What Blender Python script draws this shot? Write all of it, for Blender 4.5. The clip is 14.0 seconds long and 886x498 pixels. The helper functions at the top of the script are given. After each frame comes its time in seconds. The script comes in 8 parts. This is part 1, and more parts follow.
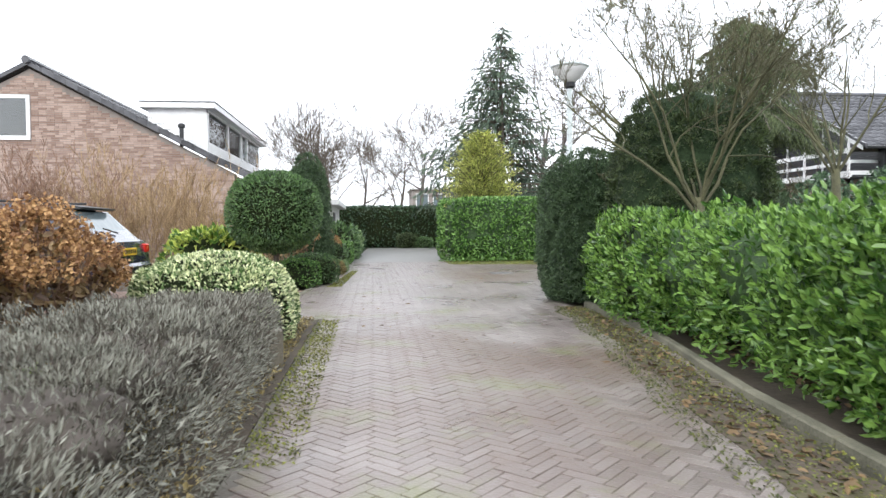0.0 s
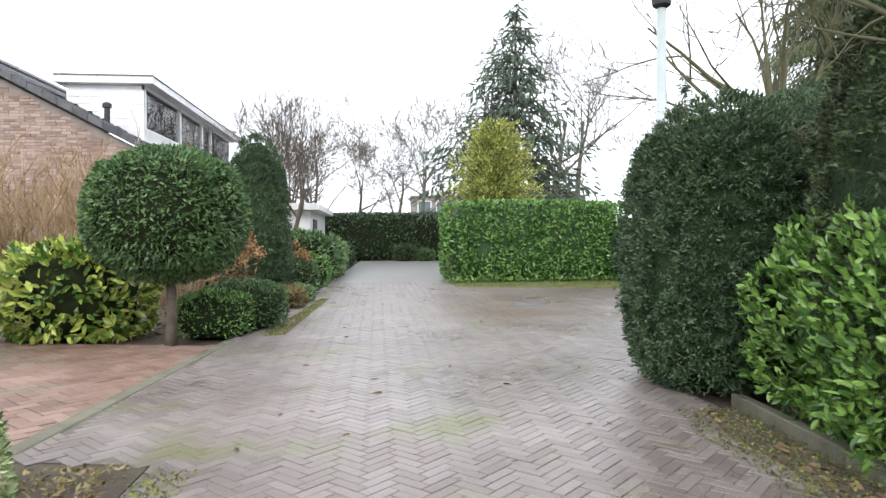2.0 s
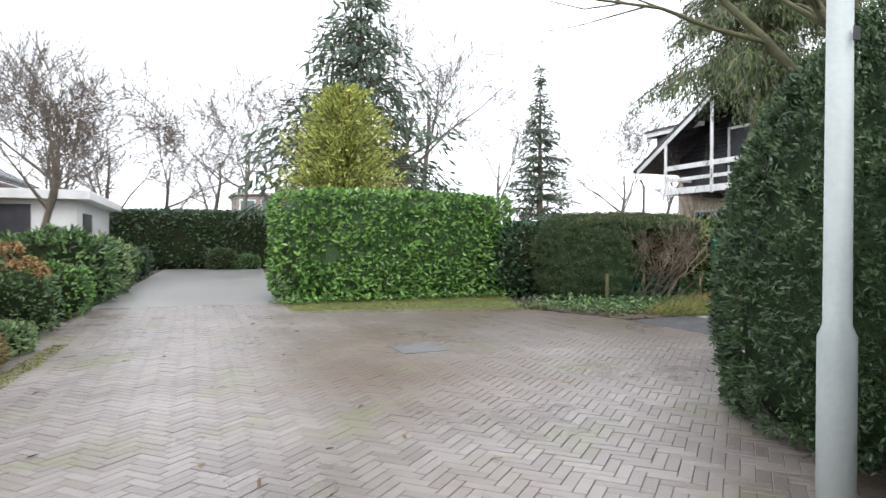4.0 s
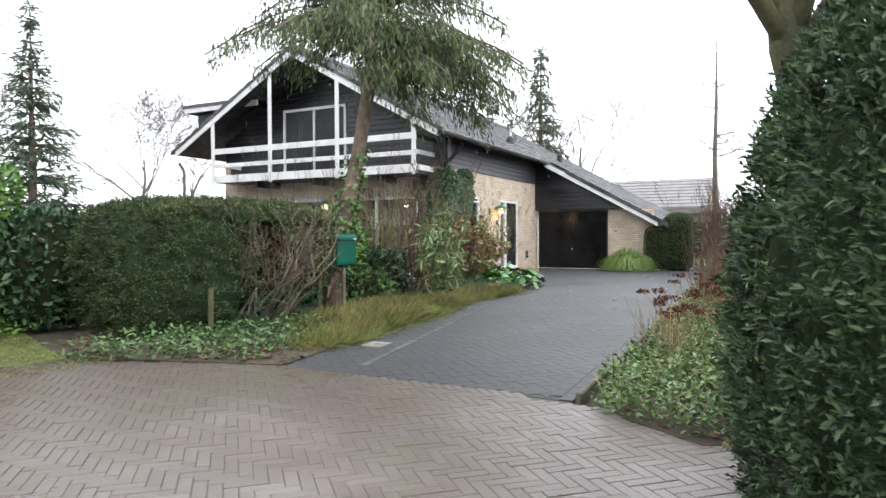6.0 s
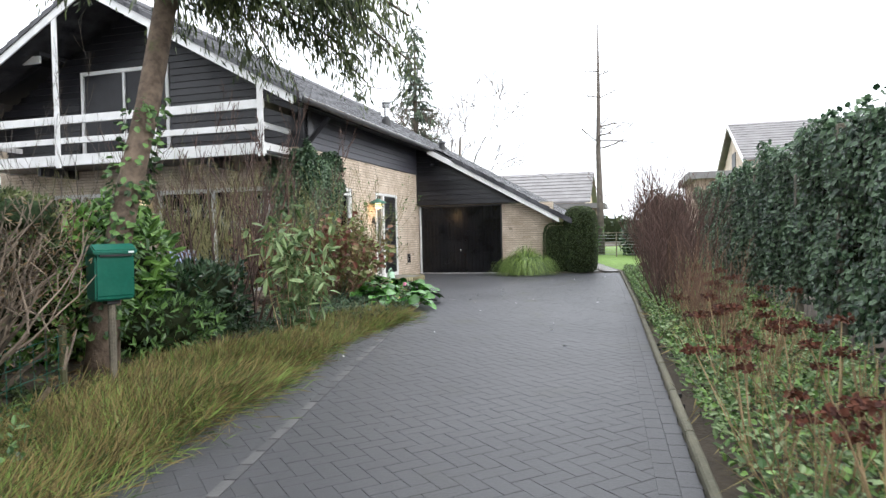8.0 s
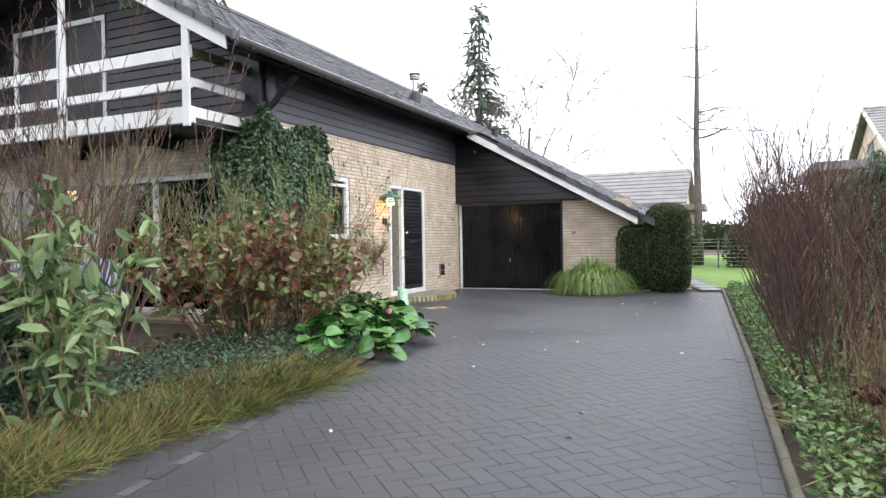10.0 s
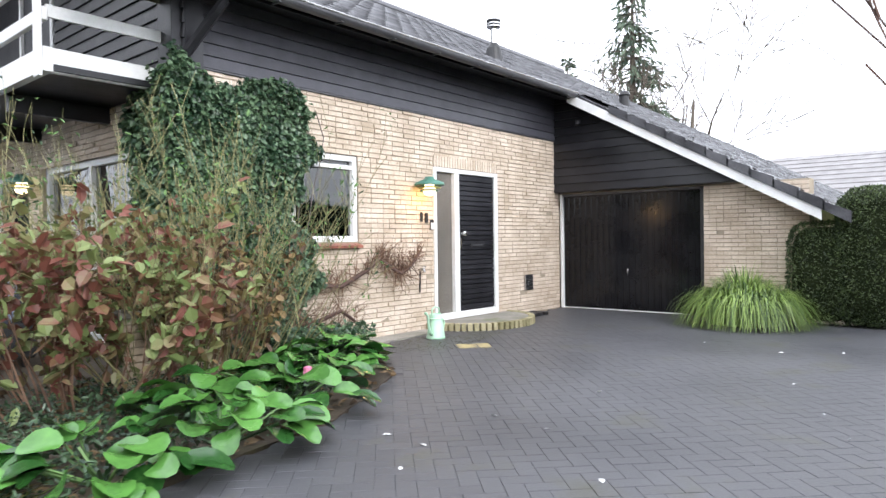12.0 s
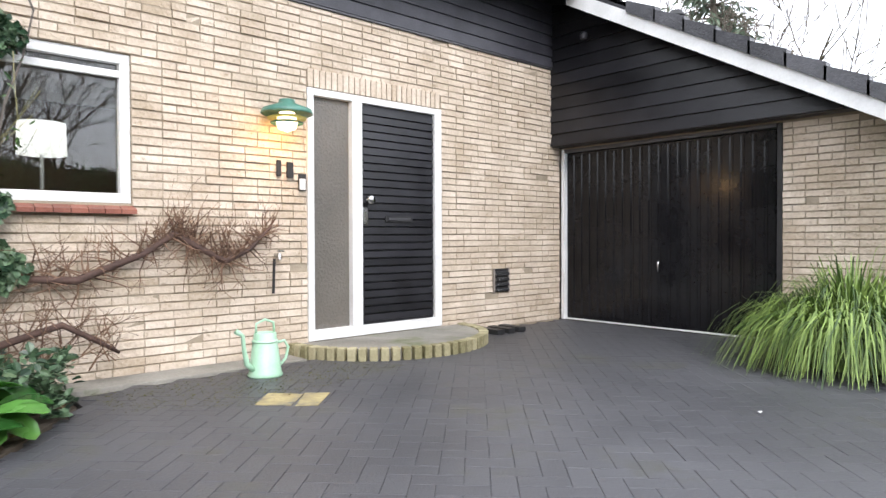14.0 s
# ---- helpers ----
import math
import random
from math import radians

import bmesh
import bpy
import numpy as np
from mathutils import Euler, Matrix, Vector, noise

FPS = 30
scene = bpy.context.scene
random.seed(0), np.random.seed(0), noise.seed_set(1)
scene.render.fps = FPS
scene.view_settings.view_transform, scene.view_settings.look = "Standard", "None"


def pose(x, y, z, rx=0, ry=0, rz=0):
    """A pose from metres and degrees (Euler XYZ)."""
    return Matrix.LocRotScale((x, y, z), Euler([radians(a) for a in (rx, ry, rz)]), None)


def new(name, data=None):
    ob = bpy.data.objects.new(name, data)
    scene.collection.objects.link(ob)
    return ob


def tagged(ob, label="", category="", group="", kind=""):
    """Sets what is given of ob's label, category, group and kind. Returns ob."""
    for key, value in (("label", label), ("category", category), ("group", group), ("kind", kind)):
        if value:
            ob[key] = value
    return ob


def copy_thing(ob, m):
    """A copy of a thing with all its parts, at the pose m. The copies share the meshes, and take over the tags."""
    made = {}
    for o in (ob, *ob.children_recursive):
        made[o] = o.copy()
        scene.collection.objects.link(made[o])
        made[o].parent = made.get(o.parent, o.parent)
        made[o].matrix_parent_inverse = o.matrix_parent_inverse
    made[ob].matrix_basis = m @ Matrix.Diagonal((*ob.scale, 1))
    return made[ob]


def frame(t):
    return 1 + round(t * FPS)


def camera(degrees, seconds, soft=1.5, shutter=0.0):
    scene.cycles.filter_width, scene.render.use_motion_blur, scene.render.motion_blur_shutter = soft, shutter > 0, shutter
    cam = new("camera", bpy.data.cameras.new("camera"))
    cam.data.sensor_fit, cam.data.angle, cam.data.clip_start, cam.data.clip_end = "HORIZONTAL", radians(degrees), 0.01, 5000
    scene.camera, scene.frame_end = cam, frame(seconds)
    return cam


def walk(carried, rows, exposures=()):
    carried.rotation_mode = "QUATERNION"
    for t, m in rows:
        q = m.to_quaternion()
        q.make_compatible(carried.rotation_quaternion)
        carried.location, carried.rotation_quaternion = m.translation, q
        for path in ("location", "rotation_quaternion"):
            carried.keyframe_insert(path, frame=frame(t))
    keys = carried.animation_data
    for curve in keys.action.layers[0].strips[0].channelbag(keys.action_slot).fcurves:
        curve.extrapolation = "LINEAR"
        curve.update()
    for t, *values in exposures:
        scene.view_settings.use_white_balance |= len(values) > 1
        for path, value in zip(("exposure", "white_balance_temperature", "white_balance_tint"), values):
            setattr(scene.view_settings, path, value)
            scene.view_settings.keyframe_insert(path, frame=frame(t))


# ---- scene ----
cam = camera(67.88, 14.0, soft=1.4, shutter=0.15)
PATH = [
    (0.0, -24.193, -20.502, 1.075, -6.01, -1.85, 0.43),
    (0.5, -24.118, -19.379, 1.073, -5.92, -1.88, 0.49),
    (1.0, -24.010, -18.252, 1.079, -5.95, -1.68, 0.37),
    (1.5, -23.877, -17.099, 1.123, -5.88, -1.31, 0.23),
    (2.0, -23.723, -15.978, 1.127, -5.70, -1.06, 0.24),
    (2.2, -23.679, -15.548, 1.124, -5.67, -0.96, 0.28),
    (4.3, -23.287, -10.924, 1.090, -26.77, -0.51, -0.21),
    (4.5, -23.225, -10.502, 1.099, -31.47, -0.53, -0.27),
    (5.0, -23.024, -9.506, 1.106, -41.92, -0.79, -0.31),
    (5.5, -22.682, -8.554, 1.111, -52.70, -0.92, -0.18),
    (6.0, -22.129, -7.785, 1.123, -62.50, -1.10, 0.20),
    (6.5, -21.460, -7.161, 1.128, -68.85, -1.22, 0.42),
    (7.0, -20.619, -6.690, 1.172, -73.07, -1.34, 0.54),
    (7.5, -19.686, -6.352, 1.186, -73.93, -1.38, 0.71),
    (8.0, -18.702, -6.143, 1.182, -73.85, -1.35, 1.24),
    (8.2, -18.292, -6.050, 1.196, -73.74, -1.36, 1.51),
    (10.3, -13.863, -6.081, 1.129, -63.35, -0.46, 1.19),
    (10.5, -13.444, -6.054, 1.158, -61.49, -0.32, 1.48),
    (11.0, -12.423, -6.105, 1.242, -56.18, -0.25, 1.27),
    (11.5, -11.389, -6.106, 1.238, -52.53, -0.40, 0.93),
    (12.0, -10.297, -5.955, 1.203, -49.87, -0.68, 0.75),
    (12.5, -9.182, -5.765, 1.151, -47.33, -0.76, 0.57),
    (13.0, -8.106, -5.616, 1.088, -45.10, -0.64, 0.61),
    (13.5, -7.140, -5.327, 1.044, -43.42, -0.87, 0.21),
    (14.0, -6.287, -4.878, 0.956, -42.05, -0.89, 0.20),
]
walk(cam, [(t, pose(x, y, z, 90 + pitch, roll, yaw)) for t, x, y, z, yaw, pitch, roll in PATH],
     exposures=((0, 0.82, 6350, 10), (4, 0.77, 6400, 10), (5.5, 0.86, 6450, 10), (7, 0.78, 6430, 10), (8.5, 0.80, 6420, 10), (11, 0.90, 6330, 12), (12.5, 1.24, 6250, 12), (14, 1.08, 6350, 12)))

# ---- overcast winter light ----
world = bpy.data.worlds.new("overcast")
scene.world = world
world.use_nodes = True
wn, wl = world.node_tree.nodes, world.node_tree.links
sky = wn.new("ShaderNodeTexSky")
sky.sky_type, sky.sun_disc = "NISHITA", False
sky.sun_elevation, sky.sun_rotation = radians(32), radians(200)
cloud = wn.new("ShaderNodeMix")
cloud.data_type = "RGBA"
cloud.inputs[0].default_value = 0.93
cloud.inputs[7].default_value = (11.6, 12.0, 12.6, 1)
wl.new(sky.outputs[0], cloud.inputs[6])
wl.new(cloud.outputs[2], wn["Background"].inputs[0])
wn["Background"].inputs[1].default_value = 0.115
sun = new("sun", bpy.data.lights.new("sun", "SUN"))
sun.data.energy, sun.data.angle, sun.data.color = 0.9, radians(25), (1, 0.97, 0.93)
sun.rotation_euler = (radians(58), 0, radians(-20))

# ---- materials ----
def nodes_of(m):
    m.use_nodes = True
    return m.node_tree.nodes, m.node_tree.links


def surface(name, c1, c2, scale=3.0, rough=0.7, bump=0.3, fine=40.0, random_by="", spread=0.5, metal=0.0, coat=0.0, stain=None, stain_scale=0.6, stain_cut=0.55, spec=0.5, stain2=None, stain2_scale=0.5, stain2_cut=0.6):
    """Two-scale noise colour between c1 and c2, fine relief, and an optional stain colour in large patches."""
    m = bpy.data.materials.new(name)
    n, l = nodes_of(m)
    b = n["Principled BSDF"]
    pos = n.new("ShaderNodeNewGeometry")
    big, small = n.new("ShaderNodeTexNoise"), n.new("ShaderNodeTexNoise")
    big.inputs["Scale"].default_value, small.inputs["Scale"].default_value = scale, fine
    big.inputs["Detail"].default_value = 5
    small.inputs["Detail"].default_value = 3
    for t in (big, small):
        l.new(pos.outputs["Position"], t.inputs["Vector"])
    add = n.new("ShaderNodeMath")
    add.operation = "MULTIPLY_ADD"
    l.new(small.outputs[0], add.inputs[0])
    add.inputs[1].default_value = 0.45
    l.new(big.outputs[0], add.inputs[2])
    value = add.outputs[0]
    if random_by:
        if random_by == "object":
            r = n.new("ShaderNodeObjectInfo").outputs["Random"]
        else:
            r = pos.outputs["Random Per Island"]
        mixed = n.new("ShaderNodeMath")
        mixed.operation = "MULTIPLY_ADD"
        l.new(r, mixed.inputs[0])
        mixed.inputs[1].default_value = spread
        l.new(value, mixed.inputs[2])
        shift = n.new("ShaderNodeMath")
        shift.operation = "SUBTRACT"
        l.new(mixed.outputs[0], shift.inputs[0])
        shift.inputs[1].default_value = spread / 2
        value = shift.outputs[0]
    ramp = n.new("ShaderNodeValToRGB")
    ramp.color_ramp.elements[0].position, ramp.color_ramp.elements[1].position = 0.45, 1.0
    ramp.color_ramp.elements[0].color, ramp.color_ramp.elements[1].color = (*c1, 1), (*c2, 1)
    l.new(value, ramp.inputs[0])
    colour = ramp.outputs[0]
    for tone, tone_scale, tone_cut in ((stain, stain_scale, stain_cut), (stain2, stain2_scale, stain2_cut)):
        if not tone:
            continue
        patch = n.new("ShaderNodeTexNoise")
        patch.inputs["Scale"].default_value, patch.inputs["Detail"].default_value = tone_scale, 7
        patch.inputs["Roughness"].default_value = 0.65
        l.new(pos.outputs["Position"], patch.inputs["Vector"])
        cut = n.new("ShaderNodeMapRange")
        cut.inputs[1].default_value, cut.inputs[2].default_value = tone_cut, tone_cut + 0.14
        l.new(patch.outputs[0], cut.inputs[0])
        mx = n.new("ShaderNodeMix")
        mx.data_type = "RGBA"
        l.new(cut.outputs[0], mx.inputs[0])
        l.new(colour, mx.inputs[6])
        mx.inputs[7].default_value = (*tone, 1)
        colour = mx.outputs[2]
    l.new(colour, b.inputs["Base Color"])
    vary = n.new("ShaderNodeMapRange")
    vary.inputs[3].default_value, vary.inputs[4].default_value = max(0.02, rough - 0.15), min(1, rough + 0.12)
    l.new(big.outputs[0], vary.inputs[0])
    l.new(vary.outputs[0], b.inputs["Roughness"])
    b.inputs["Metallic"].default_value = metal
    b.inputs["Coat Weight"].default_value = coat
    b.inputs["Specular IOR Level"].default_value = spec
    if bump:
        bp = n.new("ShaderNodeBump")
        bp.inputs["Strength"].default_value, bp.inputs["Distance"].default_value = bump, 0.01
        l.new(small.outputs[0], bp.inputs["Height"])
        l.new(bp.outputs[0], b.inputs["Normal"])
    return m


def foliage(name, c1, c2, rough=0.5, spread=0.9, through_light=0.15, scale=2.5):
    m = surface(name, c1, c2, scale, rough, 0.0, 25, "island", spread)
    n, l = m.node_tree.nodes, m.node_tree.links
    b, out = n["Principled BSDF"], n["Material Output"]
    t = n.new("ShaderNodeBsdfTranslucent")
    l.new(b.inputs["Base Color"].links[0].from_socket, t.inputs[0])
    mx = n.new("ShaderNodeMixShader")
    mx.inputs[0].default_value = through_light
    l.new(b.outputs[0], mx.inputs[1])
    l.new(t.outputs[0], mx.inputs[2])
    l.new(mx.outputs[0], out.inputs[0])
    return m


def glass(name, tint=(0.9, 0.93, 0.92), rough=0.0, relief=0.0, clear=0.75):
    m = bpy.data.materials.new(name)
    n, l = nodes_of(m)
    n.remove(n["Principled BSDF"])
    see, shine, mx, fr = n.new("ShaderNodeBsdfTransparent"), n.new("ShaderNodeBsdfGlossy"), n.new("ShaderNodeMixShader"), n.new("ShaderNodeFresnel")
    see.inputs[0].default_value = (*[c * clear for c in tint], 1)
    shine.inputs["Roughness"].default_value = rough
    fr.inputs[0].default_value = 1.9
    if relief:
        pos, no, bp = n.new("ShaderNodeNewGeometry"), n.new("ShaderNodeTexNoise"), n.new("ShaderNodeBump")
        no.inputs["Scale"].default_value = relief
        l.new(pos.outputs["Position"], no.inputs["Vector"])
        l.new(no.outputs[0], bp.inputs["Height"])
        bp.inputs["Strength"].default_value, bp.inputs["Distance"].default_value = 0.5, 0.01
        l.new(bp.outputs[0], shine.inputs["Normal"])
    l.new(fr.outputs[0], mx.inputs[0])
    l.new(see.outputs[0], mx.inputs[1])
    l.new(shine.outputs[0], mx.inputs[2])
    l.new(mx.outputs[0], n["Material Output"].inputs[0])
    return m


def glowing(name, colour, power):
    m = bpy.data.materials.new(name)
    n, l = nodes_of(m)
    n["Principled BSDF"].inputs["Base Color"].default_value = (*colour, 1)
    n["Principled BSDF"].inputs["Emission Color"].default_value = (*colour, 1)
    n["Principled BSDF"].inputs["Emission Strength"].default_value = power
    return m


M_SOIL = surface("soil", (0.035, 0.026, 0.018), (0.11, 0.085, 0.06), 2.0, 0.9, 0.9, 30, stain=(0.10, 0.10, 0.035), stain_scale=0.9, stain_cut=0.56)
M_GRASS_GROUND = surface("grass_ground", (0.05, 0.07, 0.02), (0.14, 0.16, 0.05), 1.5, 0.9, 0.6, 60)
M_LAWN = surface("lawn", (0.10, 0.19, 0.03), (0.22, 0.36, 0.07), 2.5, 0.8, 0.6, 90)
M_BED = surface("joint_sand", (0.085, 0.075, 0.062), (0.18, 0.16, 0.135), 1.5, 0.85, 0.5, 80, stain=(0.10, 0.115, 0.03), stain_scale=0.7, stain_cut=0.58)
M_DRIVE_BED = surface("drive_joint", (0.042, 0.042, 0.046), (0.088, 0.087, 0.09), 1.5, 0.7, 0.4, 80)
M_CLINKER = surface("road_clinker", (0.135, 0.11, 0.1), (0.28, 0.242, 0.226), 0.8, 0.32, 0.35, 70, "island", 0.30, stain=(0.142, 0.1, 0.08), stain_scale=0.22, stain_cut=0.50, stain2=(0.16, 0.158, 0.08), stain2_scale=1.1, stain2_cut=0.54)
M_CLINKER_ONE = surface("road_clinker_single", (0.135, 0.11, 0.1), (0.28, 0.242, 0.226), 0.8, 0.32, 0.35, 70, "object", 0.30, stain=(0.142, 0.1, 0.08), stain_scale=0.22, stain_cut=0.50, stain2=(0.16, 0.158, 0.08), stain2_scale=1.1, stain2_cut=0.54)
M_PAVER = surface("drive_paver", (0.045, 0.0455, 0.051), (0.097, 0.0975, 0.106), 0.7, 0.5, 0.3, 80, "island", 0.12, stain=(0.12, 0.118, 0.11), stain_scale=0.35, stain_cut=0.6, stain2=(0.07, 0.07, 0.055), stain2_scale=1.4, stain2_cut=0.56)
M_PAVER_ONE = surface("drive_paver_single", (0.045, 0.0455, 0.051), (0.097, 0.0975, 0.106), 0.7, 0.5, 0.3, 80, "object", 0.12, stain=(0.12, 0.118, 0.11), stain_scale=0.35, stain_cut=0.6, stain2=(0.07, 0.07, 0.055), stain2_scale=1.4, stain2_cut=0.56)


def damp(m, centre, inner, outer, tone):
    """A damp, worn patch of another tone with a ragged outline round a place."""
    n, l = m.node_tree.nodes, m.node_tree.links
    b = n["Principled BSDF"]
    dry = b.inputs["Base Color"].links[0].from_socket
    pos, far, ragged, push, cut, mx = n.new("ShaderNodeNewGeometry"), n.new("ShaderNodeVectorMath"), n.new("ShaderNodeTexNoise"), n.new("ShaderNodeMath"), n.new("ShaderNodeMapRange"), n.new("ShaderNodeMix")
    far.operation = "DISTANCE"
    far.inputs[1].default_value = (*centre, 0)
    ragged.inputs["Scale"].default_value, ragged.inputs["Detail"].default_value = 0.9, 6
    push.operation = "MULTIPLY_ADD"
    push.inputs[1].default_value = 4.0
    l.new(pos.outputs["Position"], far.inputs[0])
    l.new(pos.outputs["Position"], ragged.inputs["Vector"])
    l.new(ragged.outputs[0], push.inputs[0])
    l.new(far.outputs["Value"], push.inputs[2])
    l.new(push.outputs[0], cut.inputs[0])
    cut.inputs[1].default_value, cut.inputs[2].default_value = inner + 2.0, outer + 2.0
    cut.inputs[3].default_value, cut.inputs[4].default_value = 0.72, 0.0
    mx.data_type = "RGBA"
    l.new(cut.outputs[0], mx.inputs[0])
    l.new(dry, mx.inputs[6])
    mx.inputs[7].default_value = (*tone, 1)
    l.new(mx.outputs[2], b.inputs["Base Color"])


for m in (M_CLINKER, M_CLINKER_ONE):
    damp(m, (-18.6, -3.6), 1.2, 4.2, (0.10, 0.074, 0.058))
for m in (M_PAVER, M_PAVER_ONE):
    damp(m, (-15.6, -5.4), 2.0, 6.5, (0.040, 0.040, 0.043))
M_CONCRETE = surface("concrete", (0.16, 0.15, 0.13), (0.36, 0.34, 0.30), 2.5, 0.8, 0.5, 60, stain=(0.13, 0.15, 0.06), stain_scale=1.7, stain_cut=0.55)
M_FAR_ROAD = surface("grey_slabs", (0.14, 0.135, 0.125), (0.25, 0.24, 0.225), 1.0, 0.4, 0.2, 40)
M_BRICK = surface("yellow_brick", (0.46, 0.365, 0.265), (0.76, 0.655, 0.55), 2.2, 0.8, 1.0, 38, "island", 0.22, stain=(0.36, 0.26, 0.17), stain_scale=0.7, stain_cut=0.64, stain2=(0.33, 0.25, 0.165), stain2_scale=16, stain2_cut=0.60)
M_BRICK_ONE = surface("yellow_brick_single", (0.46, 0.365, 0.265), (0.76, 0.655, 0.55), 2.2, 0.8, 1.0, 38, "object", 0.22, stain=(0.36, 0.26, 0.17), stain_scale=0.7, stain_cut=0.64, stain2=(0.33, 0.25, 0.165), stain2_scale=16, stain2_cut=0.60)
M_MORTAR = surface("mortar", (0.27, 0.22, 0.16), (0.42, 0.355, 0.27), 5, 0.9, 0.6, 90)
M_RED_BRICK = surface("brown_brick", (0.25, 0.165, 0.13), (0.46, 0.345, 0.285), 1.2, 0.85, 0.6, 40, "island", 0.6)
M_RED_MORTAR = surface("grey_mortar", (0.22, 0.19, 0.17), (0.34, 0.30, 0.27), 5, 0.9, 0.4, 60)
M_BLACK_BOARD = surface("black_stained_board", (0.007, 0.007, 0.009), (0.022, 0.022, 0.027), 4, 0.38, 0.25, 60, "object", 0.4)
M_GREY_BOARD = surface("dark_grey_board", (0.03, 0.03, 0.038), (0.07, 0.07, 0.085), 4, 0.45, 0.2, 60, "object", 0.3)
M_WHITE = surface("white_paint", (0.66, 0.66, 0.65), (0.86, 0.86, 0.86), 3, 0.35, 0.12, 50)
M_TILE = surface("dark_roof_tile", (0.032, 0.032, 0.037), (0.095, 0.095, 0.105), 3, 0.22, 0.4, 60, "island", 0.5, stain=(0.10, 0.10, 0.09), stain_scale=1.2, stain_cut=0.6)
M_TILE_ONE = surface("dark_roof_tile_single", (0.032, 0.032, 0.037), (0.095, 0.095, 0.105), 3, 0.22, 0.4, 60, "object", 0.5, stain=(0.10, 0.10, 0.09), stain_scale=1.2, stain_cut=0.6)
M_GREY_TILE = surface("grey_roof_tile", (0.16, 0.15, 0.15), (0.30, 0.29, 0.29), 2, 0.6, 0.3, 50)
M_ZINC = surface("zinc", (0.06, 0.06, 0.065), (0.13, 0.13, 0.14), 4, 0.4, 0.1, 50, metal=0.4)
M_GLASS = glass("window_glass")
M_FROST = surface("ripple_glass", (0.17, 0.16, 0.145), (0.28, 0.255, 0.225), 1.2, 0.12, 1.0, 40)
M_FROST.node_tree.nodes["Principled BSDF"].inputs["Transmission Weight"].default_value = 0.45
M_ROOM = surface("room_wall", (0.36, 0.32, 0.27), (0.52, 0.47, 0.40), 1, 0.9, 0.0, 20)
M_BARK = surface("bark", (0.05, 0.04, 0.032), (0.17, 0.14, 0.11), 6, 0.9, 0.9, 40)
M_BARK_GREY = surface("grey_twig", (0.07, 0.058, 0.05), (0.18, 0.155, 0.135), 5, 0.9, 0.5, 50)
M_BARK_GREEN = surface("mossy_bark", (0.045, 0.045, 0.024), (0.14, 0.135, 0.068), 5, 0.9, 0.6, 50)
M_TWIG_RED = surface("red_brown_twig", (0.12, 0.07, 0.05), (0.28, 0.17, 0.11), 5, 0.9, 0.3, 50, "island", 0.5)
M_TWIG_DARK = surface("dark_red_twig", (0.055, 0.033, 0.028), (0.16, 0.095, 0.075), 5, 0.9, 0.3, 50, "island", 0.5)
M_JASMINE = surface("green_tan_twig", (0.12, 0.12, 0.045), (0.34, 0.31, 0.15), 5, 0.8, 0.3, 50, "island", 0.5)
M_CONIFER_BARK = surface("scaly_brown_bark", (0.06, 0.042, 0.03), (0.23, 0.17, 0.125), 9, 0.9, 1.0, 30, stain=(0.12, 0.13, 0.05), stain_scale=2.5, stain_cut=0.6)
M_TWIG_TAN = surface("tan_twig", (0.20, 0.13, 0.07), (0.42, 0.30, 0.17), 5, 0.9, 0.3, 50, "island", 0.5)
# Inner laurel green with the shade between leaves put into the colour.
M_LAUREL_SHADE = surface("laurel_inner_shade", (0.014, 0.034, 0.01), (0.055, 0.11, 0.028), 22, 0.7, 1.0, 50)
# Core colours darker than any leaf: the shade deep in foliage, painted in.
M_LEAF_SHADE = surface("inner_shade", (0.010, 0.014, 0.007), (0.028, 0.036, 0.016), 6, 0.95, 0.5, 30, spec=0.05)
M_YEW_SHADE = surface("yew_inner_shade", (0.010, 0.019, 0.009), (0.045, 0.07, 0.033), 30, 0.9, 1.0, 60, spec=0.1)
M_YEW = foliage("yew_needles", (0.02, 0.042, 0.019), (0.098, 0.158, 0.068), 0.5)
M_YEW_WARM = foliage("yew_needles_warm", (0.015, 0.028, 0.009), (0.088, 0.126, 0.043), 0.55)
M_BROWN_BRANCH = surface("brown_hedge_branch", (0.075, 0.058, 0.044), (0.31, 0.245, 0.185), 5, 0.9, 0.4, 50, "island", 0.5)
M_YEW_TOP = foliage("yew_top", (0.05, 0.06, 0.02), (0.15, 0.17, 0.06), 0.6)
M_LAUREL = foliage("laurel_leaf", (0.04, 0.10, 0.022), (0.20, 0.36, 0.09), 0.27)
M_LAUREL_LIGHT = foliage("young_laurel_leaf", (0.045, 0.11, 0.02), (0.235, 0.395, 0.085), 0.3, through_light=0.25)
M_DARK_LEAF = foliage("dark_leaf", (0.018, 0.042, 0.022), (0.08, 0.14, 0.07), 0.3)
M_GOLD = foliage("golden_conifer", (0.19, 0.24, 0.045), (0.62, 0.64, 0.18), 0.6, 0.5)
M_SPRUCE = foliage("spruce_needles", (0.045, 0.072, 0.05), (0.13, 0.175, 0.115), 0.6)
M_HANG = foliage("hanging_needles", (0.03, 0.048, 0.02), (0.14, 0.175, 0.064), 0.55)
M_IVY = foliage("ivy_leaf", (0.024, 0.058, 0.03), (0.15, 0.235, 0.13), 0.33)
M_VARIEGATED = foliage("variegated_leaf", (0.10, 0.18, 0.05), (0.80, 0.82, 0.50), 0.45, 1.0)
M_LAVENDER = foliage("lavender_leaf", (0.08, 0.068, 0.052), (0.285, 0.285, 0.235), 0.8)
M_BALL = foliage("viburnum_leaf", (0.03, 0.07, 0.022), (0.14, 0.24, 0.08), 0.4)
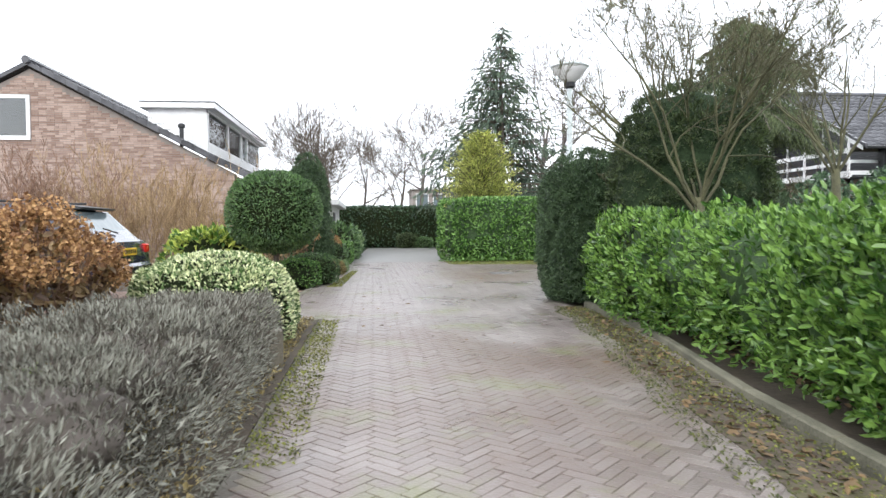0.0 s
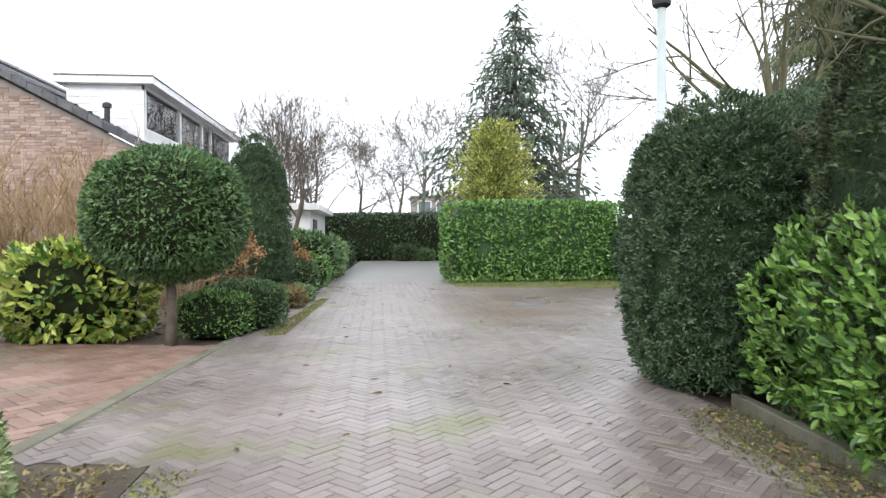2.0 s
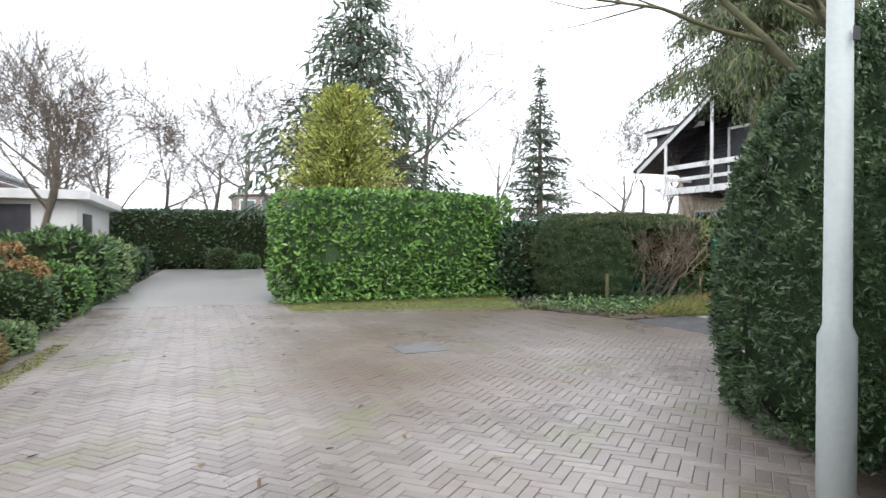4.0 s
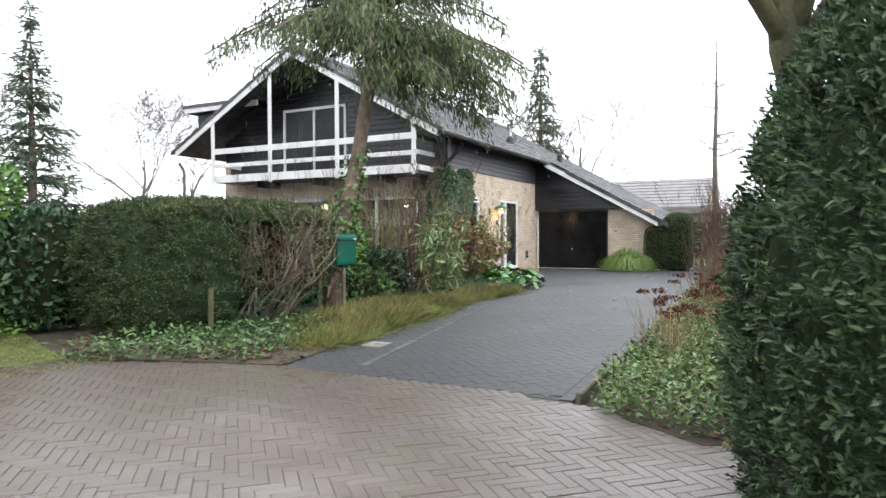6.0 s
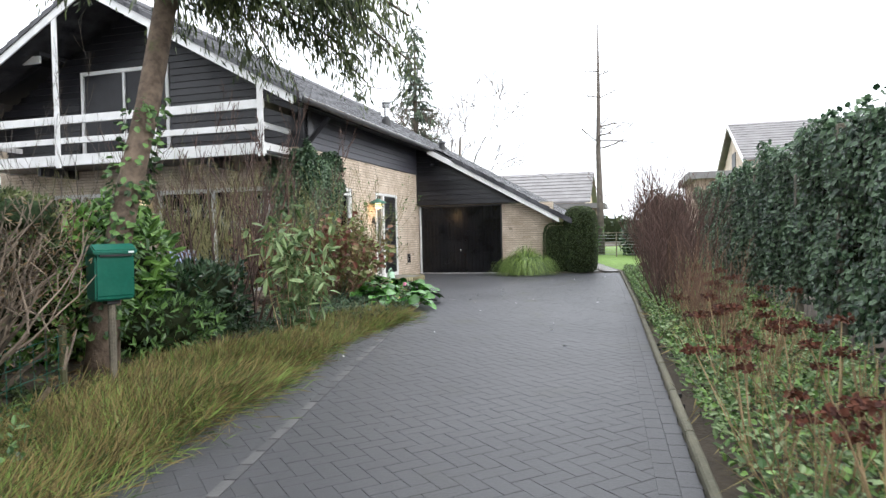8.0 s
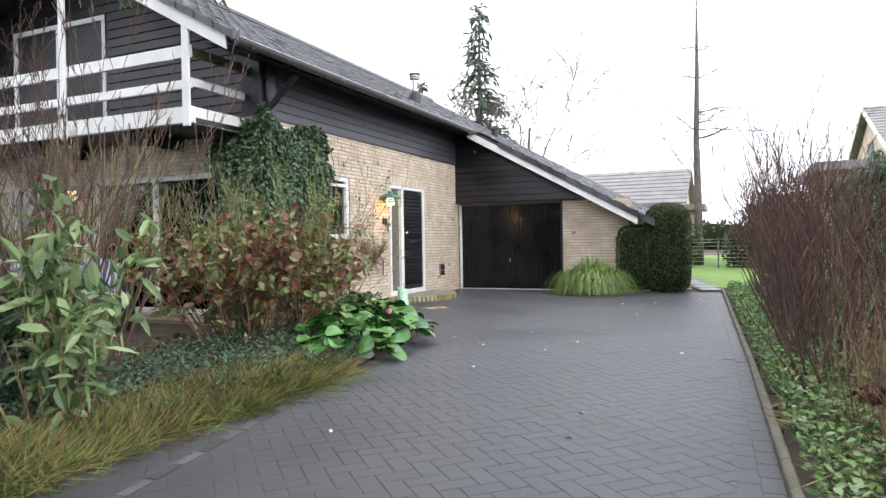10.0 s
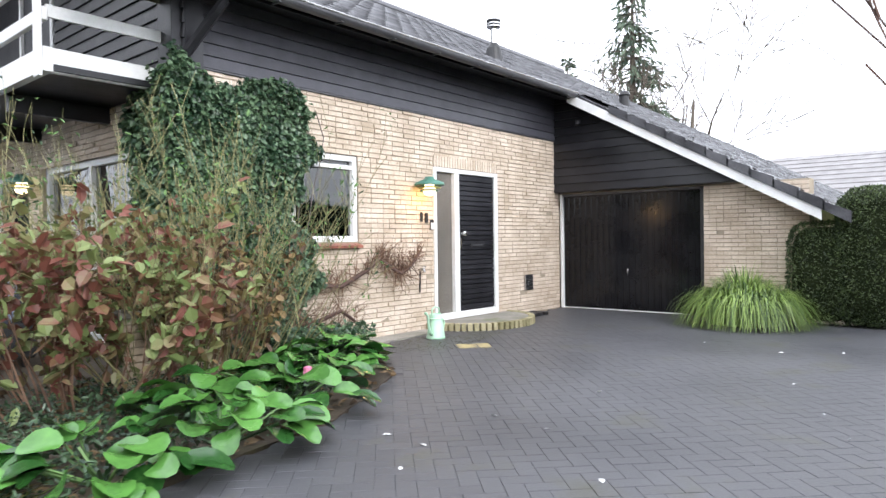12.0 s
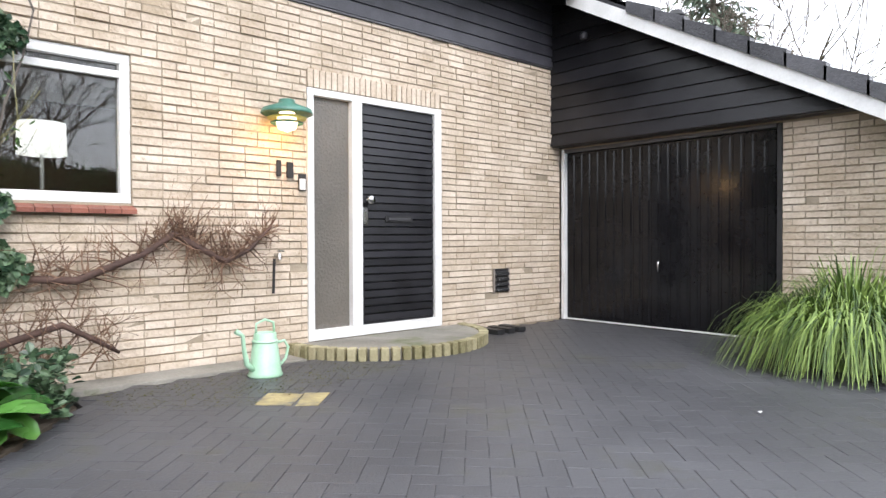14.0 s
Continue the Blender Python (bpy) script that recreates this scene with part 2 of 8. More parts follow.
M_SPOTTED = foliage("spotted_leaf", (0.06, 0.14, 0.02), (0.50, 0.56, 0.12), 0.35)
M_ORANGE = foliage("dead_flower_head", (0.18, 0.085, 0.035), (0.50, 0.30, 0.13), 0.8)
M_RUST = foliage("rusty_leaf", (0.09, 0.05, 0.03), (0.28, 0.19, 0.08), 0.6)
M_MIXED = foliage("autumn_leaf", (0.20, 0.07, 0.05), (0.24, 0.30, 0.11), 0.5, 1.0)
M_COVER = foliage("ground_cover", (0.025, 0.06, 0.02), (0.15, 0.28, 0.08), 0.5)
M_PALE = foliage("pale_leaf", (0.07, 0.13, 0.04), (0.30, 0.40, 0.19), 0.45)
M_STRAW = foliage("dry_grass", (0.11, 0.085, 0.035), (0.38, 0.30, 0.13), 0.8)
M_BLADE = foliage("green_blade", (0.05, 0.10, 0.02), (0.30, 0.42, 0.11), 0.4)
M_LITTER = foliage("fallen_leaf", (0.07, 0.045, 0.025), (0.24, 0.16, 0.08), 0.8)
M_SEDUM = foliage("dried_seed_head", (0.06, 0.02, 0.014), (0.17, 0.06, 0.035), 0.9)
M_POST = surface("weathered_wood", (0.09, 0.08, 0.06), (0.24, 0.21, 0.16), 5, 0.9, 0.7, 60)
M_GREEN_BOX = surface("green_enamel", (0.005, 0.09, 0.06), (0.012, 0.14, 0.095), 4, 0.35, 0.1, 40)
M_STEEL = surface("steel", (0.45, 0.45, 0.45), (0.62, 0.62, 0.62), 5, 0.25, 0.05, 60, metal=1.0)
M_KERB = surface("mossy_kerb", (0.07, 0.068, 0.045), (0.21, 0.195, 0.14), 3, 0.9, 0.6, 60)
M_GALV = surface("pale_green_pole", (0.36, 0.39, 0.385), (0.48, 0.52, 0.51), 3, 0.45, 0.1, 40)
M_BLACK = surface("black_plastic", (0.01, 0.01, 0.011), (0.03, 0.03, 0.032), 5, 0.5, 0.1, 50)
M_MINT = surface("mint_enamel", (0.36, 0.60, 0.42), (0.50, 0.74, 0.55), 5, 0.35, 0.1, 50)
M_SILL = surface("red_sill_tile", (0.16, 0.05, 0.035), (0.32, 0.12, 0.08), 5, 0.4, 0.2, 50, "object", 0.4)

# ---- mesh tools ----
rng = np.random.default_rng(7)


def mesh_np(name, verts, faces, mat=None, smooth=False):
    """A mesh from arrays of vertices and of equally long faces."""
    verts, faces = np.asarray(verts, np.float32), np.asarray(faces, np.int32)
    me = bpy.data.meshes.new(name)
    k = faces.shape[1]
    me.vertices.add(len(verts))
    me.vertices.foreach_set("co", verts.ravel())
    me.loops.add(faces.size)
    me.loops.foreach_set("vertex_index", faces.ravel())
    me.polygons.add(len(faces))
    me.polygons.foreach_set("loop_start", np.arange(0, faces.size, k, dtype=np.int32))
    me.polygons.foreach_set("use_smooth", np.full(len(faces), smooth, bool))
    me.update(calc_edges=True)
    if mat:
        me.materials.append(mat)
    return me


def part_np(name, verts, faces, mat, parent=None, label="", smooth=False):
    ob = new(name, mesh_np(name, verts, faces, mat, smooth))
    if name.endswith("_mass") and parent:
        ob["kind"] = "stuff"
    if parent:
        ob.parent = parent
    if label:
        ob["label"] = label
    return ob


def part(name, bm, mat, parent=None, label="", smooth=False):
    me = bpy.data.meshes.new(name)
    bmesh.ops.recalc_face_normals(bm, faces=bm.faces)
    bm.to_mesh(me)
    bm.free()
    me.materials.append(mat)
    if smooth:
        for p in me.polygons:
            p.use_smooth = True
    ob = new(name, me)
    if parent:
        ob.parent = parent
    if label:
        ob["label"] = label
    return ob


def thing(name, label, category, group="", kind="", at=None):
    ob = new(name)
    ob.empty_display_size = 0.2
    if at is not None:
        ob.location = at
    return tagged(ob, label, category, group, kind)


def box_bm(x0, x1, y0, y1, z0, z1, bevel=0.0, bm=None):
    bm = bm or bmesh.new()
    made = bmesh.ops.create_cube(bm, size=1, matrix=Matrix.Translation(((x0 + x1) / 2, (y0 + y1) / 2, (z0 + z1) / 2)) @ Matrix.Diagonal((x1 - x0, y1 - y0, z1 - z0, 1)))
    if bevel:
        edges = list({e for v in made["verts"] for e in v.link_edges})
        bmesh.ops.bevel(bm, geom=edges, offset=bevel, segments=1, affect="EDGES")
    return bm


def box(name, x0, x1, y0, y1, z0, z1, mat, parent=None, label="", bevel=0.004):
    return part(name, box_bm(x0, x1, y0, y1, z0, z1, bevel), mat, parent, label)


def prism_bm(poly, axis, a, b, bm=None):
    """Extrudes a polygon of (u, v) along an axis from a to b. axis x: (y, z); y: (x, z); z: (x, y)."""
    bm = bm or bmesh.new()
    put = {"x": lambda u, v, w: (w, u, v), "y": lambda u, v, w: (u, w, v), "z": lambda u, v, w: (u, v, w)}[axis]
    lo = [bm.verts.new(put(u, v, a)) for u, v in poly]
    hi = [bm.verts.new(put(u, v, b)) for u, v in poly]
    bm.faces.new(lo)
    bm.faces.new(hi[::-1])
    for i in range(len(poly)):
        j = (i + 1) % len(poly)
        bm.faces.new((lo[i], lo[j], hi[j], hi[i]))
    return bm


def lathe_bm(profile, n=24, centre=(0, 0, 0), bm=None):
    """Turns (radius, height) pairs about a vertical axis."""
    bm = bm or bmesh.new()
    rings = []
    for r, z in profile:
        rings.append([bm.verts.new((centre[0] + r * math.cos(2 * math.pi * i / n), centre[1] + r * math.sin(2 * math.pi * i / n), centre[2] + z)) for i in range(n)])
    for a, b in zip(rings, rings[1:]):
        for i in range(n):
            bm.faces.new((a[i], a[(i + 1) % n], b[(i + 1) % n], b[i]))
    for ring in (rings[0], rings[-1]):
        try:
            bm.faces.new(ring)
        except ValueError:
            pass
    return bm


def tube_bm(points, radius, n=8, bm=None):
    """A round bar along a chain of points; radius is a number or one for each point."""
    bm = bm or bmesh.new()
    pts = [Vector(p) for p in points]
    rad = radius if hasattr(radius, "__len__") else [radius] * len(pts)
    rings = []
    for i, p in enumerate(pts):
        d = (pts[min(i + 1, len(pts) - 1)] - pts[max(i - 1, 0)]).normalized()
        s = d.orthogonal().normalized()
        u = d.cross(s)
        rings.append([bm.verts.new(p + rad[i] * (math.cos(2 * math.pi * k / n) * s + math.sin(2 * math.pi * k / n) * u)) for k in range(n)])
    for a, b in zip(rings, rings[1:]):
        best = min(range(n), key=lambda o: sum((a[k].co - b[(k + o) % n].co).length for k in range(n)))
        for k in range(n):
            bm.faces.new((a[k], a[(k + 1) % n], b[(k + 1 + best) % n], b[(k + best) % n]))
    bm.faces.new(rings[0])
    bm.faces.new(rings[-1][::-1])
    return bm


def unit(v):
    return v / np.maximum(np.linalg.norm(v, axis=-1, keepdims=True), 1e-9)


def leaf_mesh(P, D, N, length, width, fold=0.15, droop=0.0):
    """Folded pointed leaves: base points P, directions D, upper sides N, lengths and widths."""
    n = len(P)
    D = unit(D)
    S = unit(np.cross(D, N))
    U = np.cross(S, D)
    length, width = np.broadcast_to(length, n)[:, None], np.broadcast_to(width, n)[:, None]
    mid = P + D * length * 0.5
    tip = P + D * length - U * length * droop
    v = np.stack([P, mid + S * width / 2 + U * width * fold, tip, mid - S * width / 2 + U * width * fold], 1).reshape(-1, 3)
    i = np.arange(n)[:, None] * 4
    f = np.concatenate([i + np.array([[0, 1, 2]]), i + np.array([[0, 2, 3]])])
    return v, f


def broad_leaf_mesh(P, D, N, length, width, fold=0.12, droop=0.1):
    """Broad leaves of six points, folded along the midrib."""
    n = len(P)
    D = unit(D)
    S = unit(np.cross(D, N))
    U = np.cross(S, D)
    length, width = np.broadcast_to(length, n)[:, None], np.broadcast_to(width, n)[:, None]
    a, b = P + D * length * 0.3, P + D * length * 0.7 - U * length * droop * 0.4
    tip = P + D * length - U * length * droop
    w1, w2 = width * 0.46, width * 0.42
    v = np.stack([P, a + S * w1 + U * width * fold, b + S * w2 + U * width * fold, tip, b - S * w2 + U * width * fold, a - S * w1 + U * width * fold], 1).reshape(-1, 3)
    i = np.arange(n)[:, None] * 6
    f = np.concatenate([i + np.array([[0, 1, 2, 3]]), i + np.array([[0, 3, 4, 5]])])
    return v, f


def lumps(d, freq, seed):
    """Smooth lumps in -1..1 over directions or points."""
    out = np.zeros(len(d))
    r = np.random.default_rng(seed)
    for k in range(5):
        w = r.normal(size=3) * freq * (1 + 0.5 * k)
        out += np.sin(d @ w + r.uniform(0, 6.28)) / (1 + k)
    return out / 2.3


def shape_points(n, size, power, seed, lump=0.06, freq=4.0):
    """Random points and normals on a lumpy superquadric with half sizes a, b, c."""
    r = np.random.default_rng(seed)
    a, b, c = size
    area = np.array([b * c, b * c, a * c, a * c, a * b, a * b])
    side = r.choice(6, n, p=area / area.sum())
    uv = r.uniform(-1, 1, (n, 2))
    q = np.zeros((n, 3))
    for s in range(6):
        m = side == s
        ax, sg = s // 2, 1 if s % 2 else -1
        o = [k for k in range(3) if k != ax]
        q[m, ax] = sg
        q[m, o[0]], q[m, o[1]] = uv[m, 0], uv[m, 1]
    s = (np.abs(q) ** power).sum(1) ** (-1 / power)
    p = q * s[:, None] * np.array([a, b, c])
    g = unit(np.sign(q) * np.abs(q * s[:, None]) ** (power - 1) / np.array([a, b, c]))
    p *= (1 + lump * lumps(unit(p) * 2, freq, seed))[:, None]
    return p, g


def shape_core(size, power, seed, lump, freq, shrink, nu=36, nv=18):
    u = np.linspace(0, 2 * np.pi, nu, endpoint=False)
    w = np.linspace(-np.pi / 2 * 0.999, np.pi / 2 * 0.999, nv)
    U, W = np.meshgrid(u, w)
    d = np.stack([np.cos(W) * np.cos(U), np.cos(W) * np.sin(U), np.sin(W)], -1).reshape(-1, 3)
    s = (np.abs(d) ** power).sum(1) ** (-1 / power)
    p = d * s[:, None] * np.array(size)
    p *= (1 + lump * lumps(unit(p) * 2, freq, seed))[:, None] * shrink
    i, j = np.meshgrid(np.arange(nv - 1), np.arange(nu), indexing="ij")
    f = np.stack([i * nu + j, i * nu + (j + 1) % nu, (i + 1) * nu + (j + 1) % nu, (i + 1) * nu + j], -1).reshape(-1, 4)
    return p, f


def shrub(name, label, category, centre, size, mat, count, leaf, seed, power=2.4, lump=0.06, freq=4.0, turn=0.0, depth=0.08, wild=0.7, broad=False, up=0.3, core=0.92, group="", extra=None, core_mat=None, taper=0.0, bald=None, tuft=None):
    """A clipped or loose shrub: an inner mass, near-black by default as painted leaf shade, and a coat of separate
    leaves; leaf is (length, width).
    """
    r = np.random.default_rng(seed)
    p, g = shape_points(count, size, power, seed, lump, freq)
    if tuft:
        each, width, proud = tuft
        c, gc = shape_points(count // each, size, power, seed, lump, freq)
        i = r.integers(0, len(c), count)
        tall = r.uniform(0.35, 1.0, len(c))[i, None]
        p, g = c[i] + gc[i] * proud * tall * r.random((count, 1)) + r.normal(size=(count, 3)) * width, gc[i]
    else:
        p = p * (1 - depth * r.random((count, 1)) ** 1.5 + 0.02)
    if bald:
        hair = ~bald(p, g, r.random(len(p)))
        p, g = p[hair], g[hair]
    k = 1 - taper * (p[:, 2:] / size[2] * 0.5 + 0.5)
    p[:, :2] *= k
    c, s = math.cos(turn), math.sin(turn)
    rot = np.array([[c, -s, 0], [s, c, 0], [0, 0, 1]])
    p, g = p @ rot.T + np.array(centre), g @ rot.T
    keep = p[:, 2] > 0.03
    p, g = p[keep], g[keep]
    n = len(p)
    D = unit(g + wild * r.normal(size=(n, 3)) + np.array([0, 0, up]))
    N = unit(g + 0.5 * r.normal(size=(n, 3)) + np.array([0, 0, 0.4]))
    size_by = r.uniform(0.7, 1.25, n)
    v, f = (broad_leaf_mesh if broad else leaf_mesh)(p, D, N, leaf[0] * size_by, leaf[1] * size_by)
    top = thing(name, label, category, group, at=(centre[0], centre[1], 0))
    off = np.array([centre[0], centre[1], 0])
    part_np("foliage", v - off, f, mat, top)
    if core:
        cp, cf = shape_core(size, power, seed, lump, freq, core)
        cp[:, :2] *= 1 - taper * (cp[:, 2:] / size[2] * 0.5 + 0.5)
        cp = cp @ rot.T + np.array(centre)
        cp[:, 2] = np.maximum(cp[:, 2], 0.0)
        part_np("inner_mass", cp - off, cf, core_mat or M_LEAF_SHADE, top, smooth=True)
    return top


def branch_tubes(starts, ends, r0, r1, n=4):
    """Straight tapered twigs as one array of tubes."""
    starts, ends = np.asarray(starts, float), np.asarray(ends, float)
    k = len(starts)
    d = unit(ends - starts)
    ref = np.where(np.abs(d[:, 2:]) > 0.9, np.array([[1.0, 0, 0]]), np.array([[0, 0, 1.0]]))
    s = unit(np.cross(d, ref))
    u = np.cross(d, s)
    ang = np.arange(n) * 2 * np.pi / n
    ring = np.cos(ang)[None, :, None] * s[:, None] + np.sin(ang)[None, :, None] * u[:, None]
    r0, r1 = np.broadcast_to(r0, k), np.broadcast_to(r1, k)
    v = np.concatenate([starts[:, None] + ring * r0[:, None, None], ends[:, None] + ring * r1[:, None, None]], 1).reshape(-1, 3)
    base = np.arange(k)[:, None] * 2 * n
    f = np.concatenate([base + np.array([[j, (j + 1) % n, n + (j + 1) % n, n + j]]) for j in range(n)])
    return v, f


def grow(base, direction, length, radius, levels, r, kids=(3, 5), bend=0.25, spread=0.7, shrink=0.62, lift=0.25, steps=4, out=None, slim=1.0):
    """A branching skeleton of tapered pieces: lists of start, end, radius, radius, level."""
    out = [] if out is None else out
    p, d = np.array(base, float), np.array(direction, float)
    d /= np.linalg.norm(d)
    pts = [p]
    for k in range(steps):
        d = d + r.normal(size=3) * bend * 0.5 + np.array([0, 0, lift * 0.2])
        d /= np.linalg.norm(d)
        q = p + d * length / steps
        ra, rb = radius * (1 - 0.75 * k / steps), radius * (1 - 0.75 * (k + 1) / steps)
        out.append((p, q, ra, rb, levels))
        p = q
        pts.append(p)
    if levels > 0:
        for j in range(r.integers(*kids)):
            t = r.uniform(0.3, 1.0)
            i = min(int(t * steps), steps - 1)
            q = pts[i] + (pts[i + 1] - pts[i]) * (t * steps - i)
            side = r.normal(size=3)
            nd = unit((d + spread * side / np.linalg.norm(side) * 1.2 + np.array([0, 0, lift]))[None])[0]
            grow(q, nd, length * shrink * r.uniform(0.7, 1.2), radius * (1 - 0.75 * t) * 0.65 * slim, levels - 1, r, kids, bend * 1.15, spread, shrink, lift, max(2, steps - 1), out)
    return out


def bare_tree(name, label, at, height, radius, mat, seed, levels=4, kids=(4, 6), spread=0.7, lift=0.3, lean=(0, 0), group="", trunk_share=0.5, thin=1.0, category="bare tree", slim=1.0):
    r = np.random.default_rng(seed)
    segs = grow((0, 0, -0.05), (lean[0], lean[1], 1), height * trunk_share, radius, levels, r, kids, 0.16, spread, 0.66, lift, 5, slim=slim)
    tall = height / max(q[1][2] for q in segs)
    segs = [(q[0] * tall, q[1] * tall, *q[2:]) for q in segs]
    top = thing(name, label, category, group, at=at)
    for nm, test in (("trunk", lambda s: s[4] == levels), ("limb_mass", lambda s: s[4] == levels - 1), ("twig_mass", lambda s: s[4] < levels - 1)):
        got = [s for s in segs if test(s)]
        if got:
            v, f = branch_tubes([s[0] for s in got], [s[1] for s in got], np.maximum([s[2] for s in got], 0.004 * thin), np.maximum([s[3] for s in got], 0.003 * thin), {"trunk": 7, "limb_mass": 4, "twig_mass": 3}[nm])
            part_np(nm, v, f, mat, top, smooth=True)
    return top


def twig_shrub(name, label, at, height, width, mat, seed, stems=30, levels=1, radius=0.008, group="", category="shrub", leaves=None, least=0.002):
    """Many thin upright stems from one foot, with side twigs; leaves is (material, count, length, width)."""
    r = np.random.default_rng(seed)
    segs = []
    for k in range(stems):
        a, q = r.uniform(0, 6.28), r.random() ** 0.6
        foot = np.array([math.cos(a) * q * width * 0.25, math.sin(a) * q * width * 0.25, 0])
        d = np.array([math.cos(a) * q * width * 0.5, math.sin(a) * q * width * 0.5, height])
        grow(foot, d, height * r.uniform(0.6, 1.05), radius, levels, r, (2, 5), 0.2, 0.5, 0.45, 0.4, 4, segs)
    top = thing(name, label, category, group, at=at)
    main = [s for s in segs if s[4] == levels]
    v, f = branch_tubes([s[0] for s in main], [s[1] for s in main], np.maximum([s[2] for s in main], least), np.maximum([s[3] for s in main], least), 3)
    part_np("stem_mass", v, f, mat, top)
    fine = [s for s in segs if s[4] < levels]
    if fine:
        v, f = branch_tubes([s[0] for s in fine], [s[1] for s in fine], np.maximum([s[2] for s in fine], least), np.maximum([s[3] for s in fine], least), 3)
        part_np("twig_mass", v, f, mat, top)
    if leaves:
        m, count, ll, lw = leaves
        ends = np.array([s[1] for s in segs])
        ends = ends[ends[:, 2] > height * 0.15]
        p = ends[r.integers(0, len(ends), count)] + r.normal(size=(count, 3)) * 0.03
        v, f = broad_leaf_mesh(p, r.normal(size=(count, 3)) + np.array([0, 0, -0.2]), r.normal(size=(count, 3)) * 0.6 + np.array([0, 0, 1]), ll * r.uniform(0.6, 1.3, count), lw * r.uniform(0.7, 1.2, count))
        part_np("leaf_mass", v, f, m, top)
    return top


def conifer(name, label, at, height, radius, mat, seed, tiers=40, per=9, leaf=(0.3, 0.09), hang=0.15, foot=0.1, lean=(0, 0), bark=None, fullness=14, power=0.9, category="conifer", top_z=None, rise=0.15):
    """Trunk, whorls of limbs and separate needle sprays along them."""
    r = np.random.default_rng(seed)
    A, B, P, D = [], [], [], []
    for t in range(tiers):
        h = foot + (1 - foot) * (t + r.random()) / tiers
        z = h * height
        reach = radius * max(0.06, (1 - (h - foot) / (1 - foot)) ** power) * r.uniform(0.72, 1.12)
        axis = np.array([lean[0] * z, lean[1] * z, z])
        for k in range(per):
            a = r.uniform(0, 6.28)
            L = reach * r.uniform(0.6, 1.05)
            d = np.array([math.cos(a), math.sin(a), rise - hang * 0.6])
            A.append(axis)
            B.append(axis + d * L)
            n = max(3, int(fullness * L / max(radius, 0.1)))
            s = r.uniform(0.15, 1.0, n)[:, None]
            q = axis + d * L * s - np.array([0, 0, hang]) * (s ** 2) * L * 0.5
            P.append(q + r.normal(size=(n, 3)) * 0.05 * radius * 0.5)
            side = r.normal(size=(n, 3)) * 0.55
            D.append(d * 0.9 + side + np.array([0, 0, -hang * 2.2]))
    top = thing(name, label, category, at=at)
    v, f = branch_tubes(A, B, 0.012 * height / 4, 0.004, 4)
    part_np("limb_mass", v, f, bark or M_BARK, top)
    tb = tube_bm([(lean[0] * z, lean[1] * z, z) for z in np.linspace(-0.1, height * 0.97, 7)], [max(0.02, 0.022 * height * (1 - 0.93 * k / 6)) for k in range(7)], 9)
    part("trunk", tb, bark or M_BARK, top, smooth=True)
    P, D = np.concatenate(P), np.concatenate(D)
    n = len(P)
    s = r.uniform(0.6, 1.3, n)
    v, f = leaf_mesh(P, D, r.normal(size=(n, 3)) * 0.7 + np.array([0, 0, 1]), leaf[0] * s, leaf[1] * s, 0.1, 0.15)
    part_np("needle_mass", v, f, mat, top)
    return top


def scatter_leaves(name, label, category, pts, mat, leaf, seed, up=0.6, kind="stuff", broad=False, flat=0.3):
    r = np.random.default_rng(seed)
    n = len(pts)
    D = r.normal(size=(n, 3)) * np.array([1, 1, flat]) + np.array([0, 0, up])
    s = r.uniform(0.6, 1.35, n)
    v, f = (broad_leaf_mesh if broad else leaf_mesh)(pts, D, r.normal(size=(n, 3)) * 0.4 + np.array([0, 0, 1]), leaf[0] * s, leaf[1] * s)
    return tagged(part_np(name, v, f, mat), label, category, kind=kind)


def in_poly(x, y, poly):
    """Which points lie in a polygon."""
    inside = np.zeros(len(x), bool)
    for (x0, y0), (x1, y1) in zip(poly, poly[1:] + poly[:1]):
        cross = ((y0 > y) != (y1 > y)) & (x < (x1 - x0) * (y - y0) / (y1 - y0 + 1e-12) + x0)
        inside ^= cross
    return inside


def spread_in(poly, n, seed):
    r = np.random.default_rng(seed)
    xs, ys = [p[0] for p in poly], [p[1] for p in poly]
    x, y = r.uniform(min(xs), max(xs), n * 3), r.uniform(min(ys), max(ys), n * 3)
    ok = np.flatnonzero(in_poly(x, y, poly))[:n]
    return np.stack([x[ok], y[ok], np.zeros(len(ok))], 1)


def ground_patch(name, label, category, poly, z, mat, thick=0.05):
    ob = part(name, prism_bm(poly, "z", z - thick, z), mat)
    return tagged(ob, label, category, kind="structure")

# ---- ground and paving ----
ROAD = [(-24.85, -27), (-24.85, -12.6), (-25.6, -12.45), (-25.3, -8.5), (-25.05, -3.8), (-24.95, 0.2), (-21.9, 0.2), (-21.9, -1.1), (-20.2, -1.4), (-18.4, -1.9), (-17.65, -3.9), (-17.8, -6.5), (-18.0, -6.95), (-18.1, -7.3), (-18.1, -8.0), (-20.5, -9.2), (-21.5, -11.0), (-21.45, -14.0), (-22.0, -17.0), (-22.6, -20.0), (-22.8, -27)]
DRIVE = [(-17.65, -3.9), (-15.1, -3.5), (-12.8, -3.08), (-9.6, -2.95), (-7.4, -2.55), (-6.0, -1.75), (-5.3, -0.75), (-5.3, -0.42), (0.02, -0.02), (0.02, -5.75), (-8.0, -6.15), (-17.78, -6.5)]
tagged(part("ground", prism_bm([(-400, -400), (400, -400), (400, 400), (-400, 400)], "z", -0.4, -0.045), M_SOIL), "dark damp garden soil with patches of moss", "ground", kind="structure")
ROAD_BED = ground_patch("road", "red-brown clinker lane in herringbone, damp and mossy", "road", ROAD, -0.0045, M_BED, 0.03)
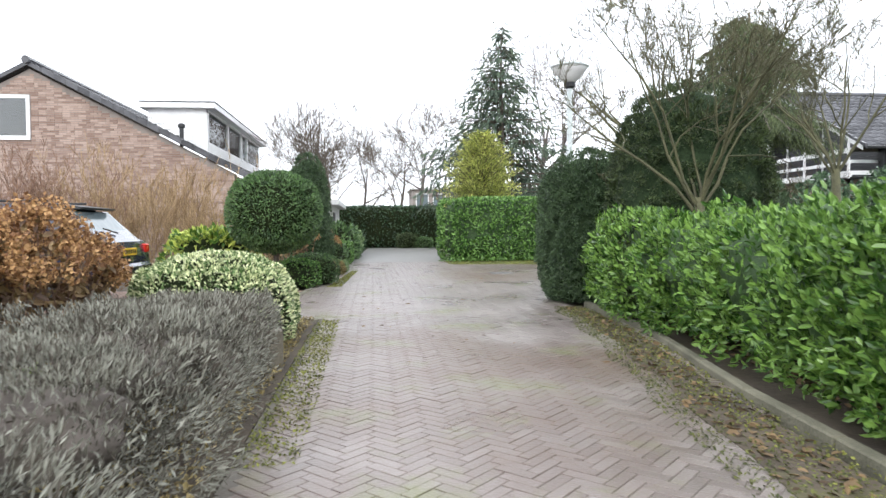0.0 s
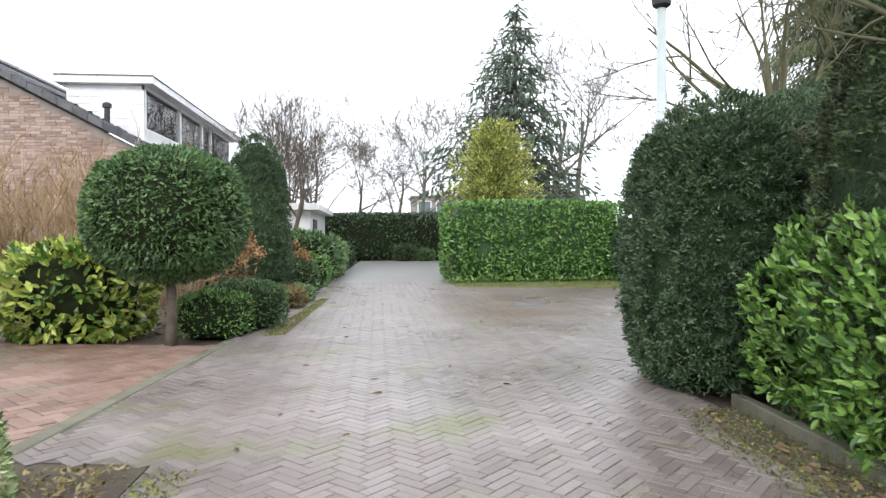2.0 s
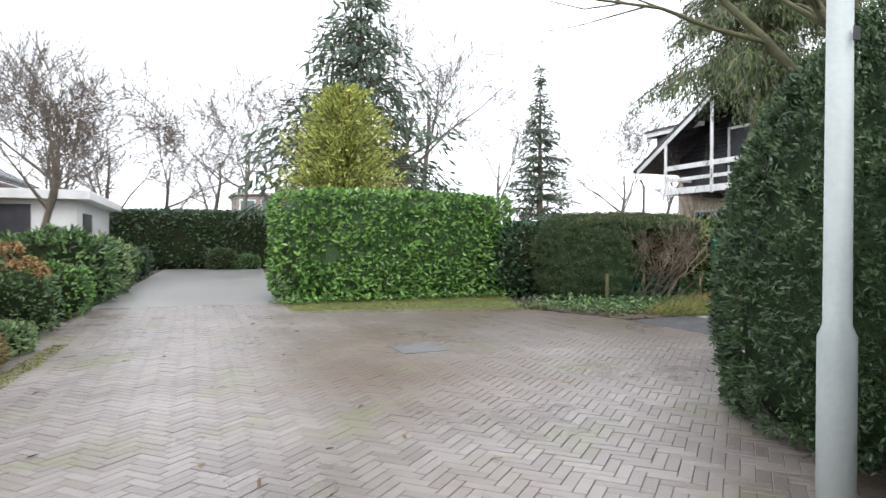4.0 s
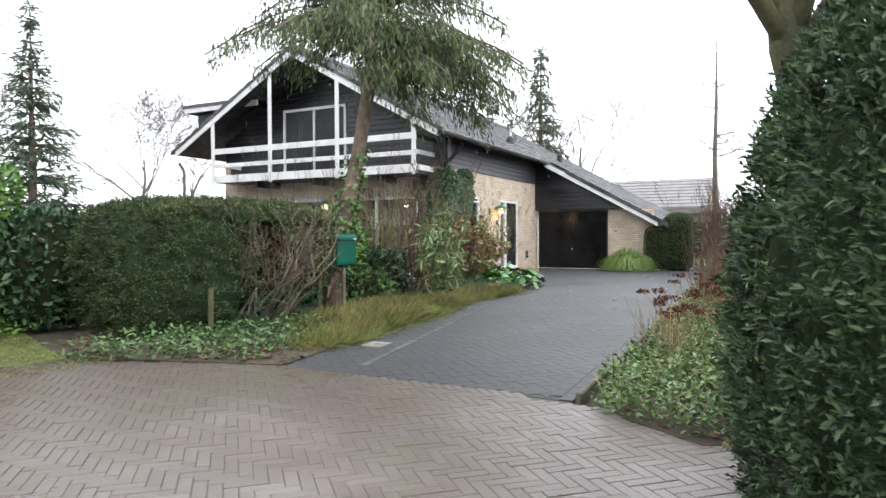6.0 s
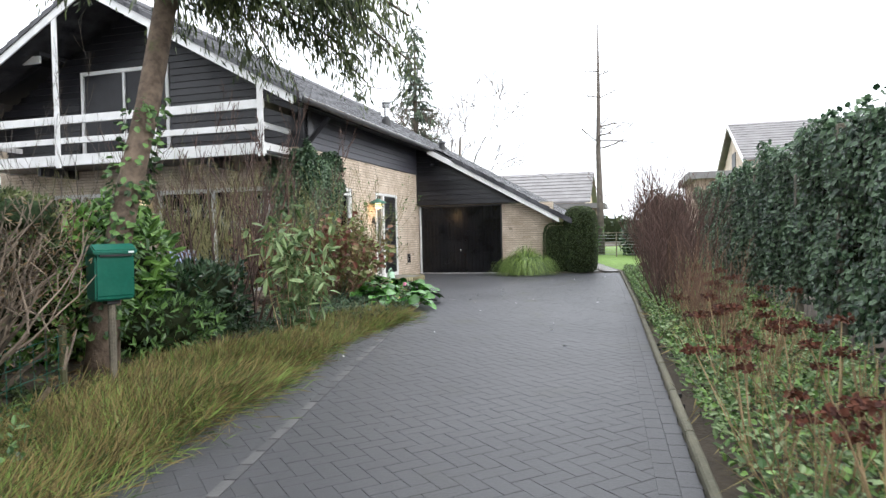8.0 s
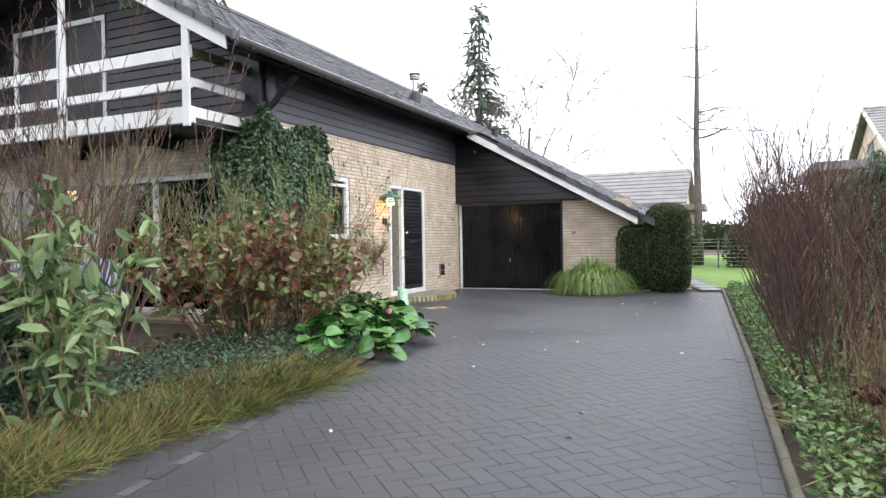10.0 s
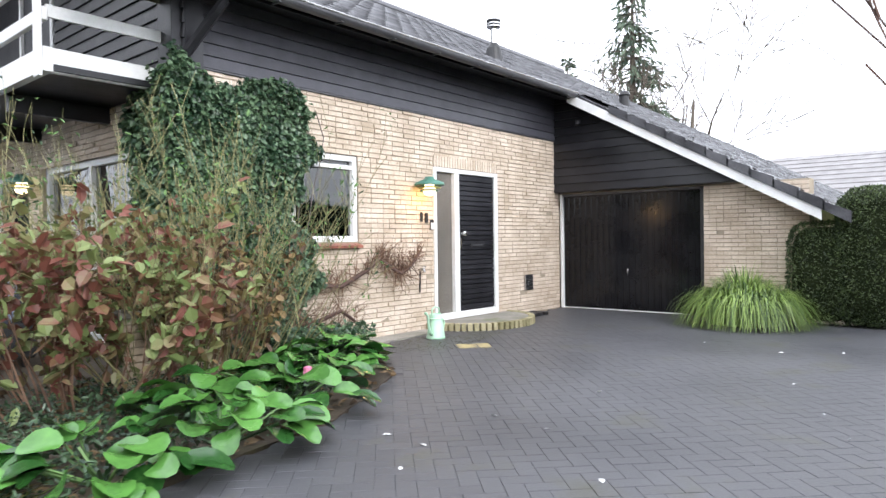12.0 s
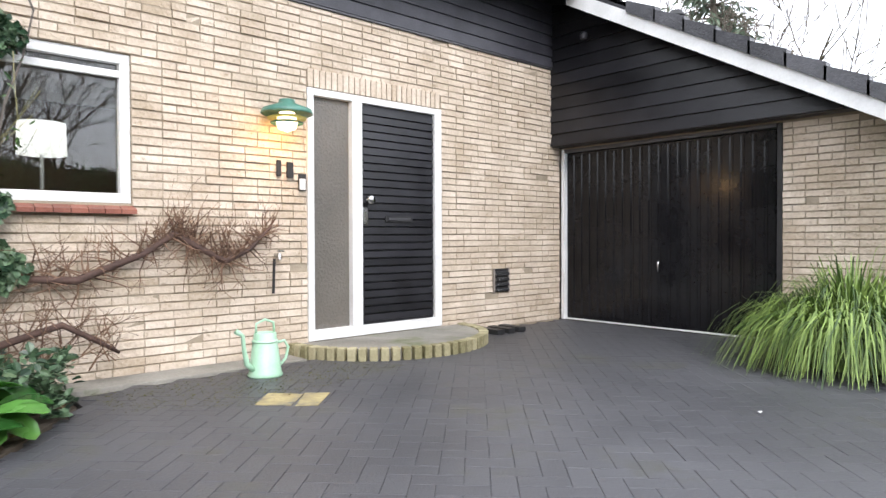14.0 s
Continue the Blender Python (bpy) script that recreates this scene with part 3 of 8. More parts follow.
DRIVE_BED = ground_patch("driveway", "dark grey herringbone paver driveway, damp and worn", "driveway", DRIVE, -0.0045, M_DRIVE_BED, 0.03)
ground_patch("far_pavement", "pale grey slab pavement at the lane's end", "pavement", [(-24.95, 0.2), (-21.9, 0.2), (-20.9, 15.4), (-24.5, 15.4)], 0.0, M_FAR_ROAD, 0.04)
RED_BED = ground_patch("neighbour_drive", "reddish brick drive of the neighbouring house", "driveway", [(-25.62, -12.4), (-25.36, -8.9), (-27.9, -8.4), (-40, -8.4), (-40, -12.6)], -0.006, surface("red_drive", (0.13, 0.075, 0.055), (0.28, 0.18, 0.14), 2, 0.5, 0.5, 40, stain=(0.13, 0.12, 0.10), stain_scale=0.6, stain_cut=0.5), 0.03)
ground_patch("lawn", "bright green lawn behind the garage", "lawn", [(1.6, -5.0), (1.6, -10), (30, -10), (30, 2), (7.2, 2), (7.2, -4.0)], -0.01, M_LAWN, 0.02)


def paving(bed, poly, width, n, angle, mat, mat_one, near, name, gap=0.006, seed=3, e=0.005, wob=1.0):
    """Herringbone pieces within a polygon: the nearest 300 to a point are parts, the rest one joined mesh."""
    r = np.random.default_rng(seed)
    c, s = math.cos(angle), math.sin(angle)
    pts = np.array(poly)
    inv = pts @ np.array([[c, -s], [s, c]])
    lo, hi = np.floor(inv.min(0) / width).astype(int) - 4, np.ceil(inv.max(0) / width).astype(int) + 4
    A, B = np.meshgrid(np.arange(lo[0], hi[0]), np.arange(lo[1], hi[1]), indexing="ij")
    k = (A - B) % (2 * n)
    rows = []
    for start, lx, ly in ((0, n, 1), (2 * n - 1, 1, n)):
        m = k == start
        u, w = (A[m] + lx / 2) * width, (B[m] + ly / 2) * width
        rows.append(np.stack([u * c - w * s, u * s + w * c, np.full(len(u), lx), np.full(len(u), ly)], 1))
    rows = np.concatenate(rows)
    rows = rows[in_poly(rows[:, 0], rows[:, 1], poly)]
    order = np.argsort(np.hypot(rows[:, 0] - near[0], rows[:, 1] - near[1]))
    rows = rows[order]

    def block(lx, ly):
        hx, hy = lx * width / 2 - gap / 2, ly * width / 2 - gap / 2
        v = [(-hx, -hy, -0.03), (hx, -hy, -0.03), (hx, hy, -0.03), (-hx, hy, -0.03), (-hx, -hy, -e), (hx, -hy, -e), (hx, hy, -e), (-hx, hy, -e), (-hx + e, -hy + e, 0), (hx - e, -hy + e, 0), (hx - e, hy - e, 0), (-hx + e, hy - e, 0)]
        f = [(8, 9, 10, 11), (4, 5, 9, 8), (5, 6, 10, 9), (6, 7, 11, 10), (7, 4, 8, 11), (0, 1, 5, 4), (1, 2, 6, 5), (2, 3, 7, 6), (3, 0, 4, 7)]
        return np.array(v), np.array(f)
    shapes = {(n, 1): block(n, 1), (1, n): block(1, n)}
    meshes = {key: mesh_np(name, v, f, mat_one) for key, (v, f) in shapes.items()}
    for x, y, lx, ly in rows[:300]:
        ob = new(name, meshes[(int(lx), int(ly))])
        ob.parent = bed
        ob.location = (x, y, r.normal() * 0.0013 * wob)
        ob.rotation_euler = (r.normal() * 0.005 * wob, r.normal() * 0.005 * wob, angle + r.normal() * 0.006)
    V, F, base = [], [], 0
    rest = rows[300:]
    for key, (v, f) in shapes.items():
        got = rest[(rest[:, 2] == key[0]) & (rest[:, 3] == key[1])]
        m = len(got)
        dz, da = r.normal(size=m) * 0.0013 * wob, angle + r.normal(size=m) * 0.006
        tilt = r.normal(size=(m, 2)) * 0.005 * wob
        x = v[None, :, 0] * np.cos(da)[:, None] - v[None, :, 1] * np.sin(da)[:, None]
        y = v[None, :, 0] * np.sin(da)[:, None] + v[None, :, 1] * np.cos(da)[:, None]
        z = v[None, :, 2] + dz[:, None] + tilt[:, :1] * v[None, :, 0] + tilt[:, 1:] * v[None, :, 1]
        V.append(np.stack([x + got[:, :1], y + got[:, 1:2], z], -1).reshape(-1, 3))
        F.append((np.arange(m)[:, None, None] * len(v) + f[None]).reshape(-1, 4) + base)
        base += m * len(v)
    tagged(part_np(name + "_field", np.concatenate(V), np.concatenate(F), mat, bed), kind="stuff")


def chain_kerb(name, label, pts, w, z0, z1, mat, length=1.0):
    top = thing(name, label, "kerb", kind="structure")
    for (x0, y0), (x1, y1) in zip(pts, pts[1:]):
        d = math.hypot(x1 - x0, y1 - y0)
        k = max(1, round(d / length))
        a = math.atan2(y1 - y0, x1 - x0)
        for i in range(k):
            t = (i + 0.5) / k
            L = d / k - 0.008
            ob = part("kerb_stone", box_bm(-L / 2, L / 2, -w / 2, w / 2, z0, z1, 0.01), mat, top)
            ob.matrix_basis = pose(x0 + (x1 - x0) * t, y0 + (y1 - y0) * t, 0, 0, 0, math.degrees(a))
    return top


chain_kerb("lane_kerb", "low mossy concrete edging beside the lane", [(-22.15, -19.5), (-21.85, -16.6), (-21.42, -14.1), (-21.28, -11.7)], 0.08, -0.1, 0.05, M_KERB)
chain_kerb("drive_kerb", "upright concrete edging slabs beside the driveway", [(-17.75, -6.54), (-8.0, -6.17), (0.6, -5.76)], 0.05, -0.1, 0.055, M_KERB)
chain_kerb("drive_entrance_strip", "pale concrete strip between neighbouring drive and lane", [(-25.66, -12.45), (-25.33, -8.6)], 0.12, -0.1, 0.008, M_KERB)

# ---- the main house ----
SLOPE, EAVE_Y, EAVE_Z, RIDGE_Y = 0.555, -0.5, 3.70, 4.05
ROOF_A = math.atan(SLOPE)


def roof_z(y):
    return EAVE_Z + SLOPE * (y - EAVE_Y) if y <= RIDGE_Y else EAVE_Z + SLOPE * (2 * RIDGE_Y - y - EAVE_Y)


def brick_rows(u0, u1, z0, z1, openings, seed, course=0.0625, length=0.21, joint=0.011):
    """Rows of (u, z, length, height) in a wild bond, clear of openings (u0, u1, z0, z1)."""
    r = np.random.default_rng(seed)
    out = []
    k = 0
    z = z0
    while z + 0.02 < z1:
        h = min(course, z1 - z) - joint
        spans = [(u0, u1)]
        for a, b, c, d in openings:
            if c < z + course * 0.6 and d > z + course * 0.4:
                new_spans = []
                for s, e in spans:
                    if b <= s or a >= e:
                        new_spans.append((s, e))
                    else:
                        if a > s:
                            new_spans.append((s, a))
                        if b < e:
                            new_spans.append((b, e))
                spans = new_spans
        for s, e in spans:
            u = s - (0.0 if k % 2 else 0.11) * (s == u0)
            while u < e - 0.01:
                L = length if r.random() < 0.78 else length / 2
                a, b = max(u, s), min(u + L, e)
                if b - a > 0.025:
                    out.append((a + 0.0022, z + joint / 2, b - a - 0.0044, h))
                u += L
        z += course
        k += 1
    return np.array(out)


def lay_bricks(parent, rows, place, mat, mat_one, near, seed, singles=300, depth=0.010, rough=0.0038):
    """Bricks proud of a wall face; place maps (u, out, z) arrays to the world."""
    r = np.random.default_rng(seed)
    d = np.hypot(rows[:, 0] - near[0], rows[:, 1] - near[1])
    rows = rows[np.argsort(d)]
    cache = {}
    for u, z, L, h in rows[:singles]:
        key = (round(L, 2), round(h, 3))
        if key not in cache:
            e = 0.002
            v = np.array([(0, 0, 0), (L, 0, 0), (L, 0, h), (0, 0, h), (e, depth, e), (L - e, depth, e), (L - e, depth, h - e), (e, depth, h - e)])
            f = np.array([(4, 5, 6, 7), (0, 1, 5, 4), (1, 2, 6, 5), (2, 3, 7, 6), (3, 0, 4, 7)])
            cache[key] = mesh_np("brick", place(v[:, 0], v[:, 1], v[:, 2]) - place(np.zeros(1), np.zeros(1), np.zeros(1)), f, mat_one)
        ob = new("brick", cache[key])
        ob.parent = parent
        ob.location = place(np.array([u]), np.array([r.normal() * rough]), np.array([z]))[0]
    rest = rows[singles:]
    if len(rest):
        m = len(rest)
        u, z, L, h = rest.T
        o = r.normal(size=m) * rough
        e = 0.002
        U = np.stack([u, u + L, u + L, u, u + e, u + L - e, u + L - e, u + e], 1)
        Z = np.stack([z, z, z + h, z + h, z + e, z + e, z + h - e, z + h - e], 1)
        O = np.stack([0 * o] * 4 + [depth + o + r.normal(size=m) * 0.0015 for _ in range(4)], 1)
        v = place(U.ravel(), O.ravel(), Z.ravel())
        f = np.array([(4, 5, 6, 7), (0, 1, 5, 4), (1, 2, 6, 5), (2, 3, 7, 6), (3, 0, 4, 7)])
        F = (np.arange(m)[:, None, None] * 8 + f[None]).reshape(-1, 4)
        tagged(part_np("brick_field", v, F, mat, parent), kind="stuff")


def wall_with_holes(name, label, u0, u1, z0, z1, holes, axis, face, back, mat, top=None):
    """A wall slab with openings, cut into blocks; axis y: u is x and the slab spans y from face to back."""
    us = sorted({u0, u1, *[h[0] for h in holes], *[h[1] for h in holes]})
    bm = bmesh.new()
    for a, b in zip(us, us[1:]):
        mid = (a + b) / 2
        cuts = sorted([(h[2], h[3]) for h in holes if h[0] < mid < h[1]])
        z = z0
        for c, d in cuts + [(z1, z1)]:
            if c > z + 1e-6:
                lo, hi = min(face, back), max(face, back)
                if axis == "y":
                    box_bm(a, b, lo, hi, z, c, 0, bm)
                else:
                    box_bm(lo, hi, a, b, z, c, 0, bm)
            z = max(z, d)
    return tagged(part(name, bm, mat), label, "wall", kind="structure")


WIN = (-5.80, -4.81, 1.21, 2.25)
DOOR = (-3.415, -1.905, 0.09, 2.235)
wall_south = wall_with_holes("wall_south", "yellow textured brick wall with dark recessed joints", -7.15, 0.0, -0.05, 2.93, [WIN, DOOR], "y", 0.02, 0.3, M_MORTAR)
wall_west = wall_with_holes("wall_west", "yellow brick gable wall under the balcony", 0.02, 7.6, -0.05, 2.7, [(0.75, 3.45, 0.1, 2.2), (3.9, 6.9, 0.1, 2.2)], "x", -7.13, -6.85, M_MORTAR)
wall_garage = wall_with_holes("wall_garage", "yellow brick pier beside the garage door", -3.95, 0.0, -0.05, 2.02, [(-2.5, -0.04, -0.05, 2.0)], "x", 0.02, 0.3, M_MORTAR)
for nm, a in (("wall_north", (-7.13, 7.0, 7.4, 7.62, -0.05, 3.3)), ("wall_east", (6.8, 7.02, 0.3, 7.4, -0.05, 3.4)), ("wall_garage_east", (6.8, 7.02, -3.72, 0.3, -0.05, 1.55)), ("wall_garage_side", (0.3, 6.8, -3.95, -3.72, -0.05, 1.6))):
    tagged(box(nm, *a, M_BRICK), "yellow brick outer wall", "wall", kind="structure")
tagged(box("house_floor", -6.85, 6.8, 0.3, 7.4, -0.05, 0.06, M_ROOM), "plain grey floor inside the house", "floor", kind="structure")
tagged(box("ceiling", -6.85, 6.8, 0.3, 7.4, 2.62, 2.7, M_WHITE), "white ceiling of the ground floor rooms", "ceiling", kind="structure")
tagged(box("room_partition", -6.85, -0.3, 4.2, 4.3, 0.06, 2.62, M_ROOM), "plain inner wall behind the rooms", "wall", kind="structure")
tagged(box("hall_partition", -3.7, -3.6, 0.3, 4.2, 0.06, 2.62, M_ROOM), "plain inner wall beside the hall", "wall", kind="structure")

# upper gable wall behind the balcony and the garage gable, in boards
gable = thing("gable_wall", "black stained board gable behind the balcony", "gable wall", kind="structure")
part("backing", prism_bm([(-0.1, 2.7), (7.6, 2.7), (7.6, roof_z(7.6) - 0.25), (RIDGE_Y, roof_z(RIDGE_Y) - 0.25), (-0.1, roof_z(-0.1) - 0.25)], "x", -7.08, -6.9), M_BLACK_BOARD, gable)
z = 2.74
while z < 5.8:
    y0 = max(-0.1, (z + 0.3 - EAVE_Z) / SLOPE + EAVE_Y + 0.05)
    y1 = min(7.6, 2 * RIDGE_Y - y0)
    for a, b in ((y0, 3.02), (5.35, y1)) if z < 4.75 else ((y0, y1),):
        if b > a + 0.05:
            part("board", prism_bm([(-7.085, z), (-7.115, z), (-7.095, z + 0.137), (-7.085, z + 0.137)], "y", a, b), M_BLACK_BOARD, gable)
    z += 0.14
clad = thing("eaves_cladding", "dark grey horizontal boards above the brick", "cladding", kind="structure")
for k in range(7):
    z = 2.94 + 0.125 * k
    part("board", prism_bm([(0.02, z), (-0.018, z), (-0.002, z + 0.122), (0.02, z + 0.122)], "x", -7.15, 0.0), M_GREY_BOARD, clad)
box("trim", -7.15, 0.0, -0.012, 0.02, 2.918, 2.938, M_ZINC, clad)
part("backing", prism_bm([(0.02, 2.93), (0.3, 2.93), (0.3, roof_z(0.3) - 0.12), (0.02, roof_z(0.02) - 0.12)], "x", -7.15, 0.0), M_BLACK_BOARD, clad)
gg = thing("garage_gable", "black stained boards over the garage door", "cladding", kind="structure")
part("backing", prism_bm([(0.015, 2.02), (-2.6, 2.02), (-3.3, 2.02), (-4.0, 1.56), (-4.0, roof_z(-4.0) - 0.12), (0.015, roof_z(0.015) - 0.12)], "x", -0.15, 0.2), M_BLACK_BOARD, gg)
z = 2.03
while z < 3.7:
    y0 = max(-3.25, (z + 0.26 - EAVE_Z) / SLOPE + EAVE_Y)
    if y0 < -0.1:
        part("board", prism_bm([(-0.15, z), (-0.18, z), (-0.162, z + 0.137), (-0.15, z + 0.137)], "y", y0, 0.012), M_BLACK_BOARD, gg)
    z += 0.14

# ---- roof ----
roof = thing("roof", "dark concrete tile roof running down over the garage", "roof", kind="structure")
part("south_slope", prism_bm([(EAVE_Y, EAVE_Z - 0.10), (RIDGE_Y, roof_z(RIDGE_Y) - 0.10), (RIDGE_Y, roof_z(RIDGE_Y) - 0.04), (EAVE_Y, EAVE_Z - 0.04)], "x", -8.2, 7.2), M_BLACK_BOARD, roof)
part("north_slope", prism_bm([(8.6, roof_z(8.6) - 0.10), (RIDGE_Y, roof_z(RIDGE_Y) - 0.10), (RIDGE_Y, roof_z(RIDGE_Y) + 0.0), (8.6, roof_z(8.6) + 0.0)], "x", -8.2, 7.2), M_TILE, roof)
part("garage_slope", prism_bm([(-4.35, roof_z(-4.35) - 0.10), (EAVE_Y, EAVE_Z - 0.10), (EAVE_Y, EAVE_Z - 0.04), (-4.35, roof_z(-4.35) - 0.04)], "x", -0.4, 7.2), M_BLACK_BOARD, roof)


def tile_shape(w=0.30, L=0.40):
    """One wavy pan tile, lying along the slope, foot at the origin."""
    u = np.linspace(0, w, 9)
    h = 0.018 * np.cos(2 * np.pi * u / w) + 0.03
    v = []
    for s, lift in ((0.0, 0.022), (L, 0.0)):
        for k in range(9):
            v.append((u[k], s, h[k] + lift))
    for k in range(9):
        v.append((u[k], 0.0, h[k] - 0.004))
    f = [(k, k + 1, k + 10, k + 9) for k in range(8)] + [(18 + k, 19 + k, k + 1, k) for k in range(8)]
    return np.array(v), np.array(f)


TV, TF = tile_shape()
ca, sa = math.cos(ROOF_A), math.sin(ROOF_A)
TW = np.stack([TV[:, 0], TV[:, 1] * ca - TV[:, 2] * sa, TV[:, 1] * sa + TV[:, 2] * ca], 1)
tile_me = mesh_np("roof_tile", TW, TF, M_TILE_ONE, True)
spots = []
for j in range(-14, 16):
    s = j * 0.345
    y = EAVE_Y - 0.05 + s * ca
    if y > RIDGE_Y - 0.2:
        continue
    for i in range(51):
        x = -8.2 + i * 0.3
        if y < EAVE_Y - 0.1 and (x < -0.35 or y < -4.45):
            continue
        spots.append((x, y, EAVE_Z - 0.045 + (y - EAVE_Y) * SLOPE))
spots = np.array(spots)
r_t = np.random.default_rng(5)
order = np.argsort(np.abs(spots[:, 1] + 0.5) + 0.3 * np.abs(spots[:, 0] + 3.5))
for x, y, z in spots[order[:300]]:
    ob = new("roof_tile", tile_me)
    ob.parent, ob.location = roof, (x, y, z + r_t.normal() * 0.003)
rest = spots[order[300:]] + np.stack([0 * order[300:], 0 * order[300:], r_t.normal(size=len(order) - 300) * 0.003], 1)
tagged(part_np("roof_tile_field", (rest[:, None] + TW[None]).reshape(-1, 3), (np.arange(len(rest))[:, None, None] * len(TW) + TF[None]).reshape(-1, 4), M_TILE, roof, smooth=True), kind="stuff")
part("ridge", tube_bm([(-8.25, RIDGE_Y, roof_z(RIDGE_Y) + 0.0), (7.2, RIDGE_Y, roof_z(RIDGE_Y) + 0.0)], 0.11, 10), M_TILE, roof)


def verge(x, y0, y1, drop, mat, name, thick=0.03, height=0.17):
    z0, z1 = roof_z(y0) - drop, roof_z(y1) - drop
    return part(name, prism_bm([(y0, z0 - height), (y1, z1 - height), (y1, z1), (y0, z0)], "x", x - thick, x), mat, roof)


verge(-8.22, -0.42, RIDGE_Y, 0.06, M_WHITE, "verge_board")
verge(-8.22, 8.5, RIDGE_Y, 0.06, M_WHITE, "verge_board")
verge(-0.42, -4.18, -0.42, 0.08, M_WHITE, "verge_board", height=0.16)
for k in range(11):
    y = -4.5 + k * 0.345 * ca
    zc = roof_z(y)
    part("verge_tile", prism_bm([(y - 0.02, zc - 0.11), (y + 0.345 * ca, zc + 0.345 * sa - 0.10), (y + 0.345 * ca, zc + 0.345 * sa + 0.02), (y - 0.02, zc + 0.045)], "x", -0.475, -0.37), M_TILE_ONE, roof)
for k in range(15):
    y = EAVE_Y - 0.05 + k * 0.345 * ca
    zc = roof_z(y)
    part("verge_tile", prism_bm([(y - 0.02, zc - 0.07), (y + 0.345 * ca, zc + 0.345 * sa - 0.06), (y + 0.345 * ca, zc + 0.345 * sa + 0.02), (y - 0.02, zc + 0.045)], "x", -8.28, -8.18), M_TILE_ONE, roof)
    yb = 2 * RIDGE_Y - y
    part("verge_tile", prism_bm([(yb + 0.02, zc - 0.07), (yb - 0.345 * ca, zc + 0.345 * sa - 0.06), (yb - 0.345 * ca, zc + 0.345 * sa + 0.02), (yb + 0.02, zc + 0.045)], "x", -8.28, -8.18), M_TILE_ONE, roof)
part("soffit", prism_bm([(EAVE_Y + 0.02, EAVE_Z - 0.15), (0.02, EAVE_Z - 0.02), (0.02, EAVE_Z + 0.0), (EAVE_Y + 0.02, EAVE_Z - 0.13)], "x", -8.15, -0.02), M_BLACK_BOARD, roof)
gut = thing("gutter", "dark zinc half-round gutter along the eaves", "gutter", kind="structure")
prof = [(-0.5 - 0.065 + 0.065 * math.cos(a), 3.63 + 0.075 * math.sin(a)) for a in np.linspace(math.pi, 2 * math.pi, 9)]
prof += [(y * 0.88 - 0.565 * 0.12, z + 0.008) for y, z in prof[::-1]]
part("channel", prism_bm(prof, "x", -8.22, -0.46), M_ZINC, gut)
part("front_bead", tube_bm([(-8.22, -0.63, 3.635), (-0.46, -0.63, 3.635)], 0.011, 6), M_STEEL, gut)
for k in range(10):
    box("bracket", -8.0 + 0.8 * k, -7.97 + 0.8 * k, -0.64, -0.5, 3.545, 3.56, M_ZINC, gut)

# ---- balcony ----
bal = thing("balcony", "white painted timber balcony with two rails", "balcony", kind="structure")
box("deck", -8.12, -7.1, 0.2, 7.0, 2.70, 2.76, M_BLACK_BOARD, bal)
box("fascia", -8.2, -8.12, 0.2, 7.05, 2.69, 2.90, M_WHITE, bal)
box("side_fascia", -8.12, -7.12, 0.22, 0.28, 2.69, 2.90, M_WHITE, bal)
box("side_fascia", -8.12, -7.12, 6.94, 7.0, 2.69, 2.90, M_WHITE, bal)
for y in (0.25, 2.54, 4.81, 6.97):
    box("post", -8.24, -8.205, y - 0.06, y + 0.06, 2.64, min(roof_z(y) - 0.2, 9), M_WHITE, bal, bevel=0.006)
for z0, z1 in ((3.12, 3.235), (3.51, 3.67)):
    box("rail", -8.205, -8.155, 0.2, 7.05, z0, z1, M_WHITE, bal, bevel=0.006)
box("side_rail", -8.16, -7.12, 0.235, 0.27, 3.16, 3.27, M_WHITE, bal)
box("side_rail", -8.16, -7.12, 0.235, 0.27, 3.54, 3.66, M_POST, bal)
box("side_rail", -8.16, -7.12, 6.95, 6.985, 3.16, 3.27, M_WHITE, bal)
for y in (1.4, 3.4, 5.4):
    box("joist", -8.1, -7.13, y, y + 0.08, 2.52, 2.70, M_BLACK_BOARD, bal)
box("corner_post", -7.2, -7.1, -0.06, 0.06, 2.7, 3.72, M_BLACK_BOARD, bal)
part("brace", tube_bm([(-7.1, -0.05, 2.95), (-6.85, -0.42, 3.5)], 0.05, 6), M_BLACK_BOARD, bal)


# flat-roofed dormer on the north slope
dormer = part("dormer", prism_bm([(5.9, 4.93), (8.35, 4.93), (8.35, 3.85)], "x", -7.5, -3.0), M_BLACK_BOARD, roof)
box("dormer_roof", -7.75, -2.8, 5.7, 8.75, 5.08, 5.17, M_TILE, dormer)
box("dormer_fascia", -7.72, -7.66, 5.75, 8.7, 4.93, 5.08, M_WHITE, dormer)
box("dormer_fascia", -7.66, -2.85, 8.64, 8.7, 4.93, 5.08, M_WHITE, dormer)
pipe = thing("downpipe", "dark zinc downpipe under the north eave", "downpipe", kind="structure")
part("pipe", tube_bm([(-8.1, 8.5, 3.35), (-8.1, 8.3, 3.1), (-8.1, 8.3, -0.05)], 0.045, 8), M_ZINC, pipe, smooth=True)


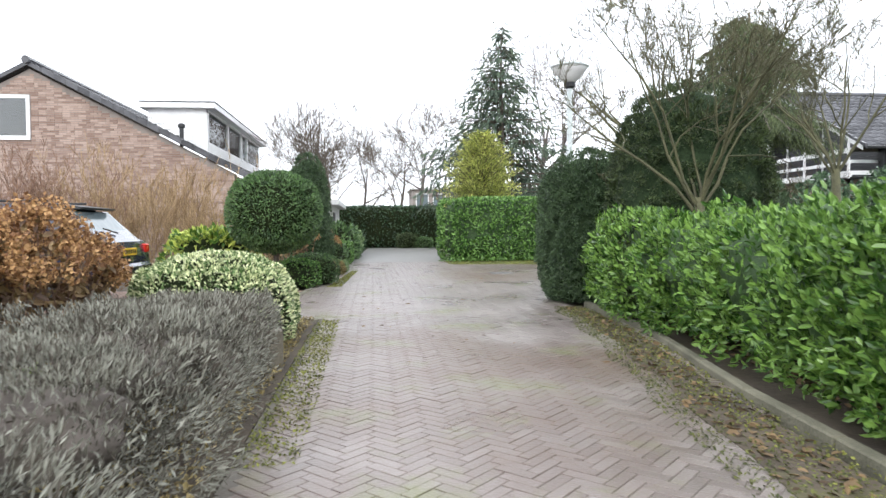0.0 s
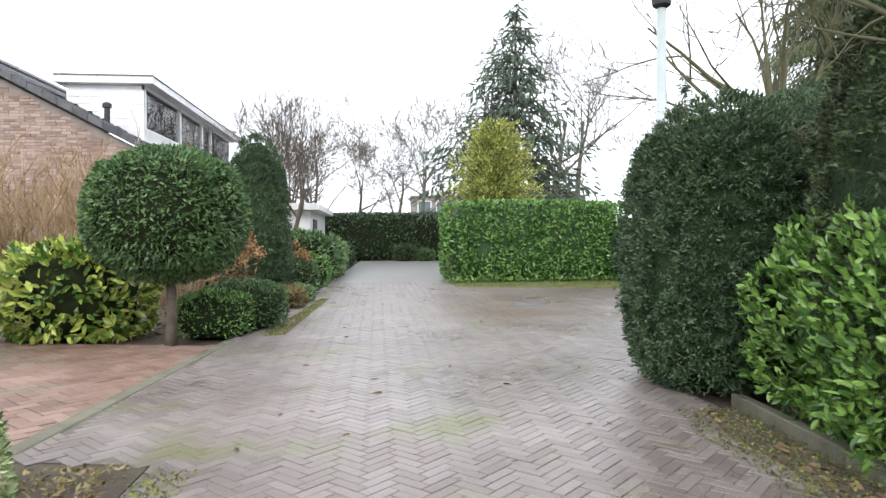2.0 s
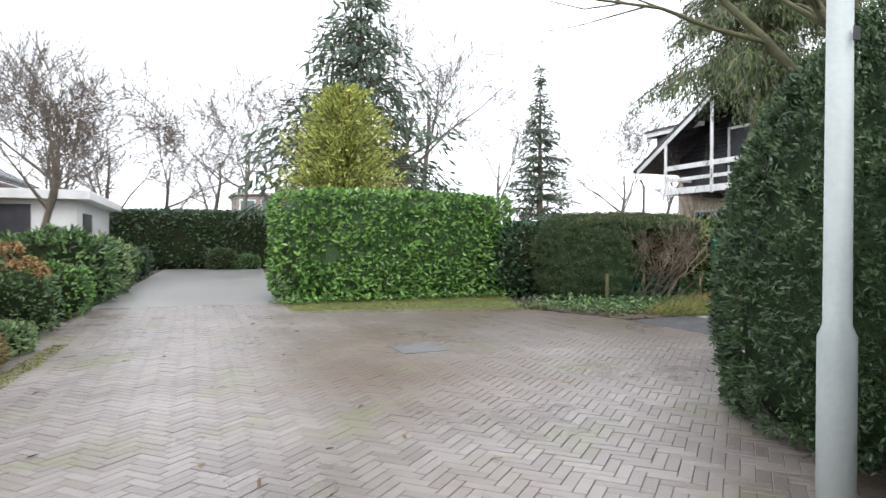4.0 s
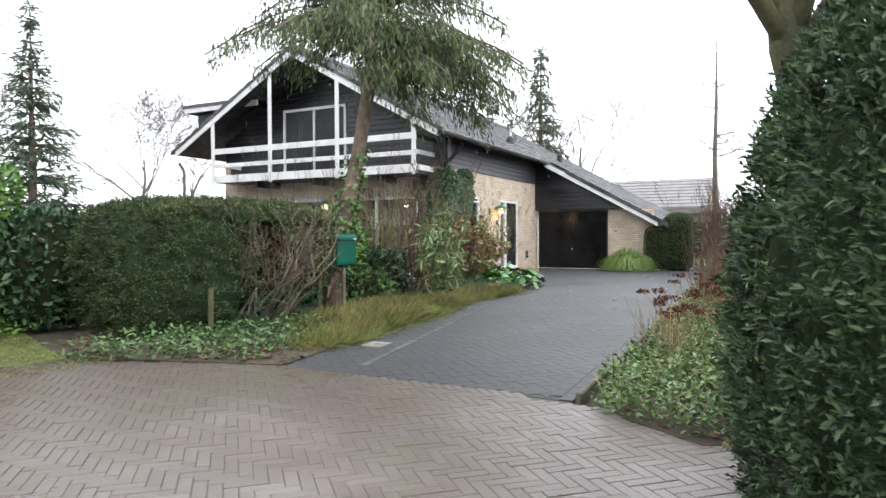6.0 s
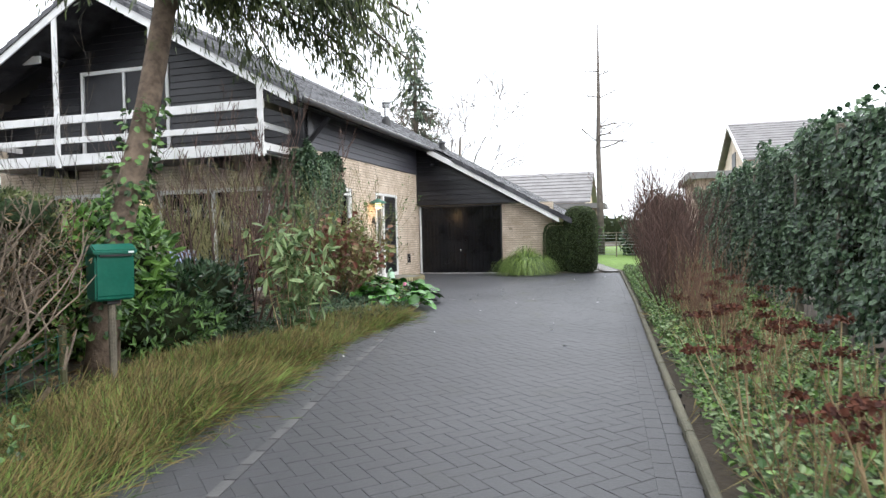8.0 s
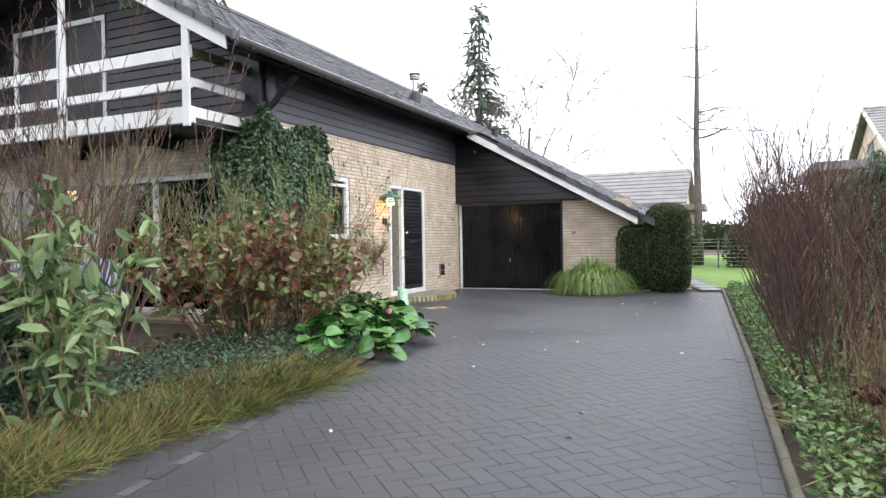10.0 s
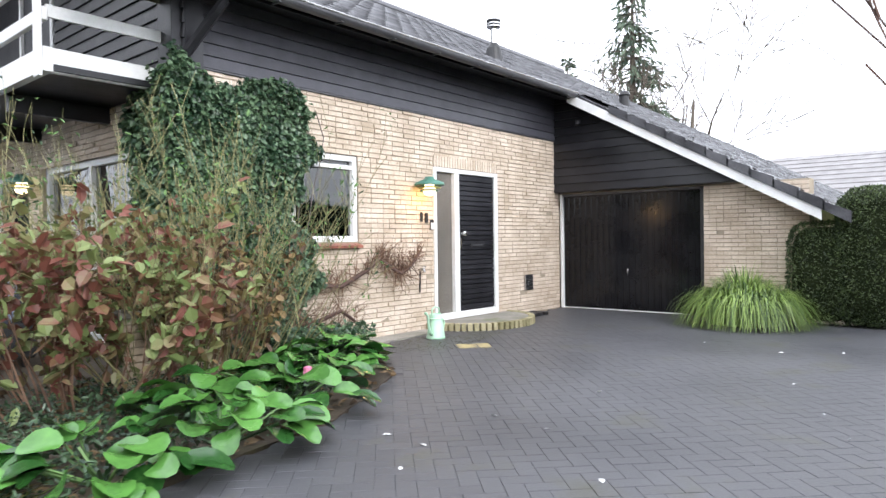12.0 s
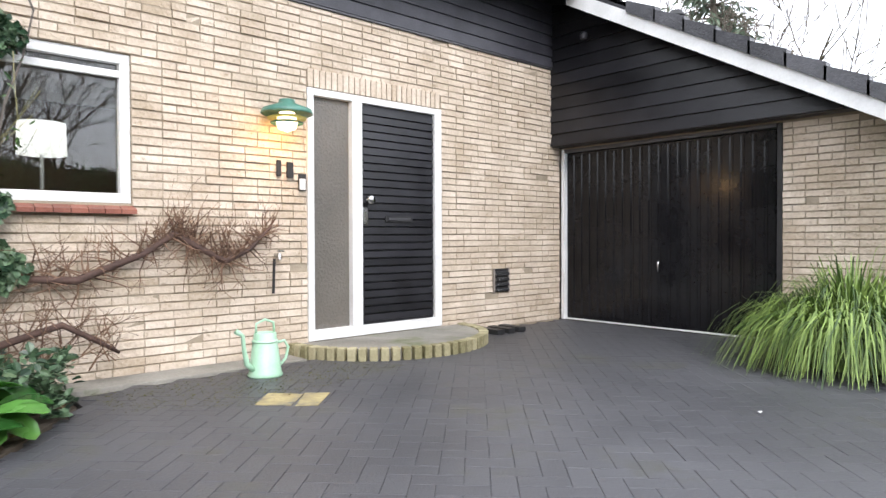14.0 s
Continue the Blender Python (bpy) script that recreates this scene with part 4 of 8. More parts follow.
def window(name, label, axis, u0, u1, z0, z1, plane, depth, sashes=1, frame_w=0.07, out=-1, glass_mat=None, mat=None):
    """A framed window in a wall; axis y: faces along y at the plane; out: which way is outdoors."""
    w = thing(name, label, "window", kind="structure")
    mat = mat or M_WHITE

    def bar(nm, a, b, c, d, p0, p1, m=mat, par=w):
        lo, hi = min(p0, p1), max(p0, p1)
        return box(nm, a, b, lo, hi, c, d, m, par, bevel=0.004) if axis == "y" else box(nm, lo, hi, a, b, c, d, m, par, bevel=0.004)
    p0, p1 = plane, plane - out * depth
    bar("frame_head", u0, u1, z1 - frame_w, z1, p0, p1)
    bar("frame_foot", u0, u1, z0, z0 + frame_w, p0, p1)
    bar("frame_side", u0, u0 + frame_w, z0 + frame_w, z1 - frame_w, p0, p1)
    bar("frame_side", u1 - frame_w, u1, z0 + frame_w, z1 - frame_w, p0, p1)
    inner0, inner1 = u0 + frame_w, u1 - frame_w
    step = (inner1 - inner0) / sashes
    for k in range(sashes):
        a, b = inner0 + k * step, inner0 + (k + 1) * step
        if k:
            bar("mullion", a - 0.03, a + 0.03, z0 + frame_w, z1 - frame_w, p0 - out * 0.002 * -1, p1)
        g = bar("pane", a + 0.03 * (k > 0), b - 0.03 * (k < sashes - 1), z0 + frame_w, z1 - frame_w, plane - out * depth * 0.55, plane - out * (depth * 0.55 + 0.008), glass_mat or M_GLASS)
        g.visible_shadow = False
    return w


win_s = window("window_1", "white framed square window in the brick wall", "y", *WIN, 0.035, 0.09)
sash = WIN[0] + 0.07, WIN[1] - 0.07
box("vent_strip", sash[0], sash[1], 0.03, 0.06, 2.08, 2.13, M_WHITE, win_s)
sill = thing("window_sill", "dark red glazed tile sill under the window", "sill", kind="structure")
for k in range(10):
    a = WIN[0] - 0.02 + k * 0.103
    ob = part("sill_tile", prism_bm([(-0.05, 1.135), (0.05, 1.15), (0.05, 1.205), (-0.05, 1.165)], "x", a, a + 0.097), M_SILL, sill)
window("window_2", "white framed sliding window onto the balcony", "x", 3.05, 5.3, 2.85, 4.82, -7.12, 0.1, 2, 0.08)
window("window_3", "large white framed living room window", "x", 0.75, 3.45, 0.1, 2.2, -7.08, 0.1, 2, 0.08)
window("window_4", "large white framed living room window", "x", 3.9, 6.9, 0.1, 2.2, -7.08, 0.1, 2, 0.08)

# ---- front door ----
door = thing("door_1", "black slatted front door in a white frame with a rippled side light", "door", kind="structure")
x0, x1, z0, z1 = DOOR
for nm, a in (("frame_side", (x0, x0 + 0.06, z0, z1)), ("frame_side", (x1 - 0.09, x1, z0, z1)), ("frame_head", (x0 + 0.06, x1 - 0.09, z1 - 0.06, z1)), ("threshold", (x0 + 0.06, x1 - 0.09, z0, z0 + 0.09)), ("mullion", (-2.97, -2.86, z0 + 0.09, z1 - 0.06))):
    box(nm, a[0], a[1], -0.005 if nm != "mullion" else -0.008, 0.11, a[2], a[3], M_WHITE, door)
box("side_light", x0 + 0.06, -2.97, 0.05, 0.058, z0 + 0.09, z1 - 0.06, M_FROST, door, "rippled obscure glass").visible_shadow = False
leaf = box("leaf", -2.86, x1 - 0.09, 0.03, 0.08, z0 + 0.09, z1 - 0.06, M_BLACK_BOARD, door, "black slatted door leaf")
n_sl = 27
for k in range(n_sl):
    a = z0 + 0.115 + k * (z1 - z0 - 0.2) / n_sl
    part("slat", prism_bm([(0.031, a), (0.006, a + 0.006), (0.012, a + 0.062), (0.031, a + 0.066)], "x", -2.845, x1 - 0.105), M_BLACK_BOARD, leaf)
part("knob", lathe_bm([(0.0, 0.0), (0.035, 0.004), (0.02, 0.012), (0.018, 0.03), (0.042, 0.045), (0.045, 0.06), (0.03, 0.075), (0.0, 0.078)], 20), M_STEEL, leaf, "round steel knob", True).matrix_basis = pose(-2.79, 0.01, 1.31, 90)
box("lock_plate", -2.85, -2.80, -0.004, 0.01, 1.09, 1.24, M_STEEL, leaf, "steel lock plate")
box("letter_flap", -2.60, -2.28, -0.004, 0.012, 1.11, 1.17, M_BLACK, leaf, "black letter slot")
box("flap_rim", -2.57, -2.31, -0.012, -0.003, 1.125, 1.155, M_ZINC, leaf)

# ---- garage door ----
gd = thing("garage_door", "black ribbed up-and-over garage door with a thin white frame", "garage door", kind="structure")
box("frame_side", 0.0, 0.1, -0.05, -0.005, 0.0, 2.0, M_WHITE, gd)
box("frame_side", 0.0, 0.1, -2.5, -2.455, 0.0, 2.0, M_BLACK, gd)
box("frame_head", 0.0, 0.1, -2.455, -0.05, 1.96, 2.0, M_ZINC, gd)
M_GLOSS = surface("black_gloss_paint", (0.004, 0.004, 0.005), (0.012, 0.012, 0.014), 2, 0.16, 0.05, 30, spec=0.3)
panel = box("panel", 0.06, 0.1, -2.455, -0.05, 0.015, 1.96, M_GLOSS, gd, "glossy black ribbed steel panel")
for k in range(22):
    y = -2.44 + k * 0.1085
    part("rib", prism_bm([(0.062, y), (0.05, y + 0.014), (0.05, y + 0.080), (0.062, y + 0.094)], "z", 0.06, 1.93), M_GLOSS, panel)
part("handle", tube_bm([(0.045, -1.26, 0.72), (0.015, -1.26, 0.70), (0.015, -1.26, 0.60)], 0.012, 8), M_STEEL, panel, "small steel T handle", True)
box("bottom_seal", 0.03, 0.1, -2.45, -0.05, 0.0, 0.015, M_WHITE, gd)

# ---- front step ----
M_MOSSY_BRICK = surface("mossy_brick", (0.20, 0.18, 0.09), (0.46, 0.41, 0.26), 4, 0.85, 0.6, 50, "object", 0.4)
step = thing("front_step", "half-round doorstep edged with upright yellow bricks", "step", kind="structure")
cx, ra, rb = -2.62, 1.0, 0.92
arc = [(cx + ra * math.cos(a), 0.0 + rb * math.sin(a)) for a in np.linspace(math.pi, 2 * math.pi, 33)]
part("slab", prism_bm([(cx + (x - cx) * 0.93, y * 0.93) for x, y in arc], "z", -0.05, 0.085), M_CONCRETE, step)
for k in range(34):
    a = math.pi + (k + 0.5) * math.pi / 34
    ob = part("edge_brick", box_bm(-0.032, 0.032, -0.09, 0.0, -0.06, 0.1, 0.006), M_MOSSY_BRICK, step)
    px, py = cx + ra * math.cos(a), rb * math.sin(a)
    ob.matrix_basis = pose(px, py, 0, 0, 0, math.degrees(math.atan2(math.sin(a) * ra, math.cos(a) * rb)) - 90)
tagged(box("wall_strip", -5.4, -3.62, -0.32, 0.0, -0.05, 0.012, M_CONCRETE), "narrow worn concrete strip along the wall foot", "paving", kind="structure")

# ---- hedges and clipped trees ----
# The dark core colours the gaps and the bald hole as shade.
shrub("laurel_hedge", "tall clipped green cherry laurel hedge beside the lane", "hedge", (-19.65, 1.15, 1.02), (2.3, 0.85, 1.04), M_LAUREL, 17000, (0.112, 0.05), 11, power=7, lump=0.03, freq=6, turn=0.06, wild=0.8, broad=True, up=0.1, core=0.93, depth=0.1, core_mat=M_LAUREL_SHADE,
      bald=lambda p, g, u: (g[:, 1] < -0.5) & (((p[:, 0] + 1.5) / 0.16) ** 2 + ((p[:, 2] + 0.2) / 0.13) ** 2 < 1))
shrub("dark_laurel", "low dark glossy laurel bush at a hedge end", "shrub", (-17.1, 0.55, 0.72), (0.6, 0.6, 0.75), M_DARK_LEAF, 2200, (0.11, 0.05), 12, power=3, broad=True)
shrub("yew_column", "dark clipped yew column with a rounded top", "clipped yew", (-21.1, -11.15, 0.95), (0.66, 0.70, 1.2), M_YEW, 90000, (0.037, 0.013), 13, power=2.35, lump=0.02, freq=8, wild=0.75, core=0.93, core_mat=M_YEW_SHADE, tuft=(40, 0.02, 0.065))
shrub("yew_tower", "tall rounded clipped yew behind laurel bushes", "clipped yew", (-20.45, -12.95, 1.15), (0.86, 0.82, 1.58), M_YEW_WARM, 95000, (0.038, 0.013), 14, power=2.5, lump=0.02, freq=8, wild=0.75, core=0.94, core_mat=M_YEW_SHADE, tuft=(40, 0.02, 0.065))
shrub("yew_dome", "broad dark clipped yew dome beside the driveway", "clipped yew", (-18.78, -9.33, 0.72), (1.72, 1.72, 1.98), M_YEW, 270000, (0.041, 0.0148), 15, power=2.1, lump=0.014, freq=8, wild=0.75, core=0.95, core_mat=M_YEW_SHADE, tuft=(36, 0.021, 0.08))
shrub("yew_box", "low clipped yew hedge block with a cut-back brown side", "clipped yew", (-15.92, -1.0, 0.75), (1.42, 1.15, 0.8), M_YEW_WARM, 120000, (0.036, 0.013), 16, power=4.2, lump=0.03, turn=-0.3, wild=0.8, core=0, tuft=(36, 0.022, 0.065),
      bald=lambda p, g, u: ((g[:, 1] < -0.5) & (p[:, 0] > 0.15) | (g[:, 0] > 0.6) & (p[:, 1] < 0.3)) & (p[:, 2] < 0.5 + 0.12 * np.sin(p[:, 0] * 9)) & (u < 0.94))
vb = shrub("viburnum_ball", "clipped evergreen ball on a short trunk", "clipped tree", (-25.9, -8.8, 1.38), (0.78, 0.78, 0.72), M_BALL, 16000, (0.06, 0.022), 17, power=2.15, lump=0.02, wild=0.8, up=-0.2, core=0.94)
part("trunk", tube_bm([(0, 0, -0.05), (0.02, 0, 0.4), (0, 0.01, 1.0)], [0.07, 0.05, 0.05], 9), M_BARK, vb, smooth=True)
shrub("yew_cone", "tall dark yew cone with a blunt top", "clipped yew", (-25.72, -4.7, 1.3), (0.62, 0.62, 1.5), M_YEW, 30000, (0.045, 0.016), 18, power=2.6, lump=0.006, wild=0.8, taper=0.35, core=0.94, core_mat=M_YEW_SHADE, tuft=(20, 0.02, 0.06))
shrub("far_hedge", "long dark clipped hedge closing the lane's end", "hedge", (-22.0, 16.6, 1.1), (5.2, 0.9, 1.18), M_DARK_LEAF, 9000, (0.16, 0.07), 19, power=7, lump=0.02, wild=0.8, core=0.96)

# ---- lane, left side ----
for k, (x, y, rx, ry, h) in enumerate([(-25.6, -19.0, 0.75, 0.7, 0.6), (-25.45, -17.9, 0.7, 0.6, 0.72), (-25.55, -16.9, 0.75, 0.65, 0.74), (-25.5, -16.0, 0.6, 0.55, 0.7), (-25.45, -15.15, 0.48, 0.48, 0.62), (-26.4, -18.2, 0.6, 0.7, 0.4)]):
    shrub("lavender", "loose grey lavender bush leaning over the lane edge", "lavender", (x, y, h * 0.45), (rx, ry, h * 0.62), M_LAVENDER, 17000, (0.045, 0.0085), 30 + k, power=2.2, lump=0.16, freq=7, depth=0.42, wild=0.6, up=0.75, core=0.42, group="lavender row", core_mat=M_BARK_GREY)
shrub("euonymus_dome", "low clipped variegated white and green dome", "shrub", (-25.72, -13.95, 0.25), (0.74, 0.85, 0.62), M_VARIEGATED, 20000, (0.042, 0.022), 40, power=2.3, lump=0.05, wild=0.7, up=0.3, core=0.95)
box("stump", -0.07, 0.07, -0.07, 0.07, -0.05, 0.3, M_POST).matrix_basis = pose(-24.98, -15.35, 0, 3, 0, 20)
tagged(bpy.data.objects["stump"], "short weathered square wooden marker post", "post")


def hydrangea(name, label, at, height, width, seed, heads=45, head=0.085, mat=M_ORANGE):
    """Bare stems with rounded dead flower heads."""
    r = np.random.default_rng(seed)
    top = thing(name, label, "hydrangea", at=at)
    S, E = [], []
    P = []
    for k in range(heads):
        a, q = r.uniform(0, 6.28), math.sqrt(r.random())
        foot = np.array([math.cos(a) * q * width * 0.2, math.sin(a) * q * width * 0.2, 0])
        tip = np.array([math.cos(a) * q * width * 0.5, math.sin(a) * q * width * 0.5, height * (1 - 0.35 * q * q) * r.uniform(0.75, 1.05)])
        mid = (foot + tip) / 2 + r.normal(size=3) * 0.05
        S += [foot, mid]
        E += [mid, tip]
        d = unit(r.normal(size=(95, 3)))
        P.append(np.concatenate([tip + d * head * r.uniform(0.55, 1.0, (95, 1)), d], 1))
    v, f = branch_tubes(S, E, 0.006, 0.004, 3)
    part_np("stem_mass", v, f, M_TWIG_RED, top)
    P = np.concatenate(P)
    n = len(P)
    v, f = leaf_mesh(P[:, :3], r.normal(size=(n, 3)), P[:, 3:] + 0.1, 0.035 * r.uniform(0.7, 1.3, n), 0.032)
    part_np("flower_mass", v, f, mat, top)
    n = heads * 22
    i = r.integers(0, len(S), n)
    p = np.array(S)[i] + (np.array(E)[i] - np.array(S)[i]) * r.random((n, 1))
    v, f = broad_leaf_mesh(p, r.normal(size=(n, 3)) + np.array([0, 0, -0.5]), r.normal(size=(n, 3)), 0.09 * r.uniform(0.6, 1.3, n), 0.05)
    part_np("withered_mass", v, f, M_RUST, top)
    return top


hydrangea("hydrangea", "rust-orange withered hydrangea with dead heads", (-27.0, -15.0, 0), 1.26, 1.6, 50, 120, 0.1)
hydrangea("hydrangea", "rust-orange withered hydrangea with dead heads", (-28.3, -15.4, 0), 1.3, 1.7, 51, 100, 0.1)
hydrangea("hydrangea", "rust-orange withered hydrangea with dead heads", (-27.5, -16.4, 0), 1.12, 1.4, 56, 70, 0.095)
hydrangea("hydrangea", "dry hydrangea with a few pale orange heads beside a yew cone", (-25.75, -6.2, 0), 1.25, 1.1, 52, 16, 0.1)
hydrangea("hydrangea", "pale withered hydrangea in the lane border", (-25.7, -2.2, 0), 1.2, 1.2, 53, 18, 0.09)
shrub("spotted_laurel", "yellow-spotted laurel bush beside a clipped ball", "shrub", (-27.15, -8.0, 0.5), (0.78, 0.7, 0.68), M_SPOTTED, 2600, (0.13, 0.055), 54, power=2.3, lump=0.12, freq=5, depth=0.25, wild=0.7, broad=True, core=0.8)
for k, (x, y, rx, h, m) in enumerate([(-25.62, -8.05, 0.42, 0.52, M_LAUREL), (-25.4, -7.35, 0.5, 0.6, M_BALL)]):
    shrub("boxwood", "low rounded evergreen bush in the border", "shrub", (x, y, h * 0.4), (rx, rx * 1.1, h * 0.62), m, 3800, (0.045, 0.02), 60 + k, power=2.6, lump=0.06, depth=0.12, core=0.9)
for k, (x, y, rx, h, m, lf) in enumerate([(-25.45, -2.6, 0.55, 0.75, M_BALL, (0.06, 0.025)), (-25.4, -0.6, 0.6, 0.8, M_LAUREL, (0.08, 0.03)), (-25.6, 1.4, 0.9, 1.35, M_BALL, (0.13, 0.045)), (-25.5, 3.6, 0.85, 1.2, M_PALE, (0.12, 0.04)), (-26.9, -1.0, 0.9, 1.3, M_DARK_LEAF, (0.11, 0.04)), (-25.6, 6.5, 0.9, 1.1, M_BALL, (0.11, 0.04)), (-25.4, 9.5, 0.8, 1.0, M_DARK_LEAF, (0.11, 0.04)), (-22.4, 15.0, 0.55, 0.85, M_YEW_WARM, (0.07, 0.03)), (-21.5, 15.0, 0.5, 0.6, M_BALL, (0.07, 0.03)), (-25.2, -5.2, 0.3, 0.32, M_STRAW, (0.08, 0.02)), (-25.15, -4.2, 0.3, 0.3, M_PALE, (0.06, 0.02))]):
    shrub("border_shrub", "rounded evergreen shrub in the lane border", "shrub", (x, y, h * 0.42), (rx, rx, h * 0.62), m, 2600, lf, 70 + k, power=2.3, lump=0.12, freq=5, depth=0.25, wild=0.8, broad=k > 1, core=0.85)
for k, (x, y, h, w) in enumerate([(-27.6, -5.9, 1.5, 1.2), (-26.6, -5.8, 0.85, 0.9), (-26.2, -7.0, 0.7, 0.8)]):
    twig_shrub("dry_perennial", "clump of dry tan stems in the border", (x, y, 0), h, w, M_TWIG_TAN, 80 + k, 40, 1, 0.006, category="perennial")
for k, (x, y, h, w) in enumerate([(-31.6, -4.6, 2.9, 2.6), (-29.3, -4.3, 2.9, 2.6), (-33.6, -5.6, 2.6, 2.4), (-27.9, -4.2, 2.3, 1.8), (-35.5, -6.0, 2.5, 2.4), (-30.4, -3.2, 2.7, 2.2)]):
    twig_shrub("dogwood", "bare red-brown dogwood thicket before the brick gable", (x, y, 0), h * 0.74, w * 1.45, M_TWIG_TAN if k % 2 else M_TWIG_RED, 90 + k, 64, 3, 0.011, least=0.005, group="bare shrubs by the gable")
fern = spread_in([(-27.9, -17.5), (-26.6, -17.5), (-26.6, -14.4), (-27.9, -14.4)], 500, 4) + np.array([0, 0, 0.02])
scatter_leaves("border_leaves", "low green strap leaves in the front border", "ground cover", fern, M_BLADE, (0.22, 0.025), 5, up=0.8)

# ---- neighbouring house ----
nb = thing("neighbour_house", "brown brick house with a tiled gable roof and white dormer", "house")
GY, EAVE_X, APEX_X, APEX_Z, EZ = -1.0, -28.0, -33.65, 5.62, 2.62
NS = (APEX_Z - EZ) / (EAVE_X - APEX_X)
part("gable_wall", prism_bm([(EAVE_X - 0.15, -0.05), (EAVE_X - 0.15, EZ + 0.05), (APEX_X, APEX_Z - 0.05), (2 * APEX_X - EAVE_X + 0.15, EZ + 0.05), (2 * APEX_X - EAVE_X + 0.15, -0.05)], "y", GY + 0.02, GY + 0.3), M_RED_MORTAR, nb)
rows_nb = brick_rows(2 * APEX_X - EAVE_X + 0.2, EAVE_X - 0.15, 0.0, APEX_Z, [(-36.0, -33.65, 3.6, 4.85)], 9, 0.0625)
keep = rows_nb[:, 1] + 0.06 < APEX_Z - 0.08 - NS * np.maximum(np.abs(rows_nb[:, 0] - APEX_X), np.abs(rows_nb[:, 0] + rows_nb[:, 2] - APEX_X))
lay_bricks(nb, rows_nb[keep], lambda u, o, z: np.stack([u, GY + 0.02 - o, z], 1), M_RED_BRICK, M_RED_BRICK, (0, 0), 4, singles=0)
part("side_wall", box_bm(EAVE_X - 0.43, EAVE_X - 0.15, GY + 0.3, 11, -0.05, EZ), M_RED_BRICK, nb)
for sgn in (1, -1):
    ex = APEX_X + sgn * (EAVE_X - APEX_X + 0.25)
    part("roof_slope", prism_bm([(ex, EZ - 0.12), (ex, EZ - 0.02), (APEX_X, APEX_Z + 0.15), (APEX_X, APEX_Z + 0.03)], "y", GY - 0.12, 11.2), M_TILE, nb)
RA = math.atan(NS)
for j in range(18):
    s = j * 0.345
    x = EAVE_X + 0.28 - s * math.cos(RA)
    z = EZ - 0.02 + s * math.sin(RA)
    ob = part("verge_tile", prism_bm([(x, z - 0.1), (x - 0.36 * math.cos(RA), z - 0.1 + 0.36 * math.sin(RA)), (x - 0.36 * math.cos(RA), z + 0.05 + 0.36 * math.sin(RA)), (x, z + 0.09)], "y", GY - 0.2, GY + 0.06), M_TILE_ONE, nb)
    sheet = part("tile_course", prism_bm([(x, z), (x - 0.36 * math.cos(RA), z + 0.36 * math.sin(RA)), (x - 0.36 * math.cos(RA), z + 0.035 + 0.36 * math.sin(RA)), (x, z + 0.07)], "y", GY + 0.06, 11.1), M_TILE_ONE, nb)
part("ridge_tile", tube_bm([(APEX_X, GY - 0.2, APEX_Z + 0.17), (APEX_X, 11.2, APEX_Z + 0.17)], 0.11, 8), M_TILE, nb)
dz0, dz1, dx = 3.66, 4.72, -29.15
part("dormer_side", prism_bm([(dx, 3.3), (dx, dz1), (-31.0, dz1)], "y", 0.2, 0.3), M_WHITE, nb)
for k in range(7):
    z = 3.42 + k * 0.17
    xl = max(-31.3, dx - (z - 3.3) / NS) if z > 3.3 else dx
    part("dormer_board", prism_bm([(max(xl + 0.1, -30.9), z), (dx - 0.01, z), (dx - 0.01, z + 0.16), (max(xl, -30.9), z + 0.16)], "y", 0.185, 0.2), M_WHITE, nb)
dorm = part("dormer_front", box_bm(dx - 0.1, dx, 0.2, 9.5, 3.2, dz0), M_WHITE, nb)
part("dormer_roof", box_bm(-31.1, dx + 0.25, 0.0, 9.7, dz1, dz1 + 0.17, 0.01), M_WHITE, nb)
part("roof_edge", box_bm(-31.1, dx + 0.27, -0.02, 9.72, dz1 + 0.17, dz1 + 0.2), M_ZINC, nb)
for k, (a, b) in enumerate([(0.3, 2.9), (3.1, 5.2), (5.4, 6.3), (6.5, 9.3)]):
    w = part("dormer_window", box_bm(dx - 0.06, dx + 0.005, a - 0.1, a, dz0, dz1), M_WHITE, nb)
    part("pane", box_bm(dx - 0.05, dx - 0.04, a, b, dz0 + 0.05, dz1 - 0.05), M_GLASS, w).visible_shadow = False
    for z0, z1 in ((dz0, dz0 + 0.07), (dz1 - 0.07, dz1)):
        part("frame", box_bm(dx - 0.06, dx, a, b, z0, z1), M_WHITE, w)
    part("net_curtain", box_bm(dx - 0.14, dx - 0.12, a, b, dz0 + 0.12, dz1), M_WHITE, w)
part("flue", lathe_bm([(0.06, 0), (0.06, 0.55), (0.1, 0.56), (0.1, 0.64), (0.05, 0.68)], 14, (-29.75, -0.45, 3.5)), M_BLACK, nb)
gw = part("gable_window", box_bm(-36.0, -33.65, GY - 0.03, GY + 0.02, 4.75, 4.85), M_WHITE, nb)
for a in ((-36.0, -33.65, 3.6, 3.72), (-33.75, -33.65, 3.72, 4.75), (-34.7, -34.6, 3.72, 4.75)):
    part("frame", box_bm(a[0], a[1], GY - 0.03, GY + 0.02, a[2], a[3]), M_WHITE, gw)
part("pane", box_bm(-35.9, -33.7, GY + 0.0, GY + 0.008, 3.7, 4.77), M_GLASS, gw)
annex = thing("garage_annex", "low white rendered annex with a flat overhanging roof", "annex")
part("wall", box_bm(-28.4, -25.75, 4.4, 10, -0.05, 1.95), M_WHITE, annex)
part("roof_edge", box_bm(-28.8, -25.45, 4.0, 10.3, 1.95, 2.15, 0.01), M_WHITE, annex)
part("window", box_bm(-25.75, -25.72, 5.2, 6.4, 0.9, 1.7), M_BLACK, annex)
